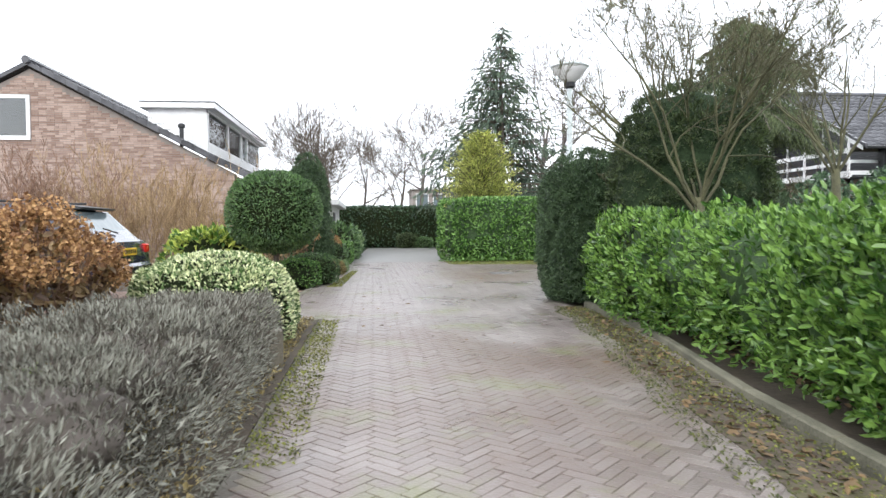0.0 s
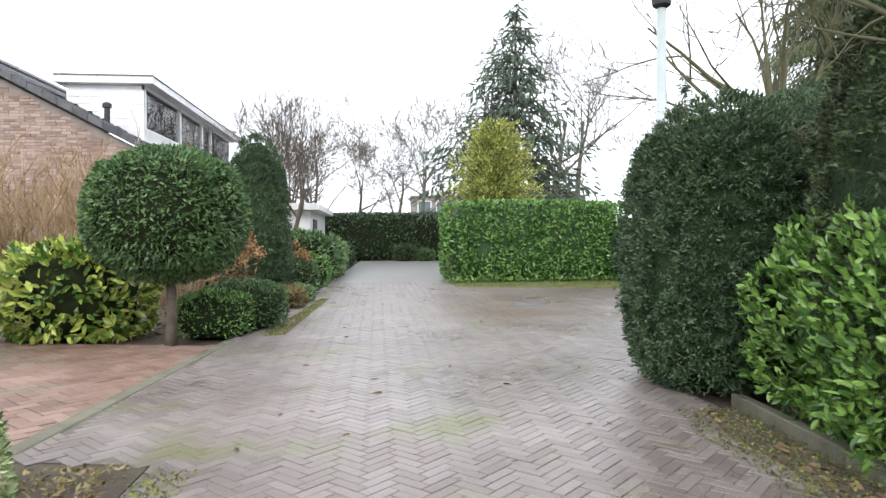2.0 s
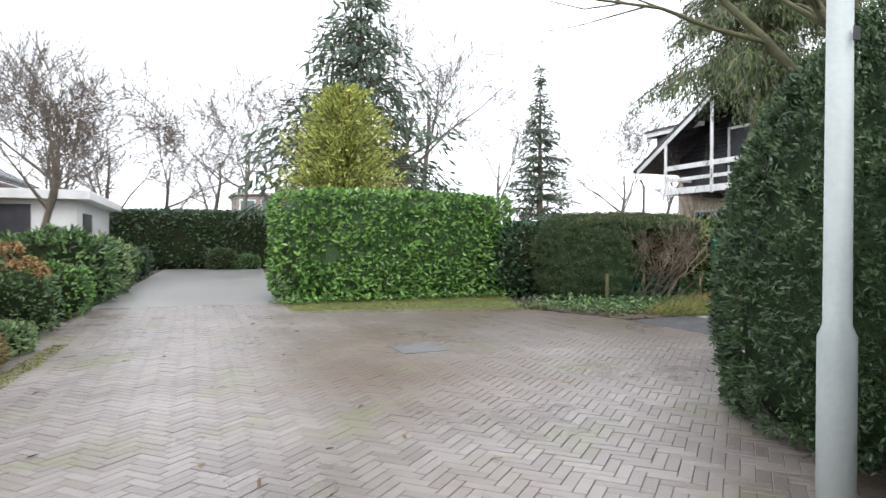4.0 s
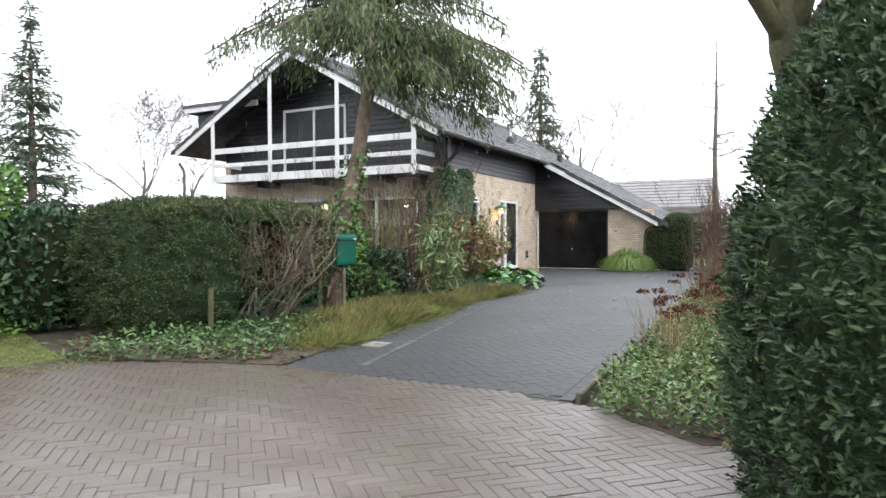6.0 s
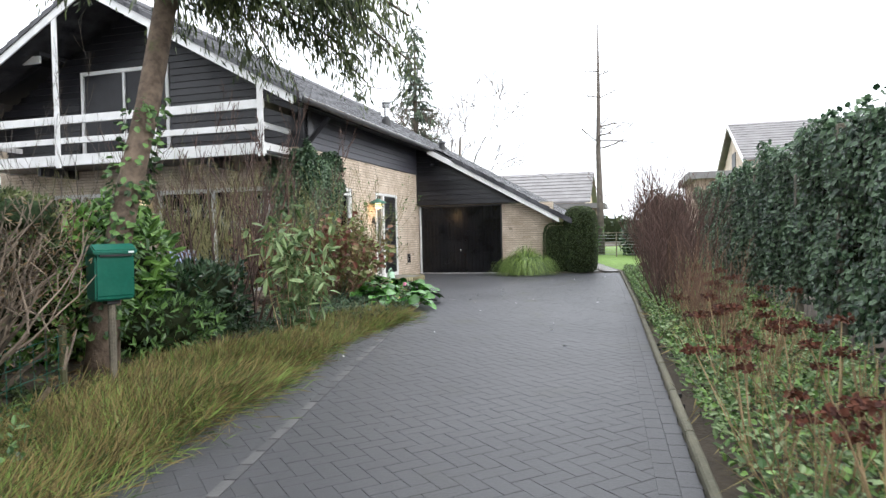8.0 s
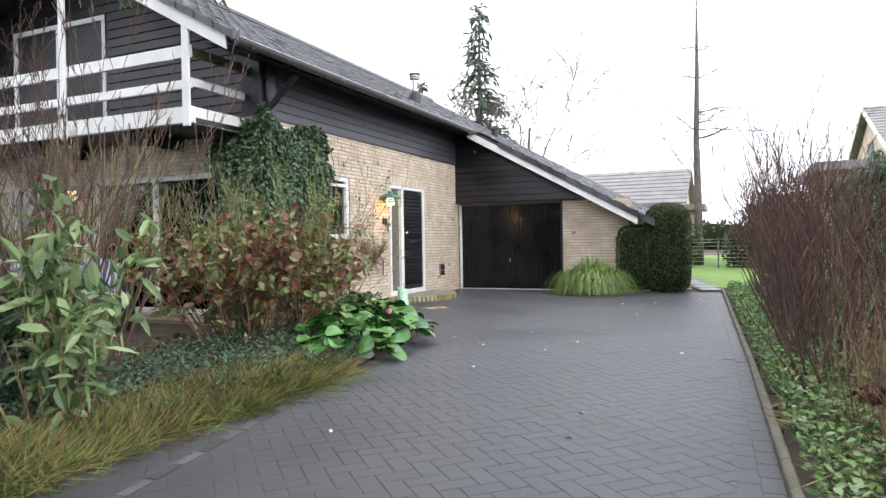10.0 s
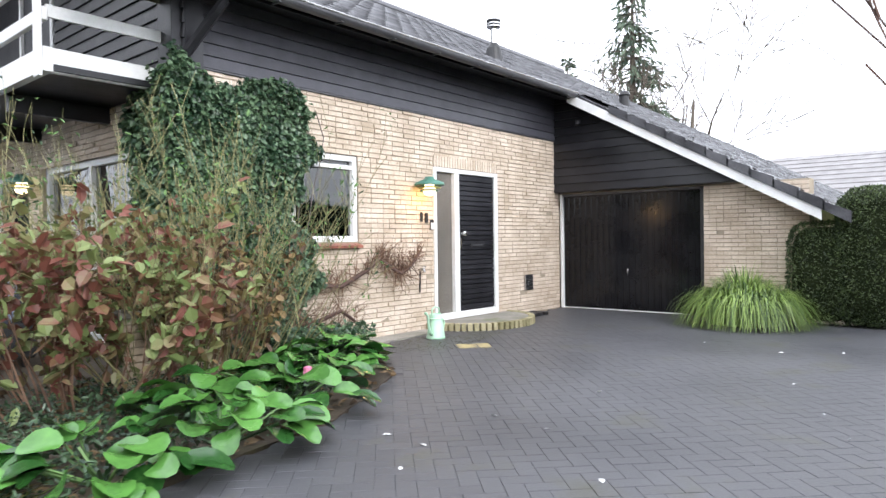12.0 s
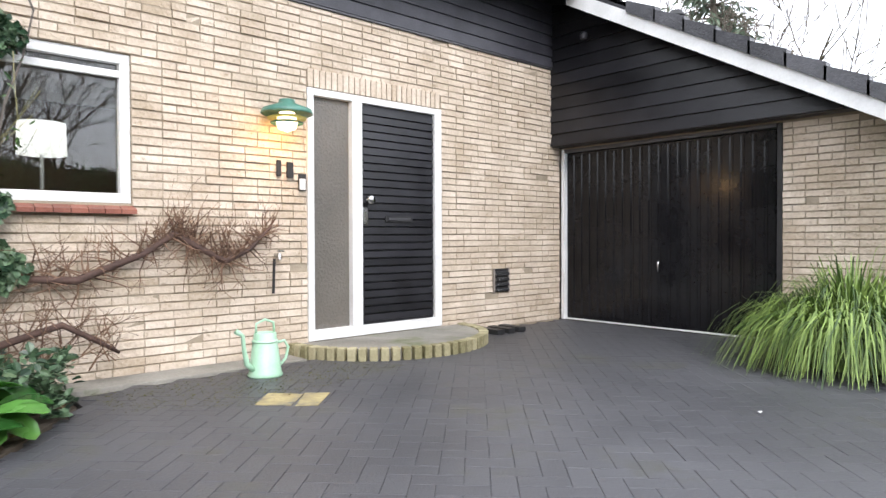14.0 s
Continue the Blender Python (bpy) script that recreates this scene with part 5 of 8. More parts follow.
part("door", box_bm(-27.6, -26.6, 4.37, 4.4, 0.0, 1.85), M_GREY_BOARD, annex)

# ---- parked car ----
M_CAR = surface("dark_blue_lacquer", (0.012, 0.014, 0.035), (0.022, 0.026, 0.055), 2, 0.2, 0.0, 20, coat=0.8)
M_LIGHT_RED = surface("red_lamp_glass", (0.45, 0.015, 0.01), (0.6, 0.03, 0.02), 4, 0.15, 0, 20)
M_YELLOW = surface("yellow_plate", (0.62, 0.42, 0.02), (0.75, 0.52, 0.04), 6, 0.4, 0, 30)
M_DARK_GLASS = surface("tinted_glass", (0.10, 0.13, 0.14), (0.20, 0.24, 0.25), 1, 0.05, 0, 10)
car = thing("car", "dark blue estate car parked on a brick drive", "car", at=(-27.85, -10.3, 0))
side = [(0.0, 0.35), (0.06, 0.55), (0.03, 0.72), (-0.02, 0.9), (-0.12, 0.98), (-0.52, 1.36), (-0.75, 1.42), (-1.8, 1.45), (-2.5, 1.38), (-3.15, 0.95), (-4.1, 0.85), (-4.45, 0.7), (-4.5, 0.35), (-4.3, 0.22), (-0.2, 0.24)]
bm = bmesh.new()
prev = None
for y, k in ((-0.88, 0.0), (-0.86, 0.0), (-0.70, 1.0), (0.70, 1.0), (0.86, 0.0), (0.88, 0.0)):
    ring = []
    for x, z in side:
        zz = z if (z < 0.95 or k) else 0.93 + (z - 0.93) * 0.35
        edge = 0.02 if abs(y) > 0.87 else 0.0
        ring.append(bm.verts.new((x * (1 - edge) - edge, y, zz + (0.03 if edge and z < 0.4 else 0))))
    if prev:
        for i in range(len(ring)):
            j = (i + 1) % len(ring)
            bm.faces.new((prev[i], prev[j], ring[j], ring[i]))
    else:
        bm.faces.new(ring)
    prev = ring
bm.faces.new(prev[::-1])
body = part("body", bm, M_CAR, car)
part("rear_window", prism_bm([(-0.15, 1.0), (-0.17, 1.02), (-0.50, 1.345), (-0.47, 1.345)], "y", -0.6, 0.6), M_DARK_GLASS, car)
part("roof_spoiler", prism_bm([(-0.40, 1.37), (-0.36, 1.40), (-0.8, 1.46), (-0.8, 1.43)], "y", -0.6, 0.6), M_BLACK, car)
part("wiper", tube_bm([(-0.13, 0.05, 1.03), (-0.2, -0.3, 1.1)], 0.012, 5), M_BLACK, car)
for s in (-1, 1):
    part("side_window", prism_bm([(-0.7, 0.98), (-2.9, 0.98), (-2.4, 1.32), (-0.85, 1.34)], "y", s * 0.78 - 0.02, s * 0.78 + 0.02), M_DARK_GLASS, car)
    part("rear_light", box_bm(-0.22, 0.05, s * 0.84 - 0.03 - 0.12 * (s > 0), s * 0.84 + 0.03 + 0.12 * (s < 0), 0.72, 0.86, 0.02), M_LIGHT_RED, car)
    part("roof_rail", tube_bm([(-0.8, s * 0.62, 1.49), (-2.4, s * 0.62, 1.48)], 0.018, 6), M_BLACK, car)
    for x in (-0.85, -3.6):
        wheel = part("wheel", lathe_bm([(0.2, -0.1), (0.31, -0.1), (0.325, -0.06), (0.325, 0.06), (0.31, 0.1), (0.2, 0.1)], 24), M_BLACK, car)
        wheel.matrix_basis = pose(x, s * 0.80, 0.32, 90)
        part("rim", lathe_bm([(0.0, -0.09), (0.2, -0.1), (0.2, 0.1), (0.0, 0.09)], 12), M_STEEL, wheel)
pl = box("number_plate", 0.045, 0.062, -0.26, 0.26, 0.70, 0.81, M_YELLOW, car)
for k in range(6):
    box("bar", 0.061, 0.066, -0.21 + k * 0.075, -0.165 + k * 0.075, 0.725, 0.785, M_BLACK, pl, bevel=0)
box("bumper", -0.2, 0.1, -0.85, 0.85, 0.36, 0.58, M_CAR, car, bevel=0.05)

# ---- lane, right side ----
for k, (x, y, w, h) in enumerate([(-21.25, -17.55, 0.55, 1.36), (-20.95, -18.1, 0.95, 1.32), (-20.85, -16.9, 0.9, 1.36), (-20.75, -15.7, 0.9, 1.36), (-20.75, -14.5, 0.9, 1.38), (-20.75, -13.4, 0.85, 1.4), (-20.75, -12.5, 0.68, 1.3)]):
    # Core tone stands for shaded depth between the loose leaves.
    shrub("laurel_bush", "loose bright green cherry laurel bush behind the kerb", "laurel", (x, y, h * 0.46), (w, 0.75, h * 0.58), M_LAUREL_LIGHT, 9000, (0.066, 0.03), 110 + k, power=2.3, lump=0.2, freq=6, depth=0.45, wild=0.6, broad=True, up=0.75, core=0.7, core_mat=M_LAUREL_SHADE, group="laurel row")


def open_fruit_tree(name, label, at, limbs, fork, reach, seed, mat, radius=0.075, thin=0.0035):
    """A short trunk that forks low into long arching limbs with many fine twigs."""
    r = np.random.default_rng(seed)
    top = thing(name, label, "bare tree", at=at)
    part("trunk", tube_bm([(0, 0, -0.1), (0.03, 0.01, fork * 0.5), (0.0, 0.03, fork + 0.12)], [radius * 1.25, radius, radius * 0.9], 10), mat, top, "mossy forked trunk", True)
    for k in range(limbs):
        a = 2 * math.pi * (k + 0.5 * r.random()) / limbs
        out = r.uniform(0.3, 0.72)
        segs = grow((0, 0.02, fork + 0.15 * r.random() - 0.1), (math.cos(a) * out, math.sin(a) * out, 1.0), reach * r.uniform(0.8, 1.15), radius * 0.42, 4, r, (4, 6), 0.28, 0.75, 0.48, 0.24, 6)
        v, f = branch_tubes([q[0] for q in segs], [q[1] for q in segs], np.maximum([q[2] for q in segs], thin), np.maximum([q[3] for q in segs], thin * 0.8), 3)
        part_np("limb", v, f, mat, top, smooth=True)
    return top


open_fruit_tree("garden_tree", "bare spreading mossy fruit tree behind laurel bushes", (-20.83, -14.0, 0), 9, 1.25, 2.3, 5, M_BARK_GREEN, 0.055)
open_fruit_tree("garden_tree", "bare mossy fruit tree farther back in the garden", (-16.4, -10.1, 0), 7, 1.9, 2.4, 6, M_BARK_GREEN)
lamp = thing("street_lamp", "pale green street lamp with a dish-shaped head", "street lamp", at=(-20.88, -9.6, -0.2))
part("pole", lathe_bm([(0.075, -0.1), (0.075, 0.9), (0.055, 0.95), (0.045, 3.62)], 16), M_GALV, lamp, smooth=True)
part("collar", lathe_bm([(0.05, 3.60), (0.09, 3.63), (0.1, 3.70), (0.05, 3.72)], 16), M_BLACK, lamp)
part("bowl", lathe_bm([(0.09, 3.70), (0.14, 3.74), (0.26, 3.88), (0.30, 3.94), (0.29, 3.96)], 28), M_WHITE, lamp, "milky plastic bowl", True)
part("cap", lathe_bm([(0.31, 3.94), (0.32, 3.97), (0.25, 4.0), (0.0, 4.03)], 28), M_GALV, lamp, smooth=True)
box("number_label", -0.02, 0.02, -0.0765, -0.07, 2.1, 2.16, M_BLACK, lamp)

# ---- beyond the laurel hedge ----
conifer("golden_cypress", "golden yellow conical cypress behind the hedge", (-20.35, 2.7, 0), 4.3, 1.6, M_GOLD, 120, 50, 20, (0.12, 0.036), 0.05, 0.2, fullness=42, power=0.42, rise=0.75)
conifer("spruce_tall", "tall dark green spruce behind the hedge", (-18.2, 10.0, 0), 10.4, 5.3, M_SPRUCE, 121, 32, 9, (0.4, 0.10), 0.34, 0.25, fullness=42, power=0.95)
conifer("spruce_thin", "slender blue-green spruce with a bare top", (-9.0, 14.4, 0), 8.8, 2.9, M_SPRUCE, 122, 34, 11, (0.28, 0.07), 0.2, 0.03, fullness=40, power=1.1)
conifer("spruce_behind_house", "tall thin spruce behind the house", (12.6, 4.2, 0), 11.6, 2.7, M_SPRUCE, 123, 34, 9, (0.36, 0.10), 0.4, 0.15, fullness=24, power=0.75)
conifer("conifer_far", "small feathery conifer behind the roof", (15.5, 8.5, 0), 9.2, 1.8, M_SPRUCE, 124, 22, 7, (0.4, 0.12), 0.2, 0.3, fullness=7, power=0.9)
for k, (x, y, h, lv, sd, m) in enumerate([(-13.0, 20.0, 15.5, 4, 1, M_BARK_GREY), (-14.6, 19.2, 14.5, 4, 2, M_BARK_GREY), (-22.7, 18.3, 9.6, 4, 3, M_BARK), (-21.5, 20.5, 10.6, 4, 4, M_BARK_GREY), (-27.5, 24, 10.5, 4, 6, M_BARK_GREY), (-25.0, 26, 9.5, 4, 13, M_BARK_GREY), (-19.6, 27, 9.5, 4, 14, M_BARK_GREY), (11.5, 2.2, 10.5, 4, 7, M_BARK), (-2.5, 18, 9, 4, 8, M_BARK_GREY), (-6.5, 24, 11, 4, 9, M_BARK_GREY), (-13.5, 30, 11, 4, 10, M_BARK_GREY), (4, 22, 10, 4, 12, M_BARK_GREY)]):
    bare_tree("bare_tree", "tall bare winter tree in the distance", (x, y, 0), h, 0.016 * h, m, 200 + sd, lv, (4, 7), 0.85, 0.16, group="distant bare trees", trunk_share=0.62, thin=2.6 if y > 15 else 3.0)
bare_tree("cherry_tree", "bare spreading cherry tree over the border", (-26.3, 2.3, 0), 5.4, 0.1, M_BARK, 301, 4, (4, 7), 0.9, 0.3, (0.25, 0), trunk_share=0.45, thin=1.5)
bare_tree("cherry_tree", "bare spreading cherry tree over the border", (-26.6, 6.5, 0), 6.4, 0.1, M_BARK, 302, 4, (4, 7), 0.9, 0.3, trunk_share=0.5, thin=1.7)
bare_tree("cherry_tree", "bare spreading cherry tree over the border", (-27.2, 12.5, 0), 7.8, 0.12, M_BARK_GREY, 303, 4, (5, 8), 0.8, 0.25, trunk_share=0.5, thin=2)
tb = thing("tall_bare_tree", "tall thin bare tree with whorled side branches", "bare tree", at=(14.2, -4.6, 0))
part("trunk", tube_bm([(0, 0, -0.1), (0.03, 0, 2.5), (-0.02, 0.05, 5), (0.08, 0, 8), (0.12, 0, 11.2)], [0.2, 0.15, 0.12, 0.08, 0.02], 9), M_BARK_GREY, tb, smooth=True)
r_t = np.random.default_rng(304)
segs = []
for k in range(16):
    z = (5.3, 5.6, 5.7, 6.1, 6.2, 7.6, 8.8)[k % 7] + 0.12 * r_t.normal()
    a = r_t.uniform(0, 6.28)
    grow((0, 0, z), (math.cos(a), math.sin(a), 0.12), (2.2 if z < 7 else 0.9) * r_t.uniform(0.6, 1.1), 0.03, 1, r_t, (3, 6), 0.35, 0.6, 0.4, 0.2, 5, segs)
v, f = branch_tubes([s[0] for s in segs], [s[1] for s in segs], np.maximum([s[2] for s in segs], 0.013), np.maximum([s[3] for s in segs], 0.009), 4)
part_np("limb_mass", v, f, M_BARK_GREY, tb)
st = thing("street_tree", "bare mossy tree with low forked limbs behind the yew dome", "bare tree", at=(-17.9, -8.25, 0))
part("trunk", tube_bm([(0, 0, -0.1), (-0.2, 0.15, 0.8), (-0.4, 0.32, 1.5), (-0.55, 0.45, 2.05), (-0.58, 0.5, 2.5)], [0.15, 0.115, 0.1, 0.1, 0.07], 12), M_BARK_GREEN, st, "mossy forked trunk", True)
r_t = np.random.default_rng(305)
segs = []
for d in ((-0.75, 0.55, 1.1), (-0.35, 0.6, 1.5), (-0.2, 0.1, 1.7), (0.35, 0.3, 1.4), (0.2, -0.5, 1.3), (-0.5, -0.3, 1.3)):
    grow((-0.54, 0.44, 1.93 + 0.12 * r_t.random()), d, 2.6, 0.05, 3, r_t, (3, 5), 0.25, 0.7, 0.6, 0.25, 5, segs)
v, f = branch_tubes([s[0] for s in segs], [s[1] for s in segs], [s[2] for s in segs], [max(s[3], 0.003) for s in segs], 6)
part_np("limb_mass", v, f, M_BARK_GREEN, st, smooth=True)
for x, y, sd in ((-3.6, -16.0, 21), (-1.2, -18.5, 22)):
    bare_tree("bare_tree", "tall bare tree across the drive, mirrored in the window", (x, y, 0), 9, 0.17, M_BARK, 200 + sd, 3, (6, 9), 0.85, 0.16, group="distant bare trees", trunk_share=0.62, thin=2.2)
tpl = bare_tree("wood_tree", "bare tree in the woods beyond the gardens", (-45, 40, 0), 8.5, 0.13, M_BARK_GREY, 401, 3, (6, 8), 0.8, 0.22, group="woods", trunk_share=0.6, thin=2.4)
r_w = np.random.default_rng(77)
for k in range(28):
    a = radians(-150 + 300 * k / 28 + r_w.uniform(-3, 3)) + math.pi / 2
    d = r_w.uniform(48, 75)
    copy_thing(tpl, pose(-14 + d * math.cos(a), -3 + d * math.sin(a), 0, 0, 0, r_w.uniform(0, 360)) @ Matrix.Diagonal((1, 1, r_w.uniform(0.6, 1.0), 1)))
for k in range(40):
    a = 2 * math.pi * k / 40
    px, py = -12 + 62 * math.cos(a), -2 + 62 * math.sin(a)
    shrub("far_scrub", "low dark scrub at the edge of the gardens", "scrub", (px, py, 0.8), (5.4, 1.6, 1.6), M_RUST if k % 3 else M_YEW_WARM, 420, (0.55, 0.25), 500 + k, power=2.5, lump=0.2, turn=a + math.pi / 2, core=0.9, wild=0.8, group="far scrub")
far = thing("far_building", "low pale terrace with a row of windows", "building")
part("wall", box_bm(-20.3, -4, 45, 52, -0.05, 4.9), M_RED_MORTAR, far)
part("roof_edge", box_bm(-20.6, -3.8, 44.7, 52.2, 4.9, 5.1), M_WHITE, far)
for k in range(9):
    w = part("window", box_bm(-20.0 + k * 1.7, -18.7 + k * 1.7, 44.96, 45.02, 3.2, 4.5), M_WHITE, far)
    part("pane", box_bm(-19.9 + k * 1.7, -18.8 + k * 1.7, 44.93, 44.97, 3.3, 4.4), M_DARK_GLASS, w)

# houses beyond the drive
for nm, lab, x0, x1, y0, y1, ze, zr, m in (("bungalow", "low house with a long grey tiled roof", 18, 26, -3.9, 9, 2.75, 4.7, M_GREY_TILE), ("gable_house", "brick house with a pale tiled gable roof", 12.4, 22.2, -19.5, -10.75, 4.13, 6.35, M_GREY_TILE)):
    h = thing(nm, lab, "house")
    if nm == "bungalow":
        xm = (x0 + x1) / 2
        part("wall", prism_bm([(x0 + 0.5, -0.05), (x0 + 0.5, ze), (xm, zr - 0.3), (x1 - 0.5, ze), (x1 - 0.5, -0.05)], "y", y0 + 0.3, y1 - 0.3), M_BRICK, h)
        for k in range(9):
            for sgn in (-1, 1):
                a0, a1 = xm + sgn * (xm - x0) * (1 - k / 9), xm + sgn * (xm - x0) * (1 - (k + 1) / 9)
                za, zb = ze + (zr - ze) * k / 9, ze + (zr - ze) * (k + 1) / 9
                part("tile_course", prism_bm([(a0, za - 0.05), (a1, zb - 0.05), (a1, zb + 0.02), (a0, za + 0.06)], "y", y0, y1), m, h)
        part("flue", lathe_bm([(0.1, 0), (0.1, 0.5), (0.16, 0.52), (0.1, 0.6)], 10, (20.0, 2.2, 3.7)), M_BLACK, h)
        part("flue", lathe_bm([(0.1, 0), (0.1, 0.5), (0.16, 0.52), (0.1, 0.6)], 10, (20.0, 1.6, 3.7)), M_BLACK, h)
        part("low_wing", box_bm(15.5, 18.2, -4.5, 0.5, -0.05, 2.3), M_RED_BRICK, h)
        part("wing_roof", box_bm(15.2, 18.3, -4.8, 0.8, 2.3, 2.55), M_GREY_TILE, h)
    else:
        xm = (x0 + x1) / 2
        part("wall", prism_bm([(x0 + 0.4, -0.05), (x0 + 0.4, ze), (xm, zr - 0.25), (x1 - 0.4, ze), (x1 - 0.4, -0.05)], "y", y0 + 0.3, y1 - 0.3), M_BRICK, h)
        for k in range(14):
            for sgn in (-1, 1):
                a0, a1 = xm + sgn * (xm - x0) * (1 - k / 14), xm + sgn * (xm - x0) * (1 - (k + 1) / 14)
                za, zb = ze + (zr - ze) * k / 14, ze + (zr - ze) * (k + 1) / 14
                part("tile_course", prism_bm([(a0, za - 0.05), (a1, zb - 0.05), (a1, zb + 0.02), (a0, za + 0.06)], "y", y0, y1), m, h)
        for sgn in (-1, 1):
            xe = xm + sgn * (xm - x0)
            part("verge_board", prism_bm([(xe, ze - 0.14), (xe, ze + 0.06), (xm, zr + 0.03), (xm, zr - 0.18)], "y", y1, y1 + 0.04), M_WHITE, h)
        part("window", box_bm(xm - 0.6, xm + 0.6, y1 - 0.32, y1 - 0.27, 4.0, 4.9), M_BLACK, h)
shed = thing("flat_roof_shed", "low outbuilding with a flat felt roof", "outbuilding")
part("wall", box_bm(7.5, 13, -11.5, -8.4, -0.05, 3.0), M_RED_BRICK, shed)
part("roof_edge", box_bm(7.2, 13.2, -11.8, -8.1, 3.0, 3.25), M_GREY_TILE, shed)

# ---- garden before the house ----
yb = bpy.data.objects["yew_box"]
r_y = np.random.default_rng(31)
segs = []
# Added solids inside the block, coloured as the shade behind needles and branches.
for cx, cy, cz, sx, sy, sz, cm in ((-0.6, 0.0, 0.72, 0.72, 1.05, 0.76, M_YEW_SHADE), (0.62, 0.45, 0.7, 0.7, 0.6, 0.74, M_LEAF_SHADE), (0.5, -0.2, 1.38, 0.8, 0.85, 0.11, M_YEW_SHADE)):
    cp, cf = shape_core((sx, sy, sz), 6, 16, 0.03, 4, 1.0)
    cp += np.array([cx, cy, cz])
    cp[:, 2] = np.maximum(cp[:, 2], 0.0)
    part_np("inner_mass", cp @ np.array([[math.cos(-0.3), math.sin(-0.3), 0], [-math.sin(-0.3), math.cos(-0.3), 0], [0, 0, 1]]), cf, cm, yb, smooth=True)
for k in range(26):
    a = -0.2 + 1.5 * (k + r_y.random()) / 44
    foot = (0.6 + 0.35 * r_y.normal(), -0.5 + 0.25 * r_y.normal(), 0)
    grow(foot, (0.55 * math.cos(a * 2), -0.75 - 0.2 * r_y.random(), 1.3), 1.3, 0.022, 3, r_y, (3, 6), 0.3, 0.6, 0.55, 0.35, 5, segs)
S, E = np.array([s[0] for s in segs]), np.array([s[1] for s in segs])
ok = (E[:, 2] < 1.5) & (E[:, 0] > -0.25) & (E[:, 0] < 1.42) & (E[:, 1] > -1.25)
v, f = branch_tubes(S[ok], E[ok], np.array([s[2] for s in segs])[ok], np.maximum(np.array([s[3] for s in segs])[ok], 0.004), 4)
c3, s3 = math.cos(-0.3), math.sin(-0.3)
part_np("branch_mass", v @ np.array([[c3, s3, 0], [-s3, c3, 0], [0, 0, 1]]), f, M_BROWN_BRANCH, yb, "brown bare branches")
n = 9000
p = np.stack([r_y.uniform(-1.1, 1.25, n), r_y.uniform(-1.05, 1.0, n), r_y.uniform(1.46, 1.56, n)], 1)
p[:, 2] -= 0.12 * (np.abs((p[:, 0] - 0.15) / 1.25) ** 6 + np.abs(p[:, 1] / 1.15) ** 6)
v, f = leaf_mesh(p, r_y.normal(size=(n, 3)) + np.array([0, 0, 0.7]), r_y.normal(size=(n, 3)) + np.array([0, 0, 1]), 0.06, 0.02)
part_np("clipped_top", v @ np.array([[c3, s3, 0], [-s3, c3, 0], [0, 0, 1]]), f, M_YEW_TOP, yb, "yellowish clipped top")

n = 2600
p = np.stack([r_y.uniform(0.1, 1.4, n), r_y.uniform(-1.12, -0.5, n), 0.25 + 1.2 * r_y.random(n) ** 0.5], 1)
v, f = leaf_mesh(p, r_y.normal(size=(n, 3)) + np.array([0, -0.4, 0.3]), r_y.normal(size=(n, 3)), 0.05, 0.012)
part_np("dead_needle_mass", v @ np.array([[c3, s3, 0], [-s3, c3, 0], [0, 0, 1]]), f, M_LITTER, yb, "brown dead needles")

# drooping spruce
r_s = np.random.default_rng(88)
sp = thing("weeping_spruce", "drooping conifer with an ivy-clad leaning trunk", "conifer", at=(-14.2, -1.8, 0))
axis = [(0, 0, -0.1), (0.1, 0.02, 0.6), (0.32, 0.0, 1.4), (0.62, -0.04, 2.4), (1.0, -0.03, 3.7), (1.18, 0.0, 5.2), (1.2, 0.05, 7.4)]
part("trunk", tube_bm(axis, [0.16, 0.12, 0.112, 0.11, 0.105, 0.09, 0.03], 10), M_CONIFER_BARK, sp, "rough brown leaning trunk", True)


def trunk_at(z):
    for (xa, ya, za), (xb, yb_, zb) in zip(axis, axis[1:]):
        if z <= zb:
            t = (z - za) / (zb - za)
            return np.array([xa + (xb - xa) * t, ya + (yb_ - ya) * t, z])
    return np.array(axis[-1])


A, B, P, D = [], [], [], []
for k in range(150):
    z = r_s.uniform(3.6, 7.25)
    a = r_s.uniform(0, 6.28) if z > 4.3 else -1.2 + r_s.normal() * 0.95
    L = 2.95 * (1 - 0.66 * (z - 3.3) / 4.0) * r_s.uniform(0.5, 1.12)
    base = trunk_at(z)
    pts = []
    for j in range(7):
        t = j / 6
        pts.append(base + np.array([math.cos(a) * L * t, math.sin(a) * L * t, 0.28 * L * t - 0.52 * L * t * t]))
    for q0, q1 in zip(pts, pts[1:]):
        A.append(q0)
        B.append(q1)
    m = int(72 * L)
    t = r_s.uniform(0.14, 1.0, m)
    i = np.minimum((t * 6).astype(int), 5)
    q = np.array(pts)[i] + (np.array(pts)[i + 1] - np.array(pts)[i]) * (t * 6 - i)[:, None]
    side = np.array([-math.sin(a), math.cos(a), 0])
    q = q + side * r_s.normal(size=(m, 1)) * 0.16 + np.array([0, 0, 1]) * r_s.normal(size=(m, 1)) * 0.04
    down = r_s.uniform(0.1, 0.55, m) * r_s.choice([1, 0.5], m)
    for s in range(4):
        P.append(q - np.array([0, 0, 1]) * (down * s / 4)[:, None] + r_s.normal(size=(m, 3)) * 0.025)
        D.append(r_s.normal(size=(m, 3)) * 0.34 + np.array([math.cos(a) * 0.2, math.sin(a) * 0.2, -1.0]))
v, f = branch_tubes(A, B, 0.016, 0.012, 4)
part_np("limb_mass", v, f, M_BARK, sp)
P, D = np.concatenate(P), np.concatenate(D)
n = len(P)
s = r_s.uniform(0.6, 1.3, n)
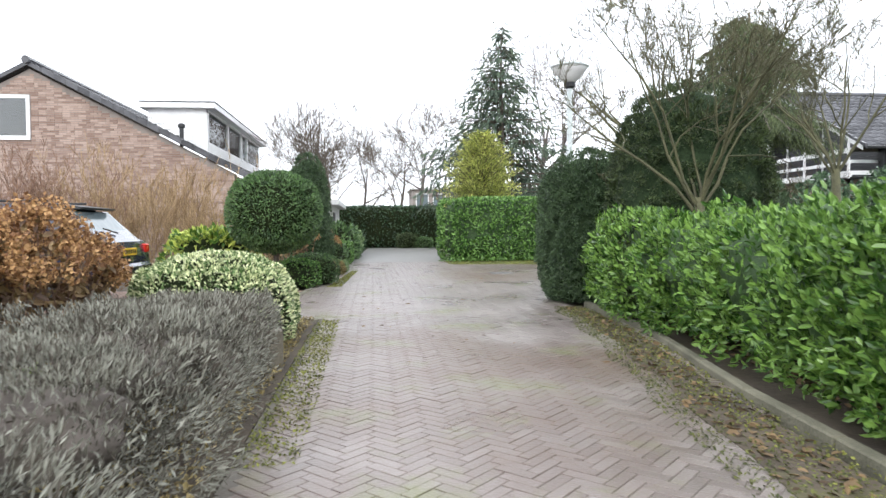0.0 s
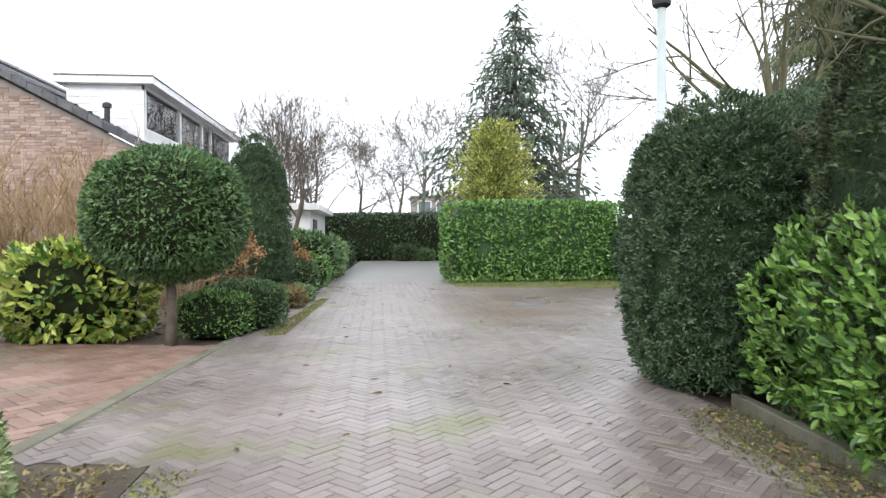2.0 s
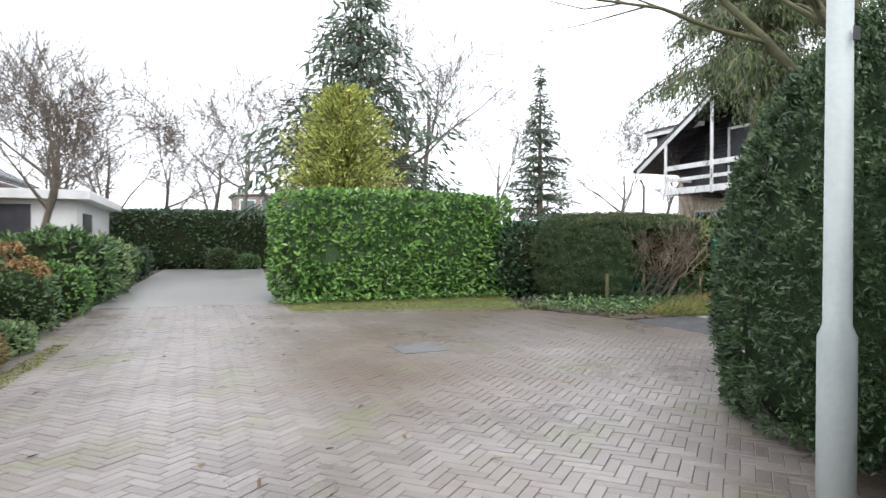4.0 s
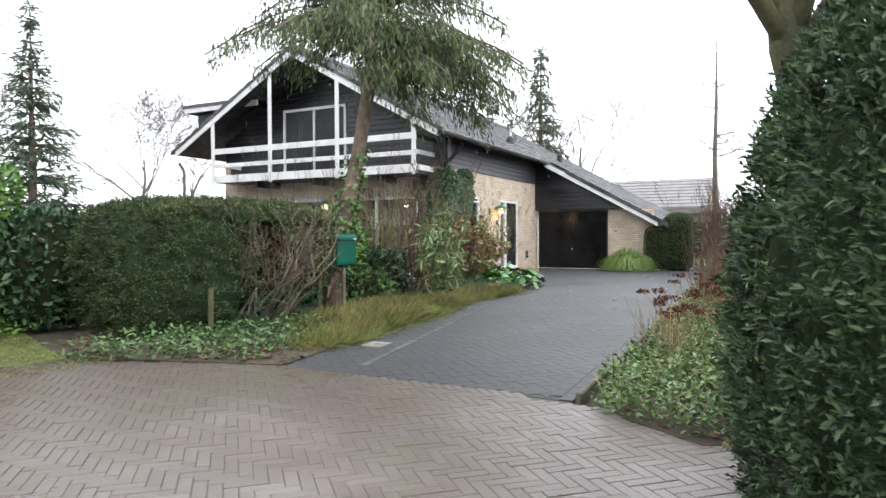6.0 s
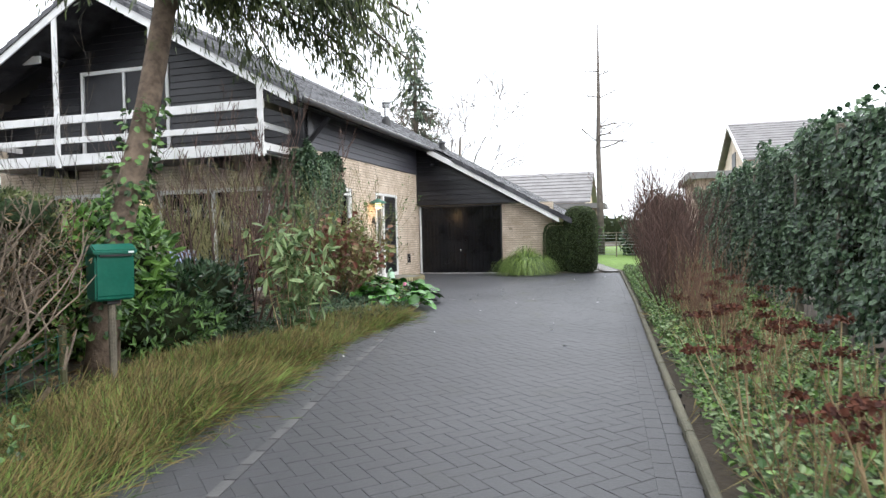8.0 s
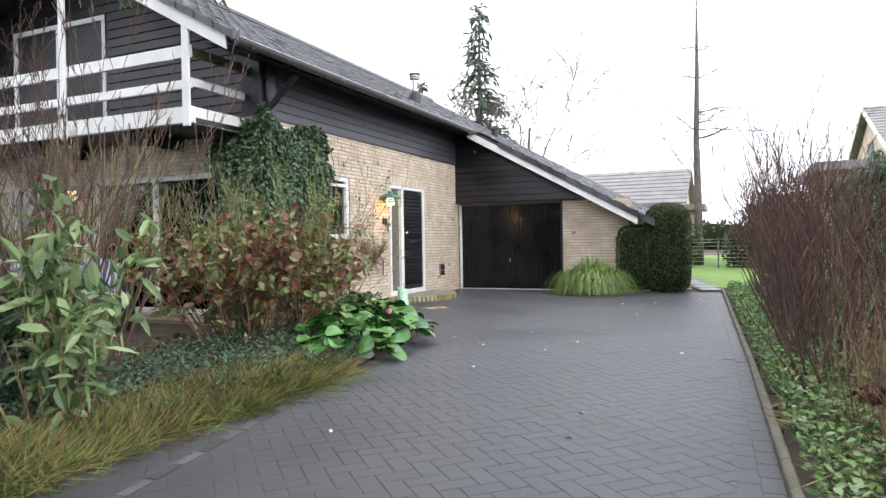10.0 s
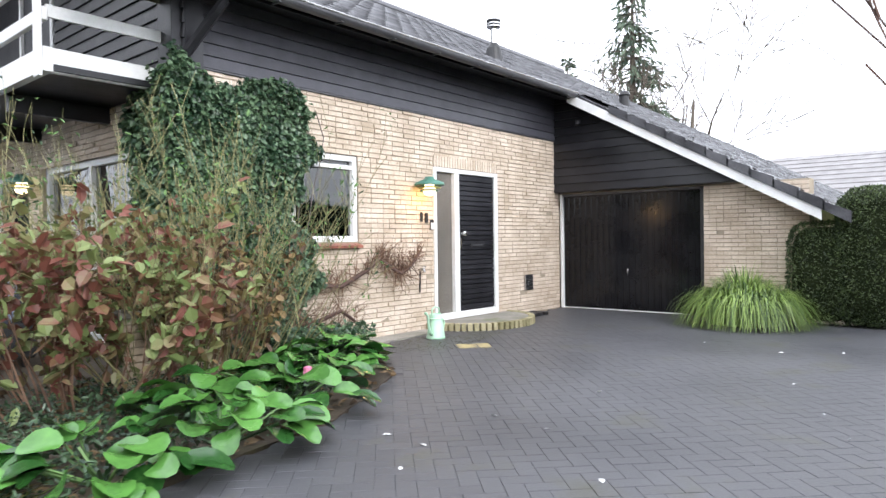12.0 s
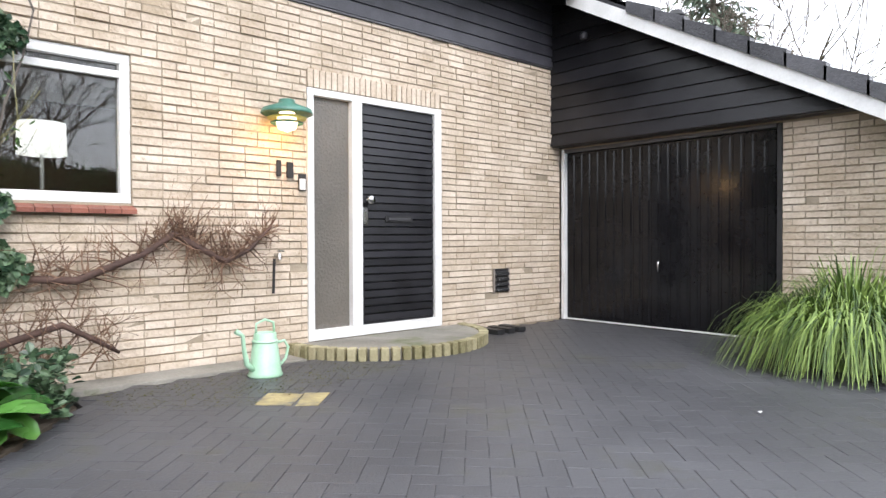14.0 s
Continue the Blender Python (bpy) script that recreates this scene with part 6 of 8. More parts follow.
v, f = leaf_mesh(P, D, r_s.normal(size=(n, 3)), 0.125 * s, 0.021 * s, 0.15)
part_np("needle_mass", v, f, M_HANG, sp)
n = 650
z = r_s.uniform(0.5, 2.5, n) * r_s.choice([1, 0.7], n)
ang = r_s.uniform(0, 6.28, n)
q = np.array([trunk_at(zz) for zz in z]) + np.stack([np.cos(ang), np.sin(ang), 0 * ang], 1) * r_s.uniform(0.11, 0.2, (n, 1))
v, f = broad_leaf_mesh(q, np.stack([np.cos(ang), np.sin(ang), 0 * ang - 0.5], 1) + r_s.normal(size=(n, 3)) * 0.5, np.stack([np.cos(ang), np.sin(ang), 0 * ang + 0.5], 1), 0.07, 0.055)
part_np("trunk_ivy", v, f, M_COVER, sp, "green ivy leaves")

mb = thing("mailbox", "dark green metal mailbox on a thin wooden post", "mailbox", at=(-14.5, -2.22, 0))
mb.rotation_euler = (0, 0, radians(-28))
part("post", lathe_bm([(0.03, -0.2), (0.03, 0.69), (0.026, 0.70)], 10), M_POST, mb)
shell = prism_bm([(-0.085, 0.72), (0.075, 0.72), (0.10, 0.75), (0.115, 1.08), (-0.11, 1.08), (-0.10, 0.75)], "x", -0.145, 0.145)
bmesh.ops.bevel(shell, geom=shell.edges[:], offset=0.014, segments=2, affect="EDGES")
part("body", shell, M_GREEN_BOX, mb)
cap = prism_bm([(-0.135, 1.075), (0.14, 1.075), (0.145, 1.105), (0.09, 1.15), (-0.05, 1.158), (-0.135, 1.11)], "x", -0.16, 0.16)
bmesh.ops.bevel(cap, geom=cap.edges[:], offset=0.01, segments=2, affect="EDGES")
part("lid", cap, M_GREEN_BOX, mb)
box("slot", -0.115, 0.115, -0.128, -0.10, 1.062, 1.076, M_BLACK, mb, bevel=0)
box("name_label", 0.09, 0.13, -0.137, -0.132, 1.085, 1.1, M_WHITE, mb, bevel=0)
box("bracket", -0.05, 0.05, -0.05, 0.05, 0.69, 0.72, M_BLACK, mb, bevel=0.004)
wf = thing("wire_fence", "low green wire fence between short wooden posts", "fence")
fp = [(-16.85, -2.12), (-14.75, -1.98)]
for x, y in fp:
    part("post", tube_bm([(x, y, -0.1), (x + 0.01, y, 0.55)], 0.03, 8), M_BARK_GREEN, wf)
for z in (0.12, 0.24, 0.36, 0.48):
    part("wire", tube_bm([(-16.85, -2.14, z + 0.04), (-15.6, -2.2, z - 0.05), (-14.75, -2.0, z)], 0.003, 4), M_GREEN_BOX, wf)
for k in range(14):
    t = k / 13
    part("stay", tube_bm([(-16.5 + 1.7 * t, -2.36 + 0.36 * t, 0.05), (-16.5 + 1.7 * t, -2.36 + 0.36 * t, 0.5)], 0.0025, 3), M_GREEN_BOX, wf)

for k, a in enumerate([((-13.35, -0.75, 0.85), (0.85, 0.75, 0.95), M_LAUREL, 3000, (0.16, 0.052), "dark glossy rhododendron behind the mailbox"), ((-12.0, -0.9, 0.45), (0.9, 0.7, 0.55), M_DARK_LEAF, 2200, (0.12, 0.04), "dark evergreen shrub in the front bed"), ((-12.9, -1.3, 0.28), (0.7, 0.5, 0.36), M_COVER, 1600, (0.10, 0.03), "low green fern-like shrub in the front bed")]):
    shrub("rhododendron" if k == 0 else "evergreen_shrub", a[5], "shrub", a[0], a[1], a[2], a[3], a[4], 600 + k, power=2.2, lump=0.2, freq=5, depth=0.4, wild=0.8, broad=True, core=0.75)
twig_shrub("pale_shrub", "pale green variegated shrub drooping over the grass", (-11.9, -2.4, 0), 1.05, 0.85, M_TWIG_TAN, 610, 18, 1, 0.008, leaves=(M_PALE, 520, 0.17, 0.055))
twig_shrub("bare_shrub", "bare dark branched shrub by the terrace", (-11.0, -0.95, 0), 2.2, 2.4, M_TWIG_DARK, 611, 30, 3, 0.019, least=0.003)
twig_shrub("tan_shrub", "shrub of tan pruned stems before the window", (-9.7, 0.3, 0), 1.75, 1.9, M_JASMINE, 612, 50, 3, 0.010)
twig_shrub("tan_shrub", "shrub of tan pruned stems before the window", (-10.6, 1.2, 0), 1.7, 1.7, M_JASMINE, 622, 44, 3, 0.010)
twig_shrub("oakleaf_hydrangea", "leafy hydrangea turning red and brown", (-8.35, -0.75, 0), 1.2, 2.2, M_TWIG_RED, 613, 46, 2, 0.010, leaves=(M_MIXED, 2400, 0.11, 0.08))
twig_shrub("oakleaf_hydrangea", "leafy hydrangea turning red and brown", (-7.3, -0.75, 0), 1.0, 1.4, M_TWIG_RED, 614, 34, 2, 0.009, leaves=(M_RUST, 1000, 0.09, 0.07))
twig_shrub("winter_jasmine", "arching green-stemmed jasmine against the ivy", (-7.25, -0.45, 0), 1.75, 3.3, M_JASMINE, 615, 120, 2, 0.007, leaves=(M_COVER, 2600, 0.05, 0.02))
twig_shrub("tall_arching_shrub", "tall thin arching bare branches by the terrace", (-11.9, 0.6, 0), 2.6, 2.4, M_BARK, 616, 14, 3, 0.016)

# ivy on the house corner
r_i = np.random.default_rng(91)
iv = thing("ivy", "dense dark ivy climbing the brick corner", "ivy", at=(-7.1, -0.02, 0))
n = 24000
u, z = r_i.uniform(-7.25, -5.45, n), r_i.uniform(0.05, 3.3, n)
edge = -5.62 - 0.10 * np.sin(z * 5) - 0.10 * np.sin(z * 13 + 1) - 0.3 * np.maximum(0, z - 2.75) - 0.16 * np.exp(-((z - 1.7) / 0.4) ** 2)
top_z = 2.98 + 0.2 * np.sin(u * 4) - 0.55 * np.maximum(0, u + 6.4)
ok = (u < edge) & (z < top_z)
u, z = u[ok], z[ok]
n = len(u)
thick = 0.07 + 0.09 * (np.sin(u * 5 + z * 3) * np.sin(z * 4) * 0.5 + 0.5)
p = np.stack([u + 7.1, -thick * r_i.random(n) ** 0.5 + 0.0, z], 1)
v, f = broad_leaf_mesh(p, r_i.normal(size=(n, 3)) * 0.6 + np.array([0, -0.5, -0.7]), r_i.normal(size=(n, 3)) * 0.4 + np.array([0, -1, 0.35]), 0.058 * r_i.uniform(0.6, 1.3, n), 0.05)
part_np("leaf_mass", v, f, M_IVY, iv)
n = 5000
yy, z = r_i.uniform(-0.1, 0.9, n), r_i.uniform(0.1, 2.9, n)
p = np.stack([-0.08 - 0.1 * r_i.random(n), yy + 0.02, z], 1)
ok = yy < 0.75 + 0.12 * np.sin(z * 6)
p = p[ok]
v, f = broad_leaf_mesh(p, r_i.normal(size=(len(p), 3)) * 0.6 + np.array([-0.5, 0, -0.7]), r_i.normal(size=(len(p), 3)) * 0.4 + np.array([-1, 0, 0.35]), 0.075, 0.06)
part_np("side_leaf_mass", v, f, M_IVY, iv)
S, E = [], []
for k in range(40):
    x = r_i.uniform(0.0, 1.4)
    q = np.array([x, -0.02, 0.0])
    for j in range(9):
        w = q + np.array([r_i.normal() * 0.08, -0.004, 0.3])
        if w[2] < 2.8:
            S.append(q)
            E.append(w)
        q = w
v, f = branch_tubes(S, E, 0.008, 0.006, 3)
part_np("stem_mass", v, f, M_BARK_GREY, iv)

# wisteria on the wall
wis = thing("wall_vine", "bare gnarled pruned vine trained along the brick wall", "vine")
main = [(-6.1, -0.08, 0.02), (-6.0, -0.1, 0.45), (-5.59, -0.07, 0.72), (-5.19, -0.09, 0.69), (-4.76, -0.07, 0.86), (-4.56, -0.08, 1.0), (-4.38, -0.07, 0.9), (-4.18, -0.08, 0.79), (-3.98, -0.07, 0.88), (-3.80, -0.08, 1.06)]
part("stem", tube_bm(main, [0.04, 0.032, 0.026, 0.028, 0.024, 0.027, 0.024, 0.026, 0.022, 0.012], 7), M_TWIG_DARK, wis, smooth=True)
part("stem", tube_bm([(-6.0, -0.09, 0.02), (-5.7, -0.16, 0.3), (-5.3, -0.2, 0.42), (-5.1, -0.18, 0.3), (-4.95, -0.15, 0.2)], [0.03, 0.026, 0.022, 0.018, 0.01], 7), M_TWIG_DARK, wis, smooth=True)
segs = []
r_v = np.random.default_rng(17)
mp = np.array(main)
for k in range(210):
    i = r_v.integers(2, len(mp) - 1)
    q = mp[i] + (mp[i + 1 if i + 1 < len(mp) else i] - mp[i]) * r_v.random()
    grow(q, (r_v.normal() * 0.8, -0.12, 0.9 if r_v.random() < 0.75 else -0.4), r_v.uniform(0.08, 0.3), 0.008, 1, r_v, (2, 5), 0.4, 0.8, 0.6, 0.1, 3, segs)
for k in range(80):
    q = np.array([r_v.uniform(-6.1, -4.95), -0.15, r_v.uniform(0.1, 0.4)])
    grow(q, (r_v.normal(), -0.3, 0.9), r_v.uniform(0.15, 0.4), 0.006, 1, r_v, (2, 4), 0.4, 0.8, 0.6, 0.1, 3, segs)
ok = [s for s in segs if s[1][1] < -0.015]
v, f = branch_tubes([s[0] for s in ok], [s[1] for s in ok], [s[2] for s in ok], [max(s[3], 0.002) for s in ok], 3)
part_np("twig_mass", v, f, M_TWIG_RED, wis)

# bergenia clumps: separate large leaves
def round_leaf(name, mat, seed):
    r = np.random.default_rng(seed)
    v = [(0, 0, 0)]
    k = 12
    for i in range(k):
        a = 2 * math.pi * i / k
        rad = 0.5 * (1 + 0.05 * math.sin(3 * a + seed))
        v.append((rad * math.cos(a) * 0.82, 0.5 + rad * math.sin(a), 0.10 * math.cos(a) ** 2 + 0.05 * math.sin(2 * a + seed) - 0.10 * (0.5 + 0.5 * math.sin(a)) ** 2))
    v[0] = (0, 0.5, -0.02)
    f = [(0, 1 + i, 1 + (i + 1) % k) for i in range(k)]
    return mesh_np(name, v, f, mat, True)


M_BERG_ONE = surface("bergenia_leaf_single", (0.02, 0.075, 0.015), (0.105, 0.27, 0.055), 3, 0.26, 0.15, 25, "object", 0.8)
leaf_meshes = [round_leaf("leaf", M_BERG_ONE, k) for k in range(4)]
M_PINK = surface("pink_petal", (0.55, 0.12, 0.25), (0.75, 0.28, 0.42), 20, 0.6, 0, 50)
r_b = np.random.default_rng(23)
for k, (x, y, w) in enumerate([(-8.9, -2.55, 0.45), (-8.2, -2.45, 0.5), (-7.5, -2.1, 0.5), (-7.0, -1.65, 0.55), (-6.45, -1.35, 0.5), (-6.1, -0.95, 0.4), (-7.8, -1.75, 0.45)]):
    bg = thing("bergenia", "clump of large glossy round bergenia leaves", "bergenia", "bergenia clumps", at=(x, y, 0))
    for j in range(32):
        a, q = r_b.uniform(0, 6.28), math.sqrt(r_b.random())
        ob = new("leaf", leaf_meshes[r_b.integers(0, 4)])
        ob.parent = bg
        ob.location = (math.cos(a) * q * w, math.sin(a) * q * w, 0.10 + 0.20 * (1 - q) + r_b.uniform(0, 0.08))
        ob.rotation_euler = (r_b.uniform(0.1, 0.9) * (0.4 + q) * -0.6 + 0.25, r_b.normal() * 0.3, a - math.pi / 2)
        sc = r_b.uniform(0.17, 0.27)
        ob.scale = (sc, sc, sc)
    if k == 3:
        part("blossom", lathe_bm([(0.0, 0.22), (0.035, 0.24), (0.03, 0.29), (0.0, 0.30)], 7, (-0.25, -0.42, 0)), M_PINK, bg, "pink blossom")
    v, f = branch_tubes([(0, 0, 0)] * 12, [(r_b.normal() * w * 0.4, r_b.normal() * w * 0.4, 0.2) for _ in range(12)], 0.01, 0.008, 4)
    part_np("stalk_mass", v, f, M_COVER, bg)

# ground layers of the beds
BED_L = [(-17.7, -3.9), (-15.1, -3.48), (-12.8, -3.06), (-9.6, -2.93), (-7.4, -2.53), (-6.0, -1.75), (-5.35, -0.75), (-5.4, -0.1), (-7.2, -0.1), (-8.2, 0.4), (-14, 0.5), (-17.3, -0.4), (-18.3, -1.9)]
ground_patch("front_bed", "dark soil bed with moss and fallen leaves", "flower bed", BED_L, 0.012, M_SOIL, 0.05)
BED_R = [(-18.05, -6.9), (-8.0, -6.3), (0.5, -5.9), (0.5, -8.2), (-18.0, -8.0), (-18.4, -7.4)]
ground_patch("side_bed", "planted bed beside the driveway", "flower bed", BED_R, 0.006, M_SOIL, 0.05)


def height_over(p, hgt, seed):
    r = np.random.default_rng(seed)
    p = p.copy()
    p[:, 2] = 0.02 + hgt * r.random(len(p)) ** 1.5
    return p


GRASS_BANK = [(-17.0, -3.7), (-14.8, -3.38), (-12.6, -3.0), (-9.8, -2.9), (-9.4, -2.3), (-11.8, -2.3), (-13.5, -2.0), (-15.5, -2.3)]
r_g = np.random.default_rng(61)
tuft = spread_in(GRASS_BANK, 2000, 8)
P, D, L = [], [], []
for q in tuft:
    m = 30
    P.append(q + np.stack([r_g.normal(size=m) * 0.17, r_g.normal(size=m) * 0.12, np.full(m, 0.02)], 1))
    lean = np.array([0.8 * math.sin(q[0] * 2.7 + q[1] * 1.3), -0.8 + 0.6 * math.sin(q[0] * 1.9 - q[1] * 4.1), 0])
    D.append(lean + r_g.normal(size=(m, 3)) * 0.62 + np.array([0, 0, 0.24]))
P, D = np.concatenate(P), np.concatenate(D)
n = len(P)
v, f = leaf_mesh(P, D, r_g.normal(size=(n, 3)) * 0.3 + np.array([0, 0, 1]), r_g.uniform(0.09, 0.27, n), 0.0048, 0.1, 0.04)
tagged(part_np("grass_bank", v, f, M_STRAW), "long dry yellowed grass beside the driveway", "grass", kind="stuff")
n0 = int(len(P) * 0.6)
v, f = leaf_mesh(P[:n0] + r_g.normal(size=(n0, 3)) * np.array([0.1, 0.1, 0]), D[:n0] + np.array([0, 0, 0.15]), r_g.normal(size=(n0, 3)) * 0.3 + np.array([0, 0, 1]), r_g.uniform(0.09, 0.24, n0), 0.004, 0.1, 0.04)
tagged(part_np("green_grass", v, f, M_BLADE), "green grass blades among the dry grass", "grass", kind="stuff")
scatter_leaves("bed_cover", "low green ground cover in the front bed", "ground cover", height_over(spread_in([(-11.8, -2.95), (-9.4, -2.85), (-7.4, -2.42), (-5.5, -0.7), (-6.5, -0.2), (-9, -0.6), (-12, -1.0)], 13000, 9), 0.14, 1), M_DARK_LEAF, (0.045, 0.022), 10, 0.5, broad=True)
scatter_leaves("corner_cover", "green leaves at the corner of lane and drive", "ground cover", height_over(spread_in([(-18.6, -1.9), (-17.7, -3.6), (-16.2, -3.3), (-15.4, -2.4), (-17.2, -1.6)], 2600, 19), 0.16, 2), M_BALL, (0.055, 0.03), 20, 0.5, broad=True)
scatter_leaves("side_cover", "pale green ground cover in the side bed", "ground cover", height_over(spread_in([(-18.0, -6.68), (-8.0, -6.22), (0.4, -5.85), (0.4, -7.95), (-17.9, -7.95), (-18.35, -7.35)], 32000, 29), 0.2, 3), M_PALE, (0.042, 0.024), 30, 0.5, broad=True)
scatter_leaves("side_cover_green", "fresh green ground cover in the side bed", "ground cover", height_over(spread_in([(-18.0, -6.68), (-8.0, -6.22), (0.4, -5.85), (0.4, -7.95), (-17.9, -7.95), (-18.35, -7.35)], 20000, 33), 0.2, 4), foliage("fresh_cover", (0.045, 0.11, 0.022), (0.23, 0.39, 0.10), 0.5), (0.045, 0.028), 34, 0.5, broad=True)
scatter_leaves("dry_stalks", "pale dry stalks fallen among the ground cover", "dry stalks", height_over(spread_in([(-18.0, -6.68), (-8.0, -6.22), (-8.0, -7.6), (-17.9, -7.6), (-18.35, -7.35)], 1700, 47), 0.22, 14), M_STRAW, (0.26, 0.007), 48, 0.25, flat=0.5)
scatter_leaves("leaf_litter", "brown fallen leaves along the beds", "leaf litter", np.concatenate([height_over(spread_in(BED_L, 3000, 39), 0.015, 5), height_over(spread_in(BED_R, 1200, 40), 0.03, 6), height_over(spread_in([(-21.4, -17.5), (-20.9, -12.2), (-19.8, -12.2), (-19.6, -18)], 1600, 41), 0.01, 7) - np.array([0, 0, 0.05]), height_over(spread_in([(-28, -8.3), (-25.2, -8.3), (-24.9, 4), (-27.5, 4)], 2200, 42), 0.01, 8) - np.array([0, 0, 0.05])]), M_LITTER, (0.07, 0.045), 43, 0.05, flat=0.12, broad=True)
MOSS = [[(-21.95, -18.5), (-21.5, -14.0), (-21.4, -12.0), (-21.75, -12.0), (-21.9, -14.0), (-22.4, -18.5)], [(-24.85, -17.5), (-24.85, -12.7), (-24.6, -12.7), (-24.55, -17.5)], [(-22, -0.9), (-18.3, -1.5), (-17.9, -2.4), (-18.6, -2.4), (-22, -1.5)], [(-22, 0.3), (-17.5, 0.3), (-18.3, -1.7), (-22, -1.0)], [(-25.05, -8.3), (-24.75, -3.8), (-24.6, -3.8), (-24.8, -8.3)]]
moss = np.concatenate([spread_in(p, 2600 if k != 3 else 6000, 50 + k) for k, p in enumerate(MOSS)])
ground_patch("mossy_verge", "mossy earth strip before the laurel hedge", "verge", [(-22.1, 0.5), (-17.4, 0.5), (-18.35, -1.85), (-20.2, -1.38), (-21.95, -1.08)], -0.008, M_GRASS_GROUND, 0.04)
scatter_leaves("moss", "yellow-green moss tufts on the paving edges", "moss", moss, foliage("moss_tuft", (0.08, 0.09, 0.02), (0.26, 0.27, 0.06), 0.9), (0.022, 0.014), 60, 0.5)
EDGE = [(-21.42, -11.9), (-21.56, -14.1), (-21.97, -16.6), (-22.25, -19.3), (-22.72, -19.3), (-22.6, -18.4), (-22.45, -17.6), (-22.36, -16.8), (-22.18, -16.1), (-22.12, -15.3), (-21.92, -14.6), (-21.9, -13.8), (-21.74, -13.1), (-21.76, -12.5), (-21.62, -11.9)]
ground_patch("mossy_edge", "mossy earth and leaf mould along the lane kerb", "verge", EDGE, 0.0045, M_SOIL, 0.01)
scatter_leaves("edge_litter", "brown leaf litter along the lane kerb", "leaf litter", spread_in(EDGE, 650, 81) + np.array([0, 0, 0.006]), M_LITTER, (0.06, 0.035), 82, 0.05, flat=0.12, broad=True)
scatter_leaves("edge_moss", "yellow-green moss along the lane kerb", "moss", spread_in([(x - 0.18 * (k > 3), y) for k, (x, y) in enumerate(EDGE)], 6500, 83) + np.array([0, 0, 0.003]), foliage("kerb_moss", (0.05, 0.06, 0.018), (0.16, 0.17, 0.05), 0.9), (0.022, 0.013), 84, 0.4)
scatter_leaves("hedge_foot_weeds", "small green weeds along the hedge foot", "weeds", height_over(spread_in([(-22.1, 0.35), (-17.4, 0.75), (-17.3, 0.0), (-22.1, -0.2)], 700, 66), 0.06, 9), M_LAUREL, (0.09, 0.04), 67, 0.6, broad=True)

scatter_leaves("ivy_cover", "low dark ivy creeping along the wall foot", "ground cover", height_over(spread_in([(-6.5, -1.0), (-5.45, -1.0), (-5.3, -0.5), (-5.5, -0.25), (-6.4, -0.15)], 2600, 68), 0.3, 10), M_IVY, (0.055, 0.042), 69, 0.5, broad=True)
scatter_leaves("step_moss", "thin green moss film by the doorstep", "moss", spread_in([(-5.2, -1.0), (-4.6, -1.35), (-3.2, -1.0), (-3.4, -0.45), (-5.2, -0.4)], 1500, 73) + np.array([0, 0, 0.001]), foliage("dull_moss", (0.07, 0.075, 0.03), (0.16, 0.16, 0.06), 0.9), (0.014, 0.01), 74, 0.1, flat=0.1)

shrub("garden_shrub", "dark evergreen shrub behind the wire fence", "shrub", (-15.9, -9.3, 0.7), (1.1, 0.7, 0.9), M_DARK_LEAF, 3500, (0.09, 0.045), 76, power=2.4, lump=0.15, depth=0.25, broad=True, core=0.85)
ground_patch("lane_verge", "mossy earth verge at the lane edge", "verge", [(-24.86, -12.62), (-24.86, -20), (-27.5, -20), (-27.5, -12.6), (-25.6, -12.47)], -0.006, M_SOIL, 0.04)
scatter_leaves("verge_moss", "moss and small weeds on the lane verge", "moss", height_over(spread_in([(-24.9, -12.7), (-24.9, -19), (-25.6, -19), (-25.7, -12.7)], 6000, 78), 0.02, 12), M_STRAW, (0.04, 0.018), 79, 0.5)

# side bed: fence with ivy, dried sedum, bare hedge
sl = thing("sleeper_wall", "low mossy black railway sleeper edge", "sleeper wall", at=(0, 0, 0))
for k in range(2):
    box("sleeper", -17.25 + k * 1.6, -15.68 + k * 1.6, -7.78, -7.58, -0.05, 0.24, M_BLACK, sl, bevel=0.012)
scatter_leaves("sleeper_moss", "yellow moss on the sleepers", "moss", spread_in([(-17.2, -7.76), (-14.1, -7.76), (-14.1, -7.6), (-17.2, -7.6)], 1000, 71) + np.array([0, 0, 0.24]), foliage("bright_moss", (0.10, 0.115, 0.02), (0.28, 0.29, 0.06), 0.9), (0.035, 0.02), 72, 0.5)
fe = thing("garden_fence", "wire mesh fence on tall wooden posts under ivy", "fence")
for k, (x, h) in enumerate([(-16.1, 2.12), (-11.2, 2.2), (-9.4, 2.3), (-6.4, 2.2), (-3.4, 2.2)]):
    part("post", box_bm(x - 0.05, x + 0.05, -7.87 - 0.33 * min(k, 1), -7.79 - 0.33 * min(k, 1), -0.1, h, 0.008), M_POST, fe)
for k in range(12):
    z = 0.15 + 0.17 * k
    part("wire", tube_bm([(-15.7, -7.95, z), (-3.4, -7.95, z)], 0.002, 3), M_ZINC, fe)
for k in range(80):
    x = -15.7 + k * 0.155
    part("wire", tube_bm([(x, -7.95, 0.05), (x, -7.95, 2.1)], 0.0018, 3), M_ZINC, fe)
r_f = np.random.default_rng(72)
ivf = thing("fence_ivy", "thick wall of ivy hanging over the wire fence", "ivy", at=(-9, -8.3, 0))
n = 52000
x, z = r_f.uniform(-15.9, 4.0, n), 2.85 * r_f.random(n) ** 0.8
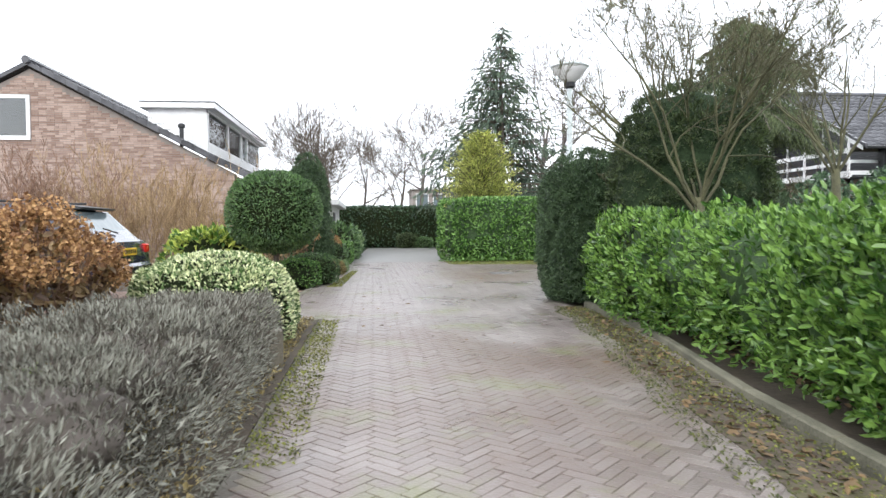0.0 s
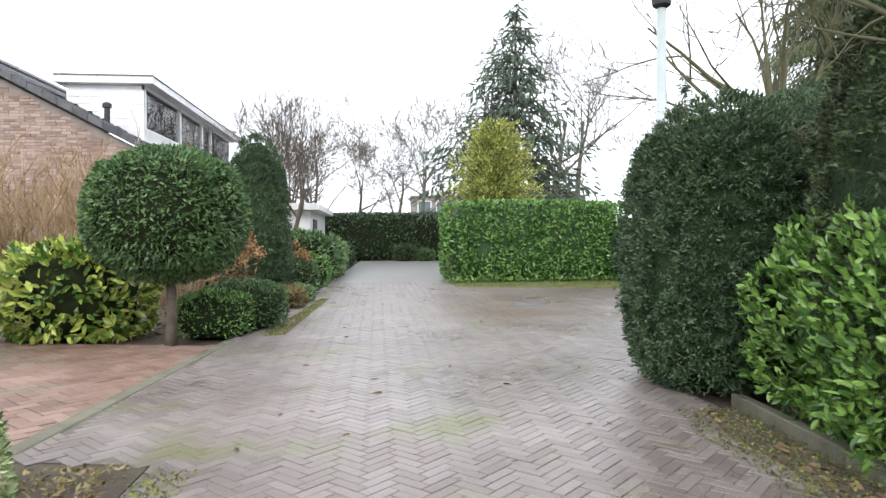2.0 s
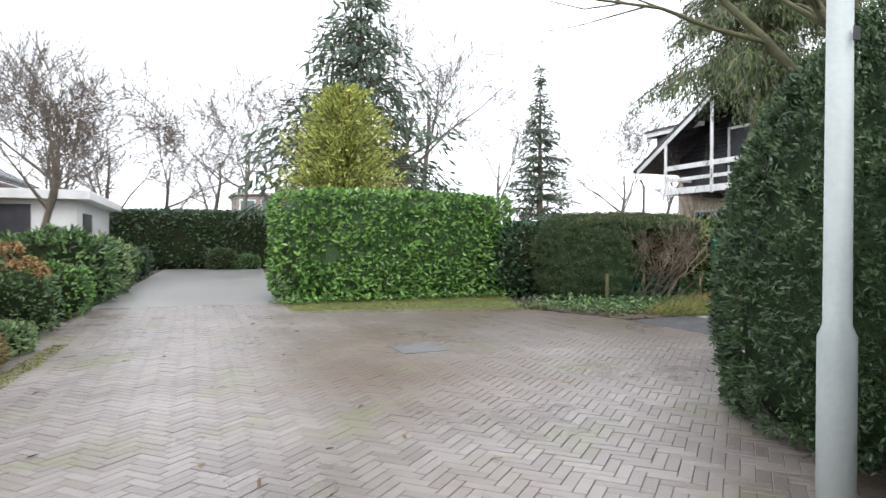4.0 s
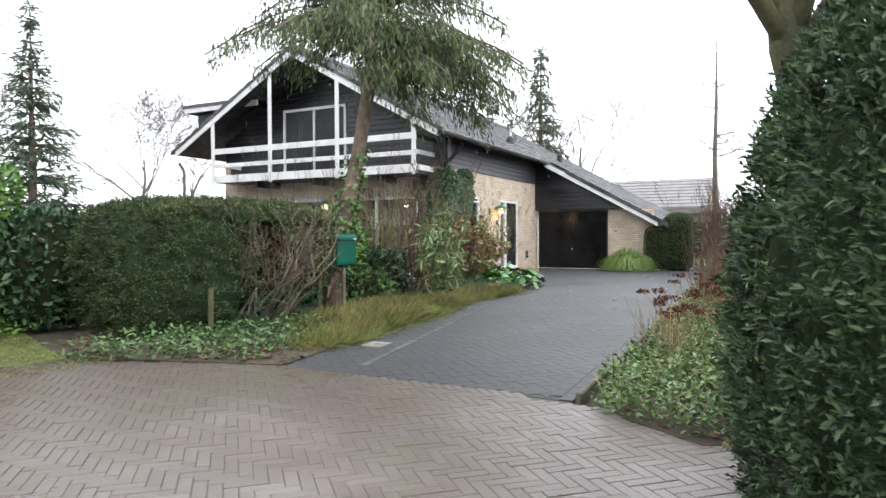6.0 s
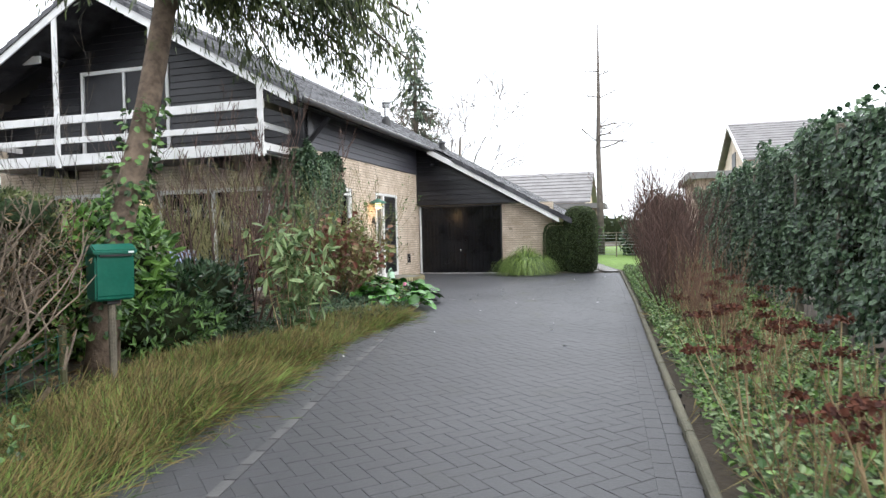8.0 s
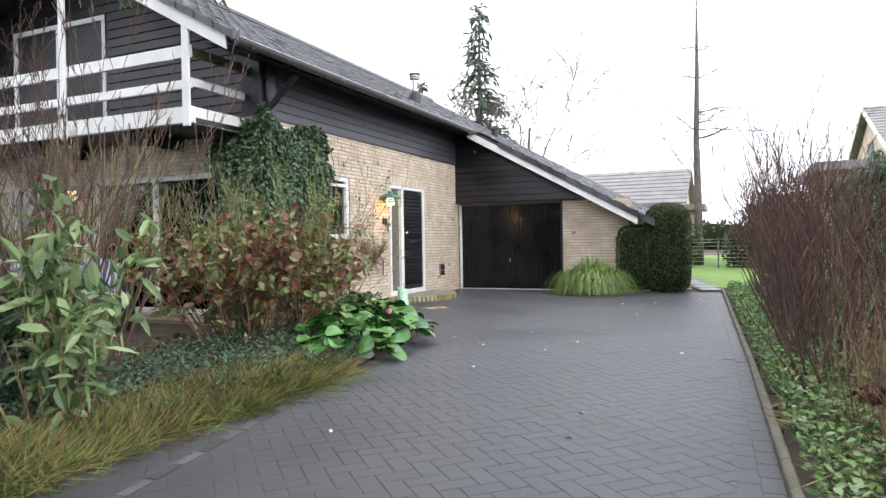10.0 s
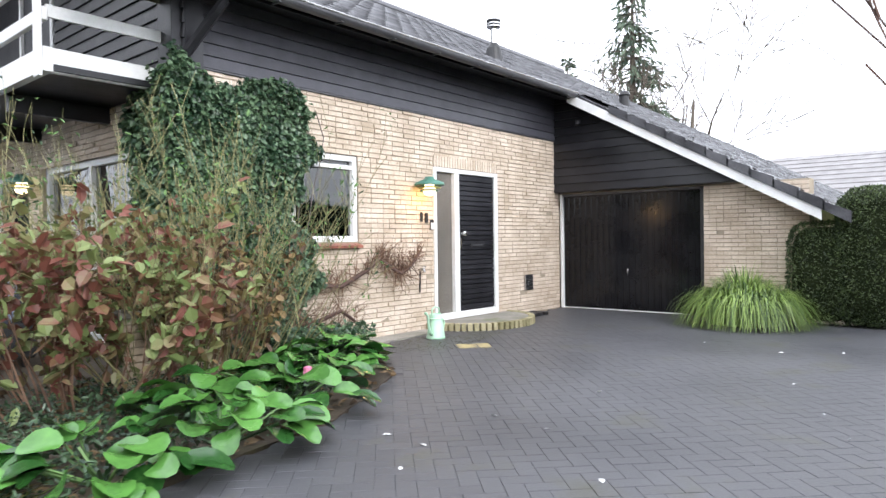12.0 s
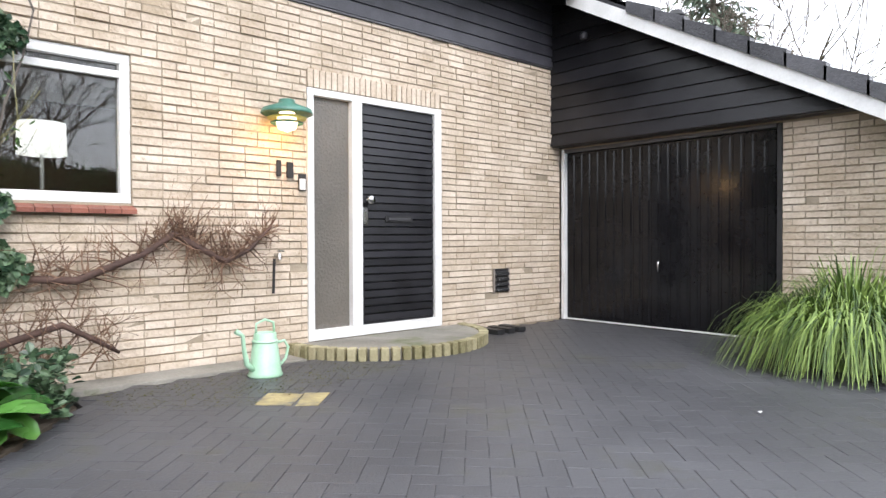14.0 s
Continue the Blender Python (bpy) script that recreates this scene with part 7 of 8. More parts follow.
top_z = 2.26 + 0.15 * np.sin(x * 2.3) + 0.10 * np.sin(x * 5.7) - 0.25 * np.maximum(0, -14.2 - x)
low = 0.06 + 0.2 * np.sin(x * 3.1) ** 2 + 0.12 * np.maximum(0, -14.2 - x)
ok = (z < top_z) & (z > low)
x, z = x[ok], z[ok]
n = len(x)
bulge = 0.12 + 0.08 * np.sin(x * 4 + z * 2) + 0.07 * np.sin(z * 5 - x)
p = np.stack([x + 9, bulge * r_f.random(n) ** 0.4 + 0.05, z], 1)
v, f = broad_leaf_mesh(p, r_f.normal(size=(n, 3)) * 0.6 + np.array([-0.1, 0.4, -0.7]), r_f.normal(size=(n, 3)) * 0.45 + np.array([-0.2, 1, 0.5]), 0.072 * r_f.uniform(0.6, 1.3, n), 0.06)
part_np("leaf_mass", v, f, M_IVY, ivf)
m = 1500
x2 = r_f.uniform(-13.6, 4.0, m)
p2 = np.stack([x2 + 9, r_f.uniform(-0.25, 0.2, m), 2.12 + 0.2 * r_f.random(m)], 1)
v, f = broad_leaf_mesh(p2, r_f.normal(size=(m, 3)) + np.array([0, 0, 0.3]), r_f.normal(size=(m, 3)) * 0.5 + np.array([0, 0, 1]), 0.075, 0.06)
part_np("crest_leaf_mass", v, f, M_IVY, ivf)
# Near-black solid behind the ivy, painting the shade between its leaves.
part("inner_mass", prism_bm([(-0.35, 0.3), (0.03, 0.3), (0.05, 2.0), (-0.1, 2.25), (-0.3, 2.1)], "x", -4.4, 13.0), M_LEAF_SHADE, ivf)
for k in range(10):
    h = (1.2, 1.6, 1.7, 1.75, 1.75, 1.8, 1.75, 1.8, 1.75, 1.7)[k]
    twig_shrub("twig_hedge", "bare red-brown hedge shrub beside the driveway", (-9.3 + 0.98 * k, -6.72 + 0.07 * math.sin(k * 2.1), 0), h, 1.05, M_TWIG_DARK, 700 + k, 34, 2, 0.010, group="bare hedge", least=0.003)
for k in range(6):
    twig_shrub("dry_perennial", "tall dry brown stalks in the side bed", (-12.4 + k * 0.5, -6.85 - 0.2 * math.sin(k * 3), 0), 0.85 + 0.08 * math.sin(k * 5), 0.5, M_TWIG_RED, 740 + k, 16, 1, 0.005, category="perennial")


def sedum(at, h, seed):
    r = np.random.default_rng(seed)
    top = thing("sedum", "dried sedum with flat dark red heads", "sedum", "dried sedum", at=at)
    S, E, P = [], [], []
    for k in range(4):
        tip = np.array([r.normal() * 0.16, r.normal() * 0.16, h * r.uniform(0.7, 1.1)])
        S.append(np.array([r.normal() * 0.04, r.normal() * 0.04, 0]))
        E.append(tip)
        m = 50
        a, q = r.uniform(0, 6.28, m), np.sqrt(r.random(m)) * r.uniform(0.05, 0.075)
        P.append(tip + np.stack([np.cos(a) * q, np.sin(a) * q, r.uniform(-0.015, 0.012, m)], 1))
    v, f = branch_tubes(S, E, 0.005, 0.004, 4)
    part_np("stem_mass", v, f, M_TWIG_TAN, top)
    P = np.concatenate(P)
    v, f = leaf_mesh(P, r.normal(size=(len(P), 3)), r.normal(size=(len(P), 3)) + np.array([0, 0, 1]), 0.03, 0.026)
    part_np("seed_head_mass", v, f, M_SEDUM, top)


for k in range(15):
    sedum((-16.3 + k * 0.5 + 0.1 * math.sin(k * 7), -6.98 - 0.22 * math.sin(k * 2.3) - 0.12 * math.sin(k * 5), 0), 0.55 + 0.1 * math.sin(k * 3), 800 + k)
for k in range(10):
    twig_shrub("dry_perennial", "tuft of dry tan stalks in the side bed", (-16.6 + k * 0.75, -7.0 - 0.25 * math.sin(k * 4), 0), 0.5, 0.5, M_TWIG_TAN, 840 + k, 14, 1, 0.004, category="perennial")

# sedge and clipped yews by the garage
r_q = np.random.default_rng(44)
sg = thing("sedge", "arching clump of striped green sedge by the garage", "ornamental grass", at=(-0.80, -3.30, 0))
n = 3400
a, q = r_q.uniform(0, 6.28, n), np.sqrt(r_q.random(n))
base = np.stack([np.cos(a) * q * 0.40, np.sin(a) * q * 0.44, np.zeros(n)], 1)
L = r_q.uniform(0.6, 1.05, n)
a = a + r_q.normal(size=n) * 0.55
out = np.stack([np.cos(a), np.sin(a), 0 * a], 1)
V, F = [], []
lift = r_q.uniform(0.75, 1.0, n)
reach = (0.18 + 0.48 * q) * L * r_q.uniform(0.6, 1.15, n)
side = np.stack([-np.sin(a), np.cos(a), 0 * a], 1) * 0.011
for j in range(5):
    t = j / 4
    c = base + out * (reach * t)[:, None] + np.array([0, 0, 1]) * (L * lift * (1.9 * t - 1.45 * t * t * (0.6 + 0.76 * q)))[:, None]
    c[:, 2] = np.maximum(c[:, 2], 0.02)
    w = side * (1 - 0.85 * t)
    V += [c - w, c + w]
V = np.stack(V, 1).reshape(-1, 3)
i = np.arange(n)[:, None] * 10
F = np.concatenate([i + np.array([[2 * j, 2 * j + 1, 2 * j + 3, 2 * j + 2]]) for j in range(4)])
part_np("blade_mass", V, F, M_BLADE, sg)
ty = shrub("clipped_yew_pair", "stepped clipped yew beside the garage corner", "clipped yew", (0.05, -4.72, 0.9), (0.44, 0.44, 0.98), M_YEW_WARM, 14000, (0.045, 0.018), 901, power=4, lump=0.02, wild=0.9)
p, g = shape_points(9000, (0.38, 0.42, 0.72), 4, 902, 0.02)
p = p + np.array([-0.05, 0.6, 0.68])
p = p[p[:, 2] > 0.02]
v, f = leaf_mesh(p, r_q.normal(size=p.shape), r_q.normal(size=p.shape), 0.045, 0.018)
part_np("lower_foliage", v, f, M_YEW_WARM, ty)
# Lower core, near-black to paint shade behind the clipped needles.
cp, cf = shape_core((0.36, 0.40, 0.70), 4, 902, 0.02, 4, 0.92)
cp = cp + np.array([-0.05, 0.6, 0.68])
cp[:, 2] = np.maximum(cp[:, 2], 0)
part_np("lower_inner_mass", cp, cf, M_LEAF_SHADE, ty)
stone = thing("stone_path", "irregular wet flagstone path to the lawn", "path", kind="structure")
for k in range(26):
    x, y = 0.9 + (k // 2) * 0.55, -5.5 + 0.10 * (k // 2) + (k % 2) * 0.62
    pts = [(x + (0.27 + 0.03 * r_q.normal()) * math.cos(t), y + (0.28 + 0.03 * r_q.normal()) * math.sin(t)) for t in np.linspace(0, 2 * math.pi, 8)[:-1]]
    part("flagstone", prism_bm(pts, "z", -0.05, 0.012), M_FAR_ROAD, stone)
ff = thing("far_fence", "low wire mesh garden fence beyond the lawn", "fence")
for k in range(9):
    part("post", tube_bm([(11.5, -9 + k * 1.2, -0.1), (11.5, -9 + k * 1.2, 1.05)], 0.03, 6), M_POST, ff)
part("top_rail", tube_bm([(11.5, -9, 1.05), (11.5, 0.6, 1.05)], 0.015, 6), M_POST, ff)
for k in range(7):
    part("wire", tube_bm([(11.5, -9, 0.1 + 0.14 * k), (11.5, 0.6, 0.1 + 0.14 * k)], 0.008, 4), M_GALV, ff)
for k, (x, y, w, h, m) in enumerate([(13, -6.5, 0.9, 1.6, M_DARK_LEAF), (14.0, -3.3, 1.3, 2.0, M_COVER), (13.2, -8.2, 1.2, 2.3, M_DARK_LEAF), (12.8, -1.5, 1.0, 0.9, M_SPOTTED), (16, -7.5, 1.2, 3.0, M_DARK_LEAF)]):
    shrub("garden_shrub", "evergreen shrub at the end of the lawn", "shrub", (x, y, h * 0.42), (w, w, h * 0.6), m, 1500, (0.16, 0.08), 920 + k, power=2.2, lump=0.15, broad=True, core=0.85)

# ---- small things by the door ----
can = thing("watering_can", "mint green enamel watering can with a long spout", "watering can", at=(-4.13, -0.62, 0))
part("body", lathe_bm([(0.0, 0.0), (0.118, 0.0), (0.122, 0.012), (0.112, 0.03), (0.085, 0.24), (0.08, 0.25), (0.078, 0.30), (0.072, 0.305), (0.06, 0.30), (0.06, 0.26)], 26), M_MINT, can, smooth=True)
part("band", lathe_bm([(0.088, 0.235), (0.092, 0.245), (0.086, 0.255)], 26), M_MINT, can)
part("spout", tube_bm([(-0.10, -0.02, 0.06), (-0.15, -0.03, 0.10), (-0.17, -0.03, 0.2), (-0.18, -0.03, 0.30), (-0.23, -0.04, 0.335)], [0.022, 0.02, 0.015, 0.014, 0.02], 10), M_MINT, can, smooth=True)
part("handle", tube_bm([(0.085, 0.01, 0.22), (0.16, 0.02, 0.23), (0.19, 0.02, 0.18), (0.17, 0.02, 0.10), (0.11, 0.01, 0.05)], 0.011, 8), M_MINT, can, smooth=True)
part("top_handle", tube_bm([(-0.07, 0, 0.30), (-0.065, 0, 0.37), (0.0, 0, 0.395), (0.065, 0, 0.37), (0.07, 0, 0.30)], 0.009, 8), M_MINT, can, smooth=True)
M_OCHRE = surface("yellow_stone", (0.26, 0.21, 0.10), (0.52, 0.43, 0.22), 9, 0.85, 0.5, 40, stain=(0.16, 0.15, 0.12), stain_scale=5, stain_cut=0.5)
for poly in ([(-4.56, -1.34), (-4.42, -1.5), (-4.22, -1.3), (-4.37, -1.13)], [(-4.40, -1.52), (-4.3, -1.6), (-4.08, -1.38), (-4.2, -1.28)]):
    tagged(part("yellow_paver", prism_bm(poly, "z", -0.03, 0.004), M_OCHRE), "worn yellow paving stone set into the drive", "paving stone", kind="structure")
tagged(part("drain_cover", prism_bm([(-21.5, -5.0), (-21.0, -4.95), (-20.95, -5.45), (-21.48, -5.5)], "z", -0.03, 0.005), surface("cast_iron", (0.06, 0.06, 0.06), (0.17, 0.17, 0.165), 8, 0.5, 0.8, 60)), "square cast iron drain cover in the lane", "drain cover", kind="structure")
tagged(part("drive_slab", prism_bm([(-16.55, -4.15), (-16.25, -4.12), (-16.25, -3.88), (-16.55, -3.9)], "z", -0.03, 0.005), M_CONCRETE), "small pale square slab in the driveway", "slab", kind="structure")
scr = thing("boot_scraper", "three black bars of a scraper by the doorstep", "boot scraper", at=(-1.3, -0.28, 0))
for k in range(3):
    box("bar", -0.24 + 0.16 * k, -0.14 + 0.16 * k, -0.14, 0.16, 0.0, 0.05, M_BLACK, scr)
vent = thing("air_vent", "square steel air vent in the brick wall", "vent", kind="structure")
box("backing", -1.16, -0.92, -0.004, 0.0, 0.38, 0.63, M_BLACK, vent)
for k in range(4):
    part("slat", prism_bm([(-0.006, 0.40 + k * 0.056), (-0.03, 0.40 + k * 0.056 - 0.008), (-0.008, 0.43 + k * 0.056)], "x", -1.145, -0.935), M_STEEL, vent)
for a in ((-1.165, -1.145, 0.375, 0.635), (-0.935, -0.915, 0.375, 0.635)):
    box("frame", a[0], a[1], -0.014, 0.0, a[2], a[3], M_RED_MORTAR, vent)
num = thing("house_number", "two dark metal bars in place of the number", "sign")
box("bar", -3.71, -3.67, -0.022, -0.004, 1.47, 1.60, M_BLACK, num)
box("bar", -3.62, -3.56, -0.022, -0.004, 1.46, 1.59, M_BLACK, num)
bell = thing("doorbell", "small white and black doorbell beside the door", "doorbell")
box("backplate", -3.51, -3.435, -0.012, 0.0, 1.36, 1.50, M_BLACK, bell)
box("button_plate", -3.505, -3.45, -0.026, -0.012, 1.365, 1.46, M_WHITE, bell)
tap = thing("garden_tap", "brass and steel wall tap with a hanging hose end", "tap")
part("body", tube_bm([(-3.72, 0.0, 0.83), (-3.72, -0.07, 0.83), (-3.73, -0.09, 0.79)], 0.016, 8), M_STEEL, tap)
part("wheel", lathe_bm([(0.0, 0.0), (0.03, 0.002), (0.03, 0.012), (0.0, 0.014)], 12, (-3.70, -0.05, 0.855)), M_STEEL, tap)
part("pipe", tube_bm([(-3.74, -0.02, 0.8), (-3.75, -0.02, 0.52)], 0.011, 6), M_BLACK, tap)
wl2 = thing("wall_lamp", "green enamel layered wall lamp, lit", "wall lamp", at=(-3.70, -0.17, 1.93))
part("shade", lathe_bm([(0.03, 0.13), (0.06, 0.13), (0.07, 0.10), (0.19, 0.055), (0.205, 0.02), (0.2, 0.015), (0.17, 0.045), (0.05, 0.085), (0.03, 0.09)], 30), surface("green_enamel_shade", (0.06, 0.17, 0.13), (0.11, 0.27, 0.21), 8, 0.35, 0.1, 40), wl2, "green enamel shade", True)
part("ring", lathe_bm([(0.12, 0.0), (0.155, -0.012), (0.15, -0.022), (0.115, -0.012)], 28), surface("yellow_enamel", (0.5, 0.45, 0.1), (0.68, 0.62, 0.2), 8, 0.35, 0, 40), wl2)
part("ring", lathe_bm([(0.09, -0.035), (0.13, -0.05), (0.125, -0.06), (0.085, -0.045)], 28), M_GREEN_BOX, wl2)
part("bulb", lathe_bm([(0.0, 0.04), (0.06, 0.03), (0.085, -0.05), (0.07, -0.10), (0.0, -0.125)], 22), glowing("lit_milk_glass", (1.0, 0.78, 0.48), 1.7), wl2, "glowing milk glass", True)
part("arm", tube_bm([(0.0, 0.19, 0.06), (0.0, 0.06, 0.10)], 0.018, 8), M_BLACK, wl2)
bulb = new("wall_lamp_light", bpy.data.lights.new("wall_lamp_light", "POINT"))
bulb.data.energy, bulb.data.color, bulb.data.shadow_soft_size = 3.5, (1.0, 0.58, 0.22), 0.07
bulb.data.specular_factor = 0.3
bulb.location = (-3.72, -0.19, 1.78)
cl = thing("table_lamp", "white drum table lamp behind the window", "table lamp", at=(-5.28, 0.42, 0))
part("shade", lathe_bm([(0.15, 1.55), (0.155, 1.55), (0.15, 1.775), (0.145, 1.775)], 28), glowing("lit_lamp_fabric", (0.95, 0.92, 0.86), 1.1), cl, smooth=True)
part("stem", tube_bm([(0, 0, 0.06), (0, 0, 1.72)], 0.012, 8), M_WHITE, cl)
part("foot", lathe_bm([(0.0, 0.06), (0.13, 0.06), (0.12, 0.085), (0.0, 0.09)], 20), M_WHITE, cl)
for x, y in ((-5.6, 2.0), (-5.6, 3.2)):
    pd = thing("pendant_lamp", "small lit pendant lamp in the living room", "pendant lamp", at=(x, y, 2.0))
    part("shade", lathe_bm([(0.03, 0.16), (0.12, 0.02), (0.125, 0.0), (0.11, 0.02)], 18), M_BLACK, pd)
    part("bulb", lathe_bm([(0.0, 0.06), (0.05, 0.03), (0.055, -0.01), (0.0, -0.04)], 14), glowing("lit_bulb", (1.0, 0.7, 0.35), 30.0), pd)
    part("cord", tube_bm([(0, 0, 0.15), (0, 0, 0.62)], 0.004, 5), M_BLACK, pd)
hl = thing("hall_lamp", "lit globe lamp in the hall behind ripple glass", "pendant lamp", at=(-3.15, 1.3, 1.95))
part("globe", lathe_bm([(0.0, 0.11), (0.08, 0.08), (0.11, 0.0), (0.08, -0.08), (0.0, -0.11)], 16), glowing("lit_globe", (1.0, 0.8, 0.55), 22.0), hl, smooth=True)
part("cord", tube_bm([(0, 0, 0.1), (0, 0, 0.6)], 0.004, 5), M_BLACK, hl)
wl3 = copy_thing(wl2, pose(-7.3, 3.65, 2.0, 0, 0, -90))
so = thing("terrace_sofa", "dark woven terrace sofa with pale blue cushions", "sofa", at=(-8.3, 1.7, 0))
M_WICKER = surface("dark_wicker", (0.02, 0.02, 0.022), (0.06, 0.06, 0.065), 10, 0.6, 0.8, 90)
M_BLUE = surface("pale_blue_cloth", (0.28, 0.36, 0.55), (0.46, 0.54, 0.72), 5, 0.85, 0.3, 70)
box("frame", -0.5, 0.5, 0.0, 3.2, 0.05, 0.42, M_WICKER, so, bevel=0.02)
box("backrest", 0.35, 0.5, 0.0, 3.2, 0.42, 0.72, M_WICKER, so, bevel=0.02)
for k in range(3):
    box("seat_cushion", -0.5, 0.34, 0.03 + k * 1.06, 1.06 + k * 1.06, 0.42, 0.58, M_BLUE, so, bevel=0.05)
    ob = part("back_cushion", box_bm(-0.09, 0.09, -0.45, 0.45, 0, 0.4, 0.07), M_BLUE, so)
    ob.matrix_basis = pose(0.24, 0.55 + k * 1.06, 0.57, 0, 14, 0)
for x in (-0.42, 0.42):
    for y in (0.08, 3.12):
        box("leg", x - 0.03, x + 0.03, y - 0.03, y + 0.03, -0.05, 0.05, M_BLACK, so)
s2 = copy_thing(so, pose(-11.6, 3.1, 0, 0, 0, -90))
pr = thing("low_terrace_wall", "low yellow brick edging wall of the terrace", "garden wall")
part("wall", box_bm(-7.95, -7.0, -0.62, -0.42, -0.05, 0.62), M_MORTAR, pr)
rows_l = brick_rows(-7.95, -7.0, 0.0, 0.62, [], 15)
lay_bricks(pr, rows_l, lambda u, o, z: np.stack([u, -0.62 - o, z], 1), M_BRICK, M_BRICK_ONE, (-7, 0.3), 16, singles=60)
part("coping", box_bm(-8.0, -6.95, -0.68, -0.38, 0.62, 0.67, 0.008), M_CONCRETE, pr)
ch = thing("roof_flue", "metal roof flue with a ringed cap", "flue", at=(-1.25, 0.5, 0))
part("collar", lathe_bm([(0.16, 4.15), (0.12, 4.42), (0.07, 4.5)], 18), M_BLACK, ch)
part("pipe", lathe_bm([(0.055, 4.3), (0.055, 4.78)], 16), M_STEEL, ch)
for k in range(3):
    part("cap_ring", lathe_bm([(0.10, 4.76 + 0.05 * k), (0.12, 4.77 + 0.05 * k), (0.12, 4.79 + 0.05 * k), (0.06, 4.80 + 0.05 * k)], 18), M_STEEL if k < 2 else M_BLACK, ch)
ch2 = thing("roof_vent", "small dark domed roof vent", "vent", at=(2.8, 0.05, 0))
part("dome", lathe_bm([(0.1, 3.95), (0.1, 4.2), (0.13, 4.22), (0.08, 4.3), (0.0, 4.31)], 16), M_BLACK, ch2)
cm = thing("gable_camera", "small round security camera under the verge", "camera", at=(-0.235, -0.5, 3.2))
part("dome", lathe_bm([(0.0, -0.05), (0.04, -0.04), (0.045, 0.0), (0.03, 0.03), (0.0, 0.035)], 14), M_GREY_BOARD, cm)
part("bracket", box_bm(0.0, 0.08, -0.02, 0.02, -0.01, 0.03), M_BLACK, cm)
bits = []
for k in range(26):
    bits.append((-13 + 12.5 * r_q.random(), -5.6 + 2.6 * r_q.random(), 0.004))
scatter_leaves("petals", "few white petals lying on the driveway", "petals", np.array(bits), M_WHITE, (0.045, 0.03), 95, 0.02, flat=0.05, broad=True)
lane_bits = spread_in([(-24.5, -16), (-22.2, -16), (-21.5, -2), (-24.6, -3)], 60, 96) + np.array([0, 0, 0.004])
scatter_leaves("lane_litter", "few dark twigs and leaves on the lane", "leaf litter", lane_bits, M_LITTER, (0.07, 0.02), 97, 0.02, flat=0.08, broad=True)

# ---- bricks and paving pieces ----
lay_bricks(wall_south, brick_rows(-7.15, 0.0, 0.0, 2.93, [WIN, (DOOR[0], DOOR[1], -0.1, DOOR[3] + 0.165), (-1.16, -0.92, 0.38, 0.63), (WIN[0], WIN[1], 1.1, 1.22)], 21), lambda u, o, z: np.stack([u, 0.02 - o, z], 1), M_BRICK, M_BRICK_ONE, (-2.6, 1.2), 22)
for k in range(26):
    x = DOOR[0] + 0.004 + k * 0.0595
    if x + 0.05 < DOOR[1] + 0.02:
        box("soldier_brick", x, x + 0.05, -0.002, 0.02, DOOR[3] + 0.008, DOOR[3] + 0.16, M_BRICK_ONE, wall_south, bevel=0.003)
lay_bricks(wall_west, brick_rows(0.02, 7.6, 0.0, 2.7, [(0.75, 3.45, 0.1, 2.2), (3.9, 6.9, 0.1, 2.2)], 23), lambda u, o, z: np.stack([-7.13 - o, u, z], 1), M_BRICK, M_BRICK_ONE, (2, 1), 24, singles=0)
lay_bricks(wall_garage, brick_rows(-3.95, -2.5, 0.0, 2.02, [], 25), lambda u, o, z: np.stack([0.02 - o, u, z], 1), M_BRICK, M_BRICK_ONE, (-2.8, 1.2), 26, singles=150)
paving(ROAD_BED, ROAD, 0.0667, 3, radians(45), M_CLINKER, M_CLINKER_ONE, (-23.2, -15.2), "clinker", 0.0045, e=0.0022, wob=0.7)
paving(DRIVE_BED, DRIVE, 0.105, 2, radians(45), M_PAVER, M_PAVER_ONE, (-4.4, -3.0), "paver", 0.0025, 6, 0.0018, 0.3)
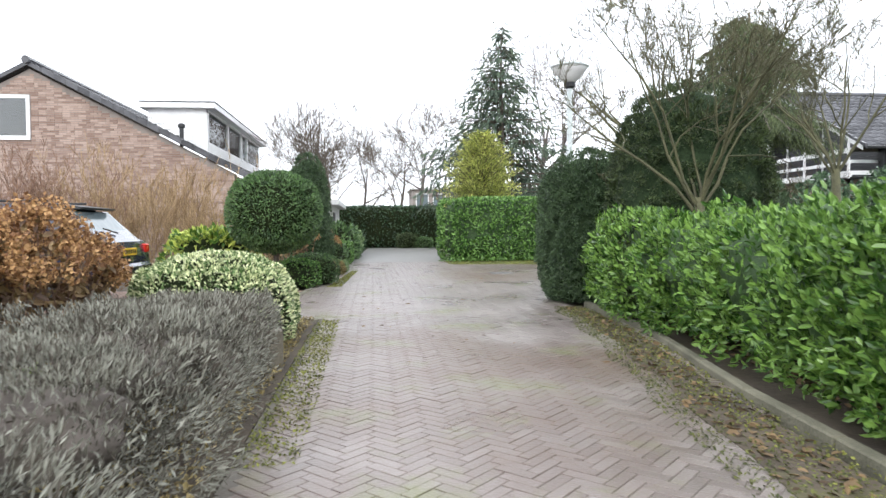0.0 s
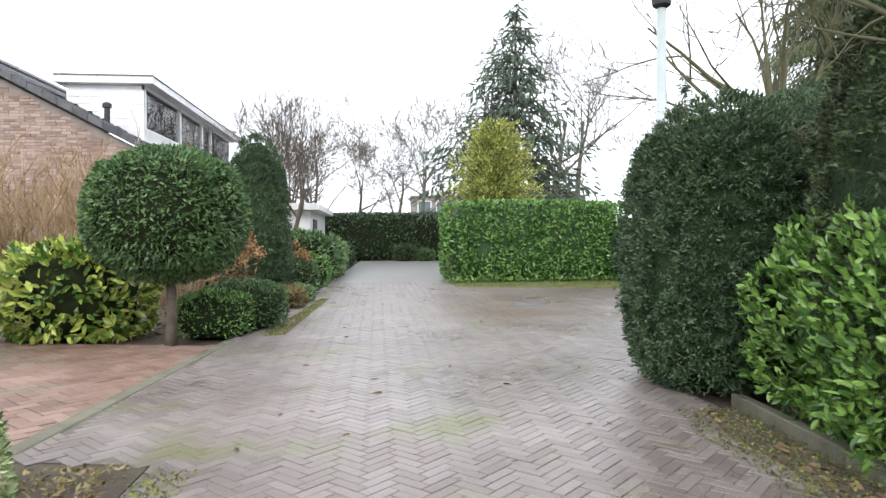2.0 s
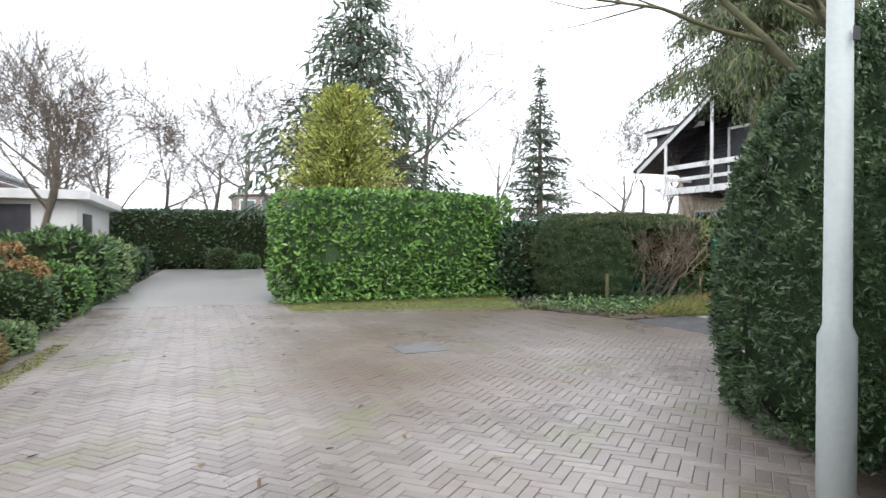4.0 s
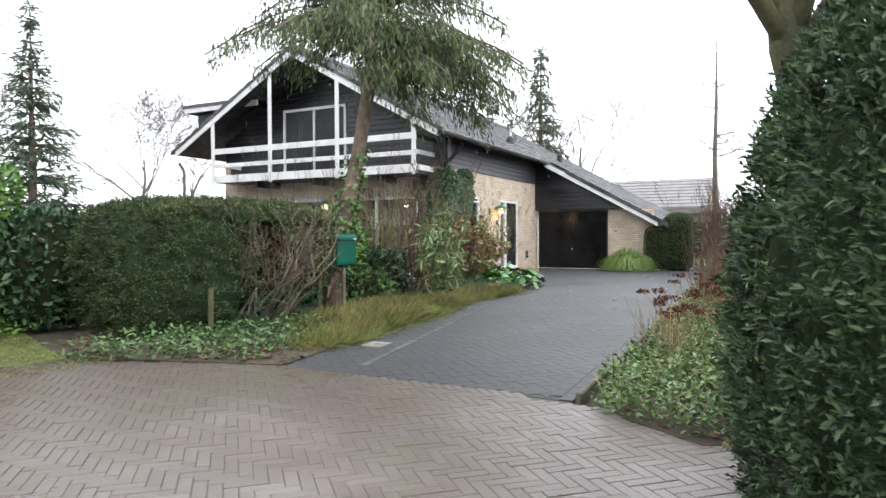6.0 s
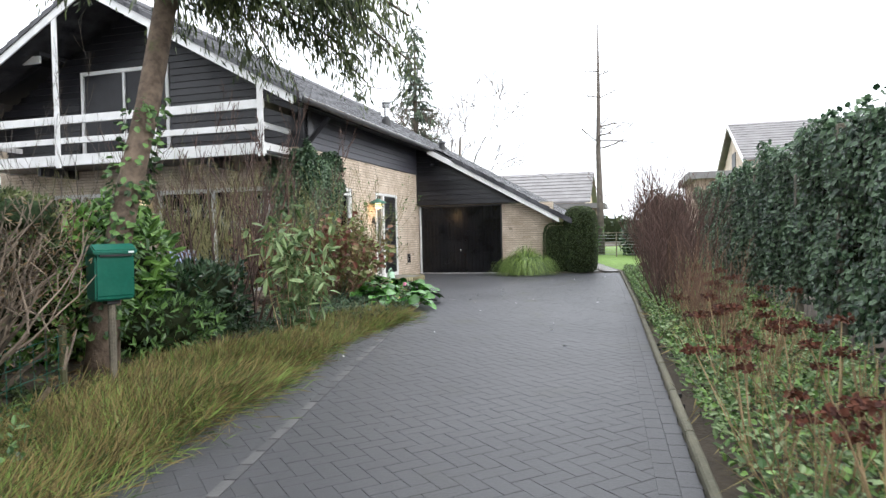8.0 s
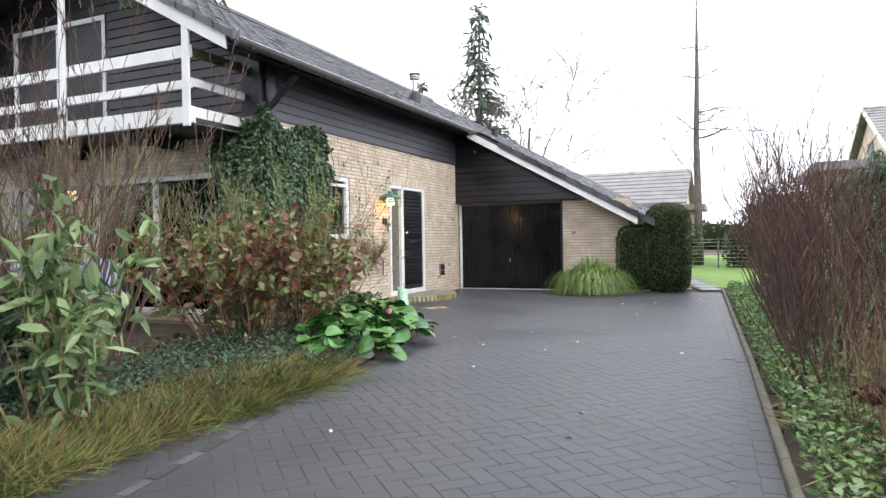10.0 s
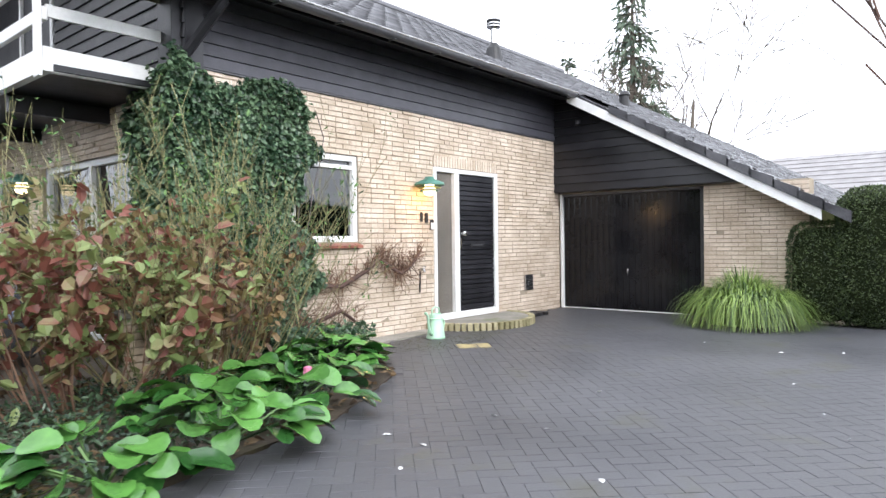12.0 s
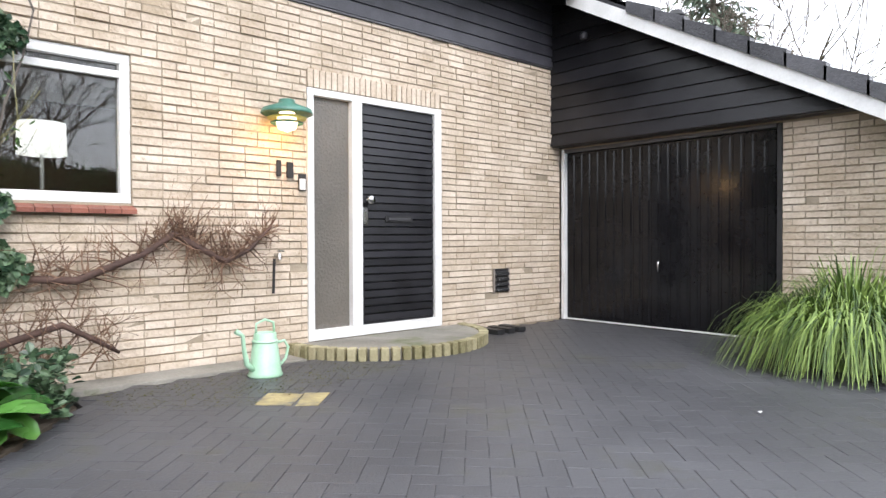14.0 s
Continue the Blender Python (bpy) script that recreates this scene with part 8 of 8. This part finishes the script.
border_me = mesh_np("border_paver", *[np.array(a) for a in ([(-0.1, -0.033, -0.03), (0.1, -0.033, -0.03), (0.1, 0.033, -0.03), (-0.1, 0.033, -0.03), (-0.098, -0.031, 0.004), (0.098, -0.031, 0.004), (0.098, 0.031, 0.004), (-0.098, 0.031, 0.004)], [(4, 5, 6, 7), (0, 1, 5, 4), (1, 2, 6, 5), (2, 3, 7, 6), (3, 0, 4, 7)])], surface("border_paver_grey", (0.05, 0.05, 0.052), (0.115, 0.112, 0.11), 2, 0.6, 0.4, 60, "object", 0.7))
for k in range(36):
    t = k / 35
    ob = new("border_paver", border_me)
    ob.parent = DRIVE_BED
    ob.location = (-17.3 + 7.3 * t, -4.51 + 1.485 * t, 0.001)
    ob.rotation_euler = (0, 0, math.atan2(1.485, 7.3))
course_me = mesh_np("edge_paver", *[np.array(a) for a in ([(-0.1, -0.049, -0.03), (0.1, -0.049, -0.03), (0.1, 0.049, -0.03), (-0.1, 0.049, -0.03), (-0.0985, -0.047, 0.003), (0.0985, -0.047, 0.003), (0.0985, 0.047, 0.003), (-0.0985, 0.047, 0.003)], [(4, 5, 6, 7), (0, 1, 5, 4), (1, 2, 6, 5), (2, 3, 7, 6), (3, 0, 4, 7)])], M_PAVER_ONE)
for (xa, ya), (xb, yb2) in (((-17.78, -6.5), (-8.0, -6.13)), ((-8.0, -6.13), (0.0, -5.73))):
    d = math.hypot(xb - xa, yb2 - ya)
    ux, uy = (xb - xa) / d, (yb2 - ya) / d
    for row in range(2):
        for k in range(int(d / 0.203)):
            t = 0.1 + 0.203 * k + 0.1 * row
            off = 0.04 + 0.1 * row
            ob = new("edge_paver", course_me)
            ob.parent = DRIVE_BED
            ob.location = (xa + ux * t - uy * off, ya + uy * t + ux * off, 0.0015)
            ob.rotation_euler = (0, 0, math.atan2(uy, ux))
RED_DRIVE = [(-25.7, -12.35), (-25.42, -8.95), (-27.9, -8.5), (-33, -8.5), (-33, -12.4)]
M_RED_PAVER = [surface("red_paver", (0.15, 0.082, 0.06), (0.31, 0.20, 0.155), 1.2, 0.5, 0.5, 50, by, 0.35, stain=(0.14, 0.13, 0.085), stain_scale=0.8, stain_cut=0.52) for by in ("island", "object")]
paving(RED_BED, RED_DRIVE, 0.105, 2, radians(45), M_RED_PAVER[0], M_RED_PAVER[1], (-26.6, -11.2), "brick", 0.005, 9, 0.003, 0.8)
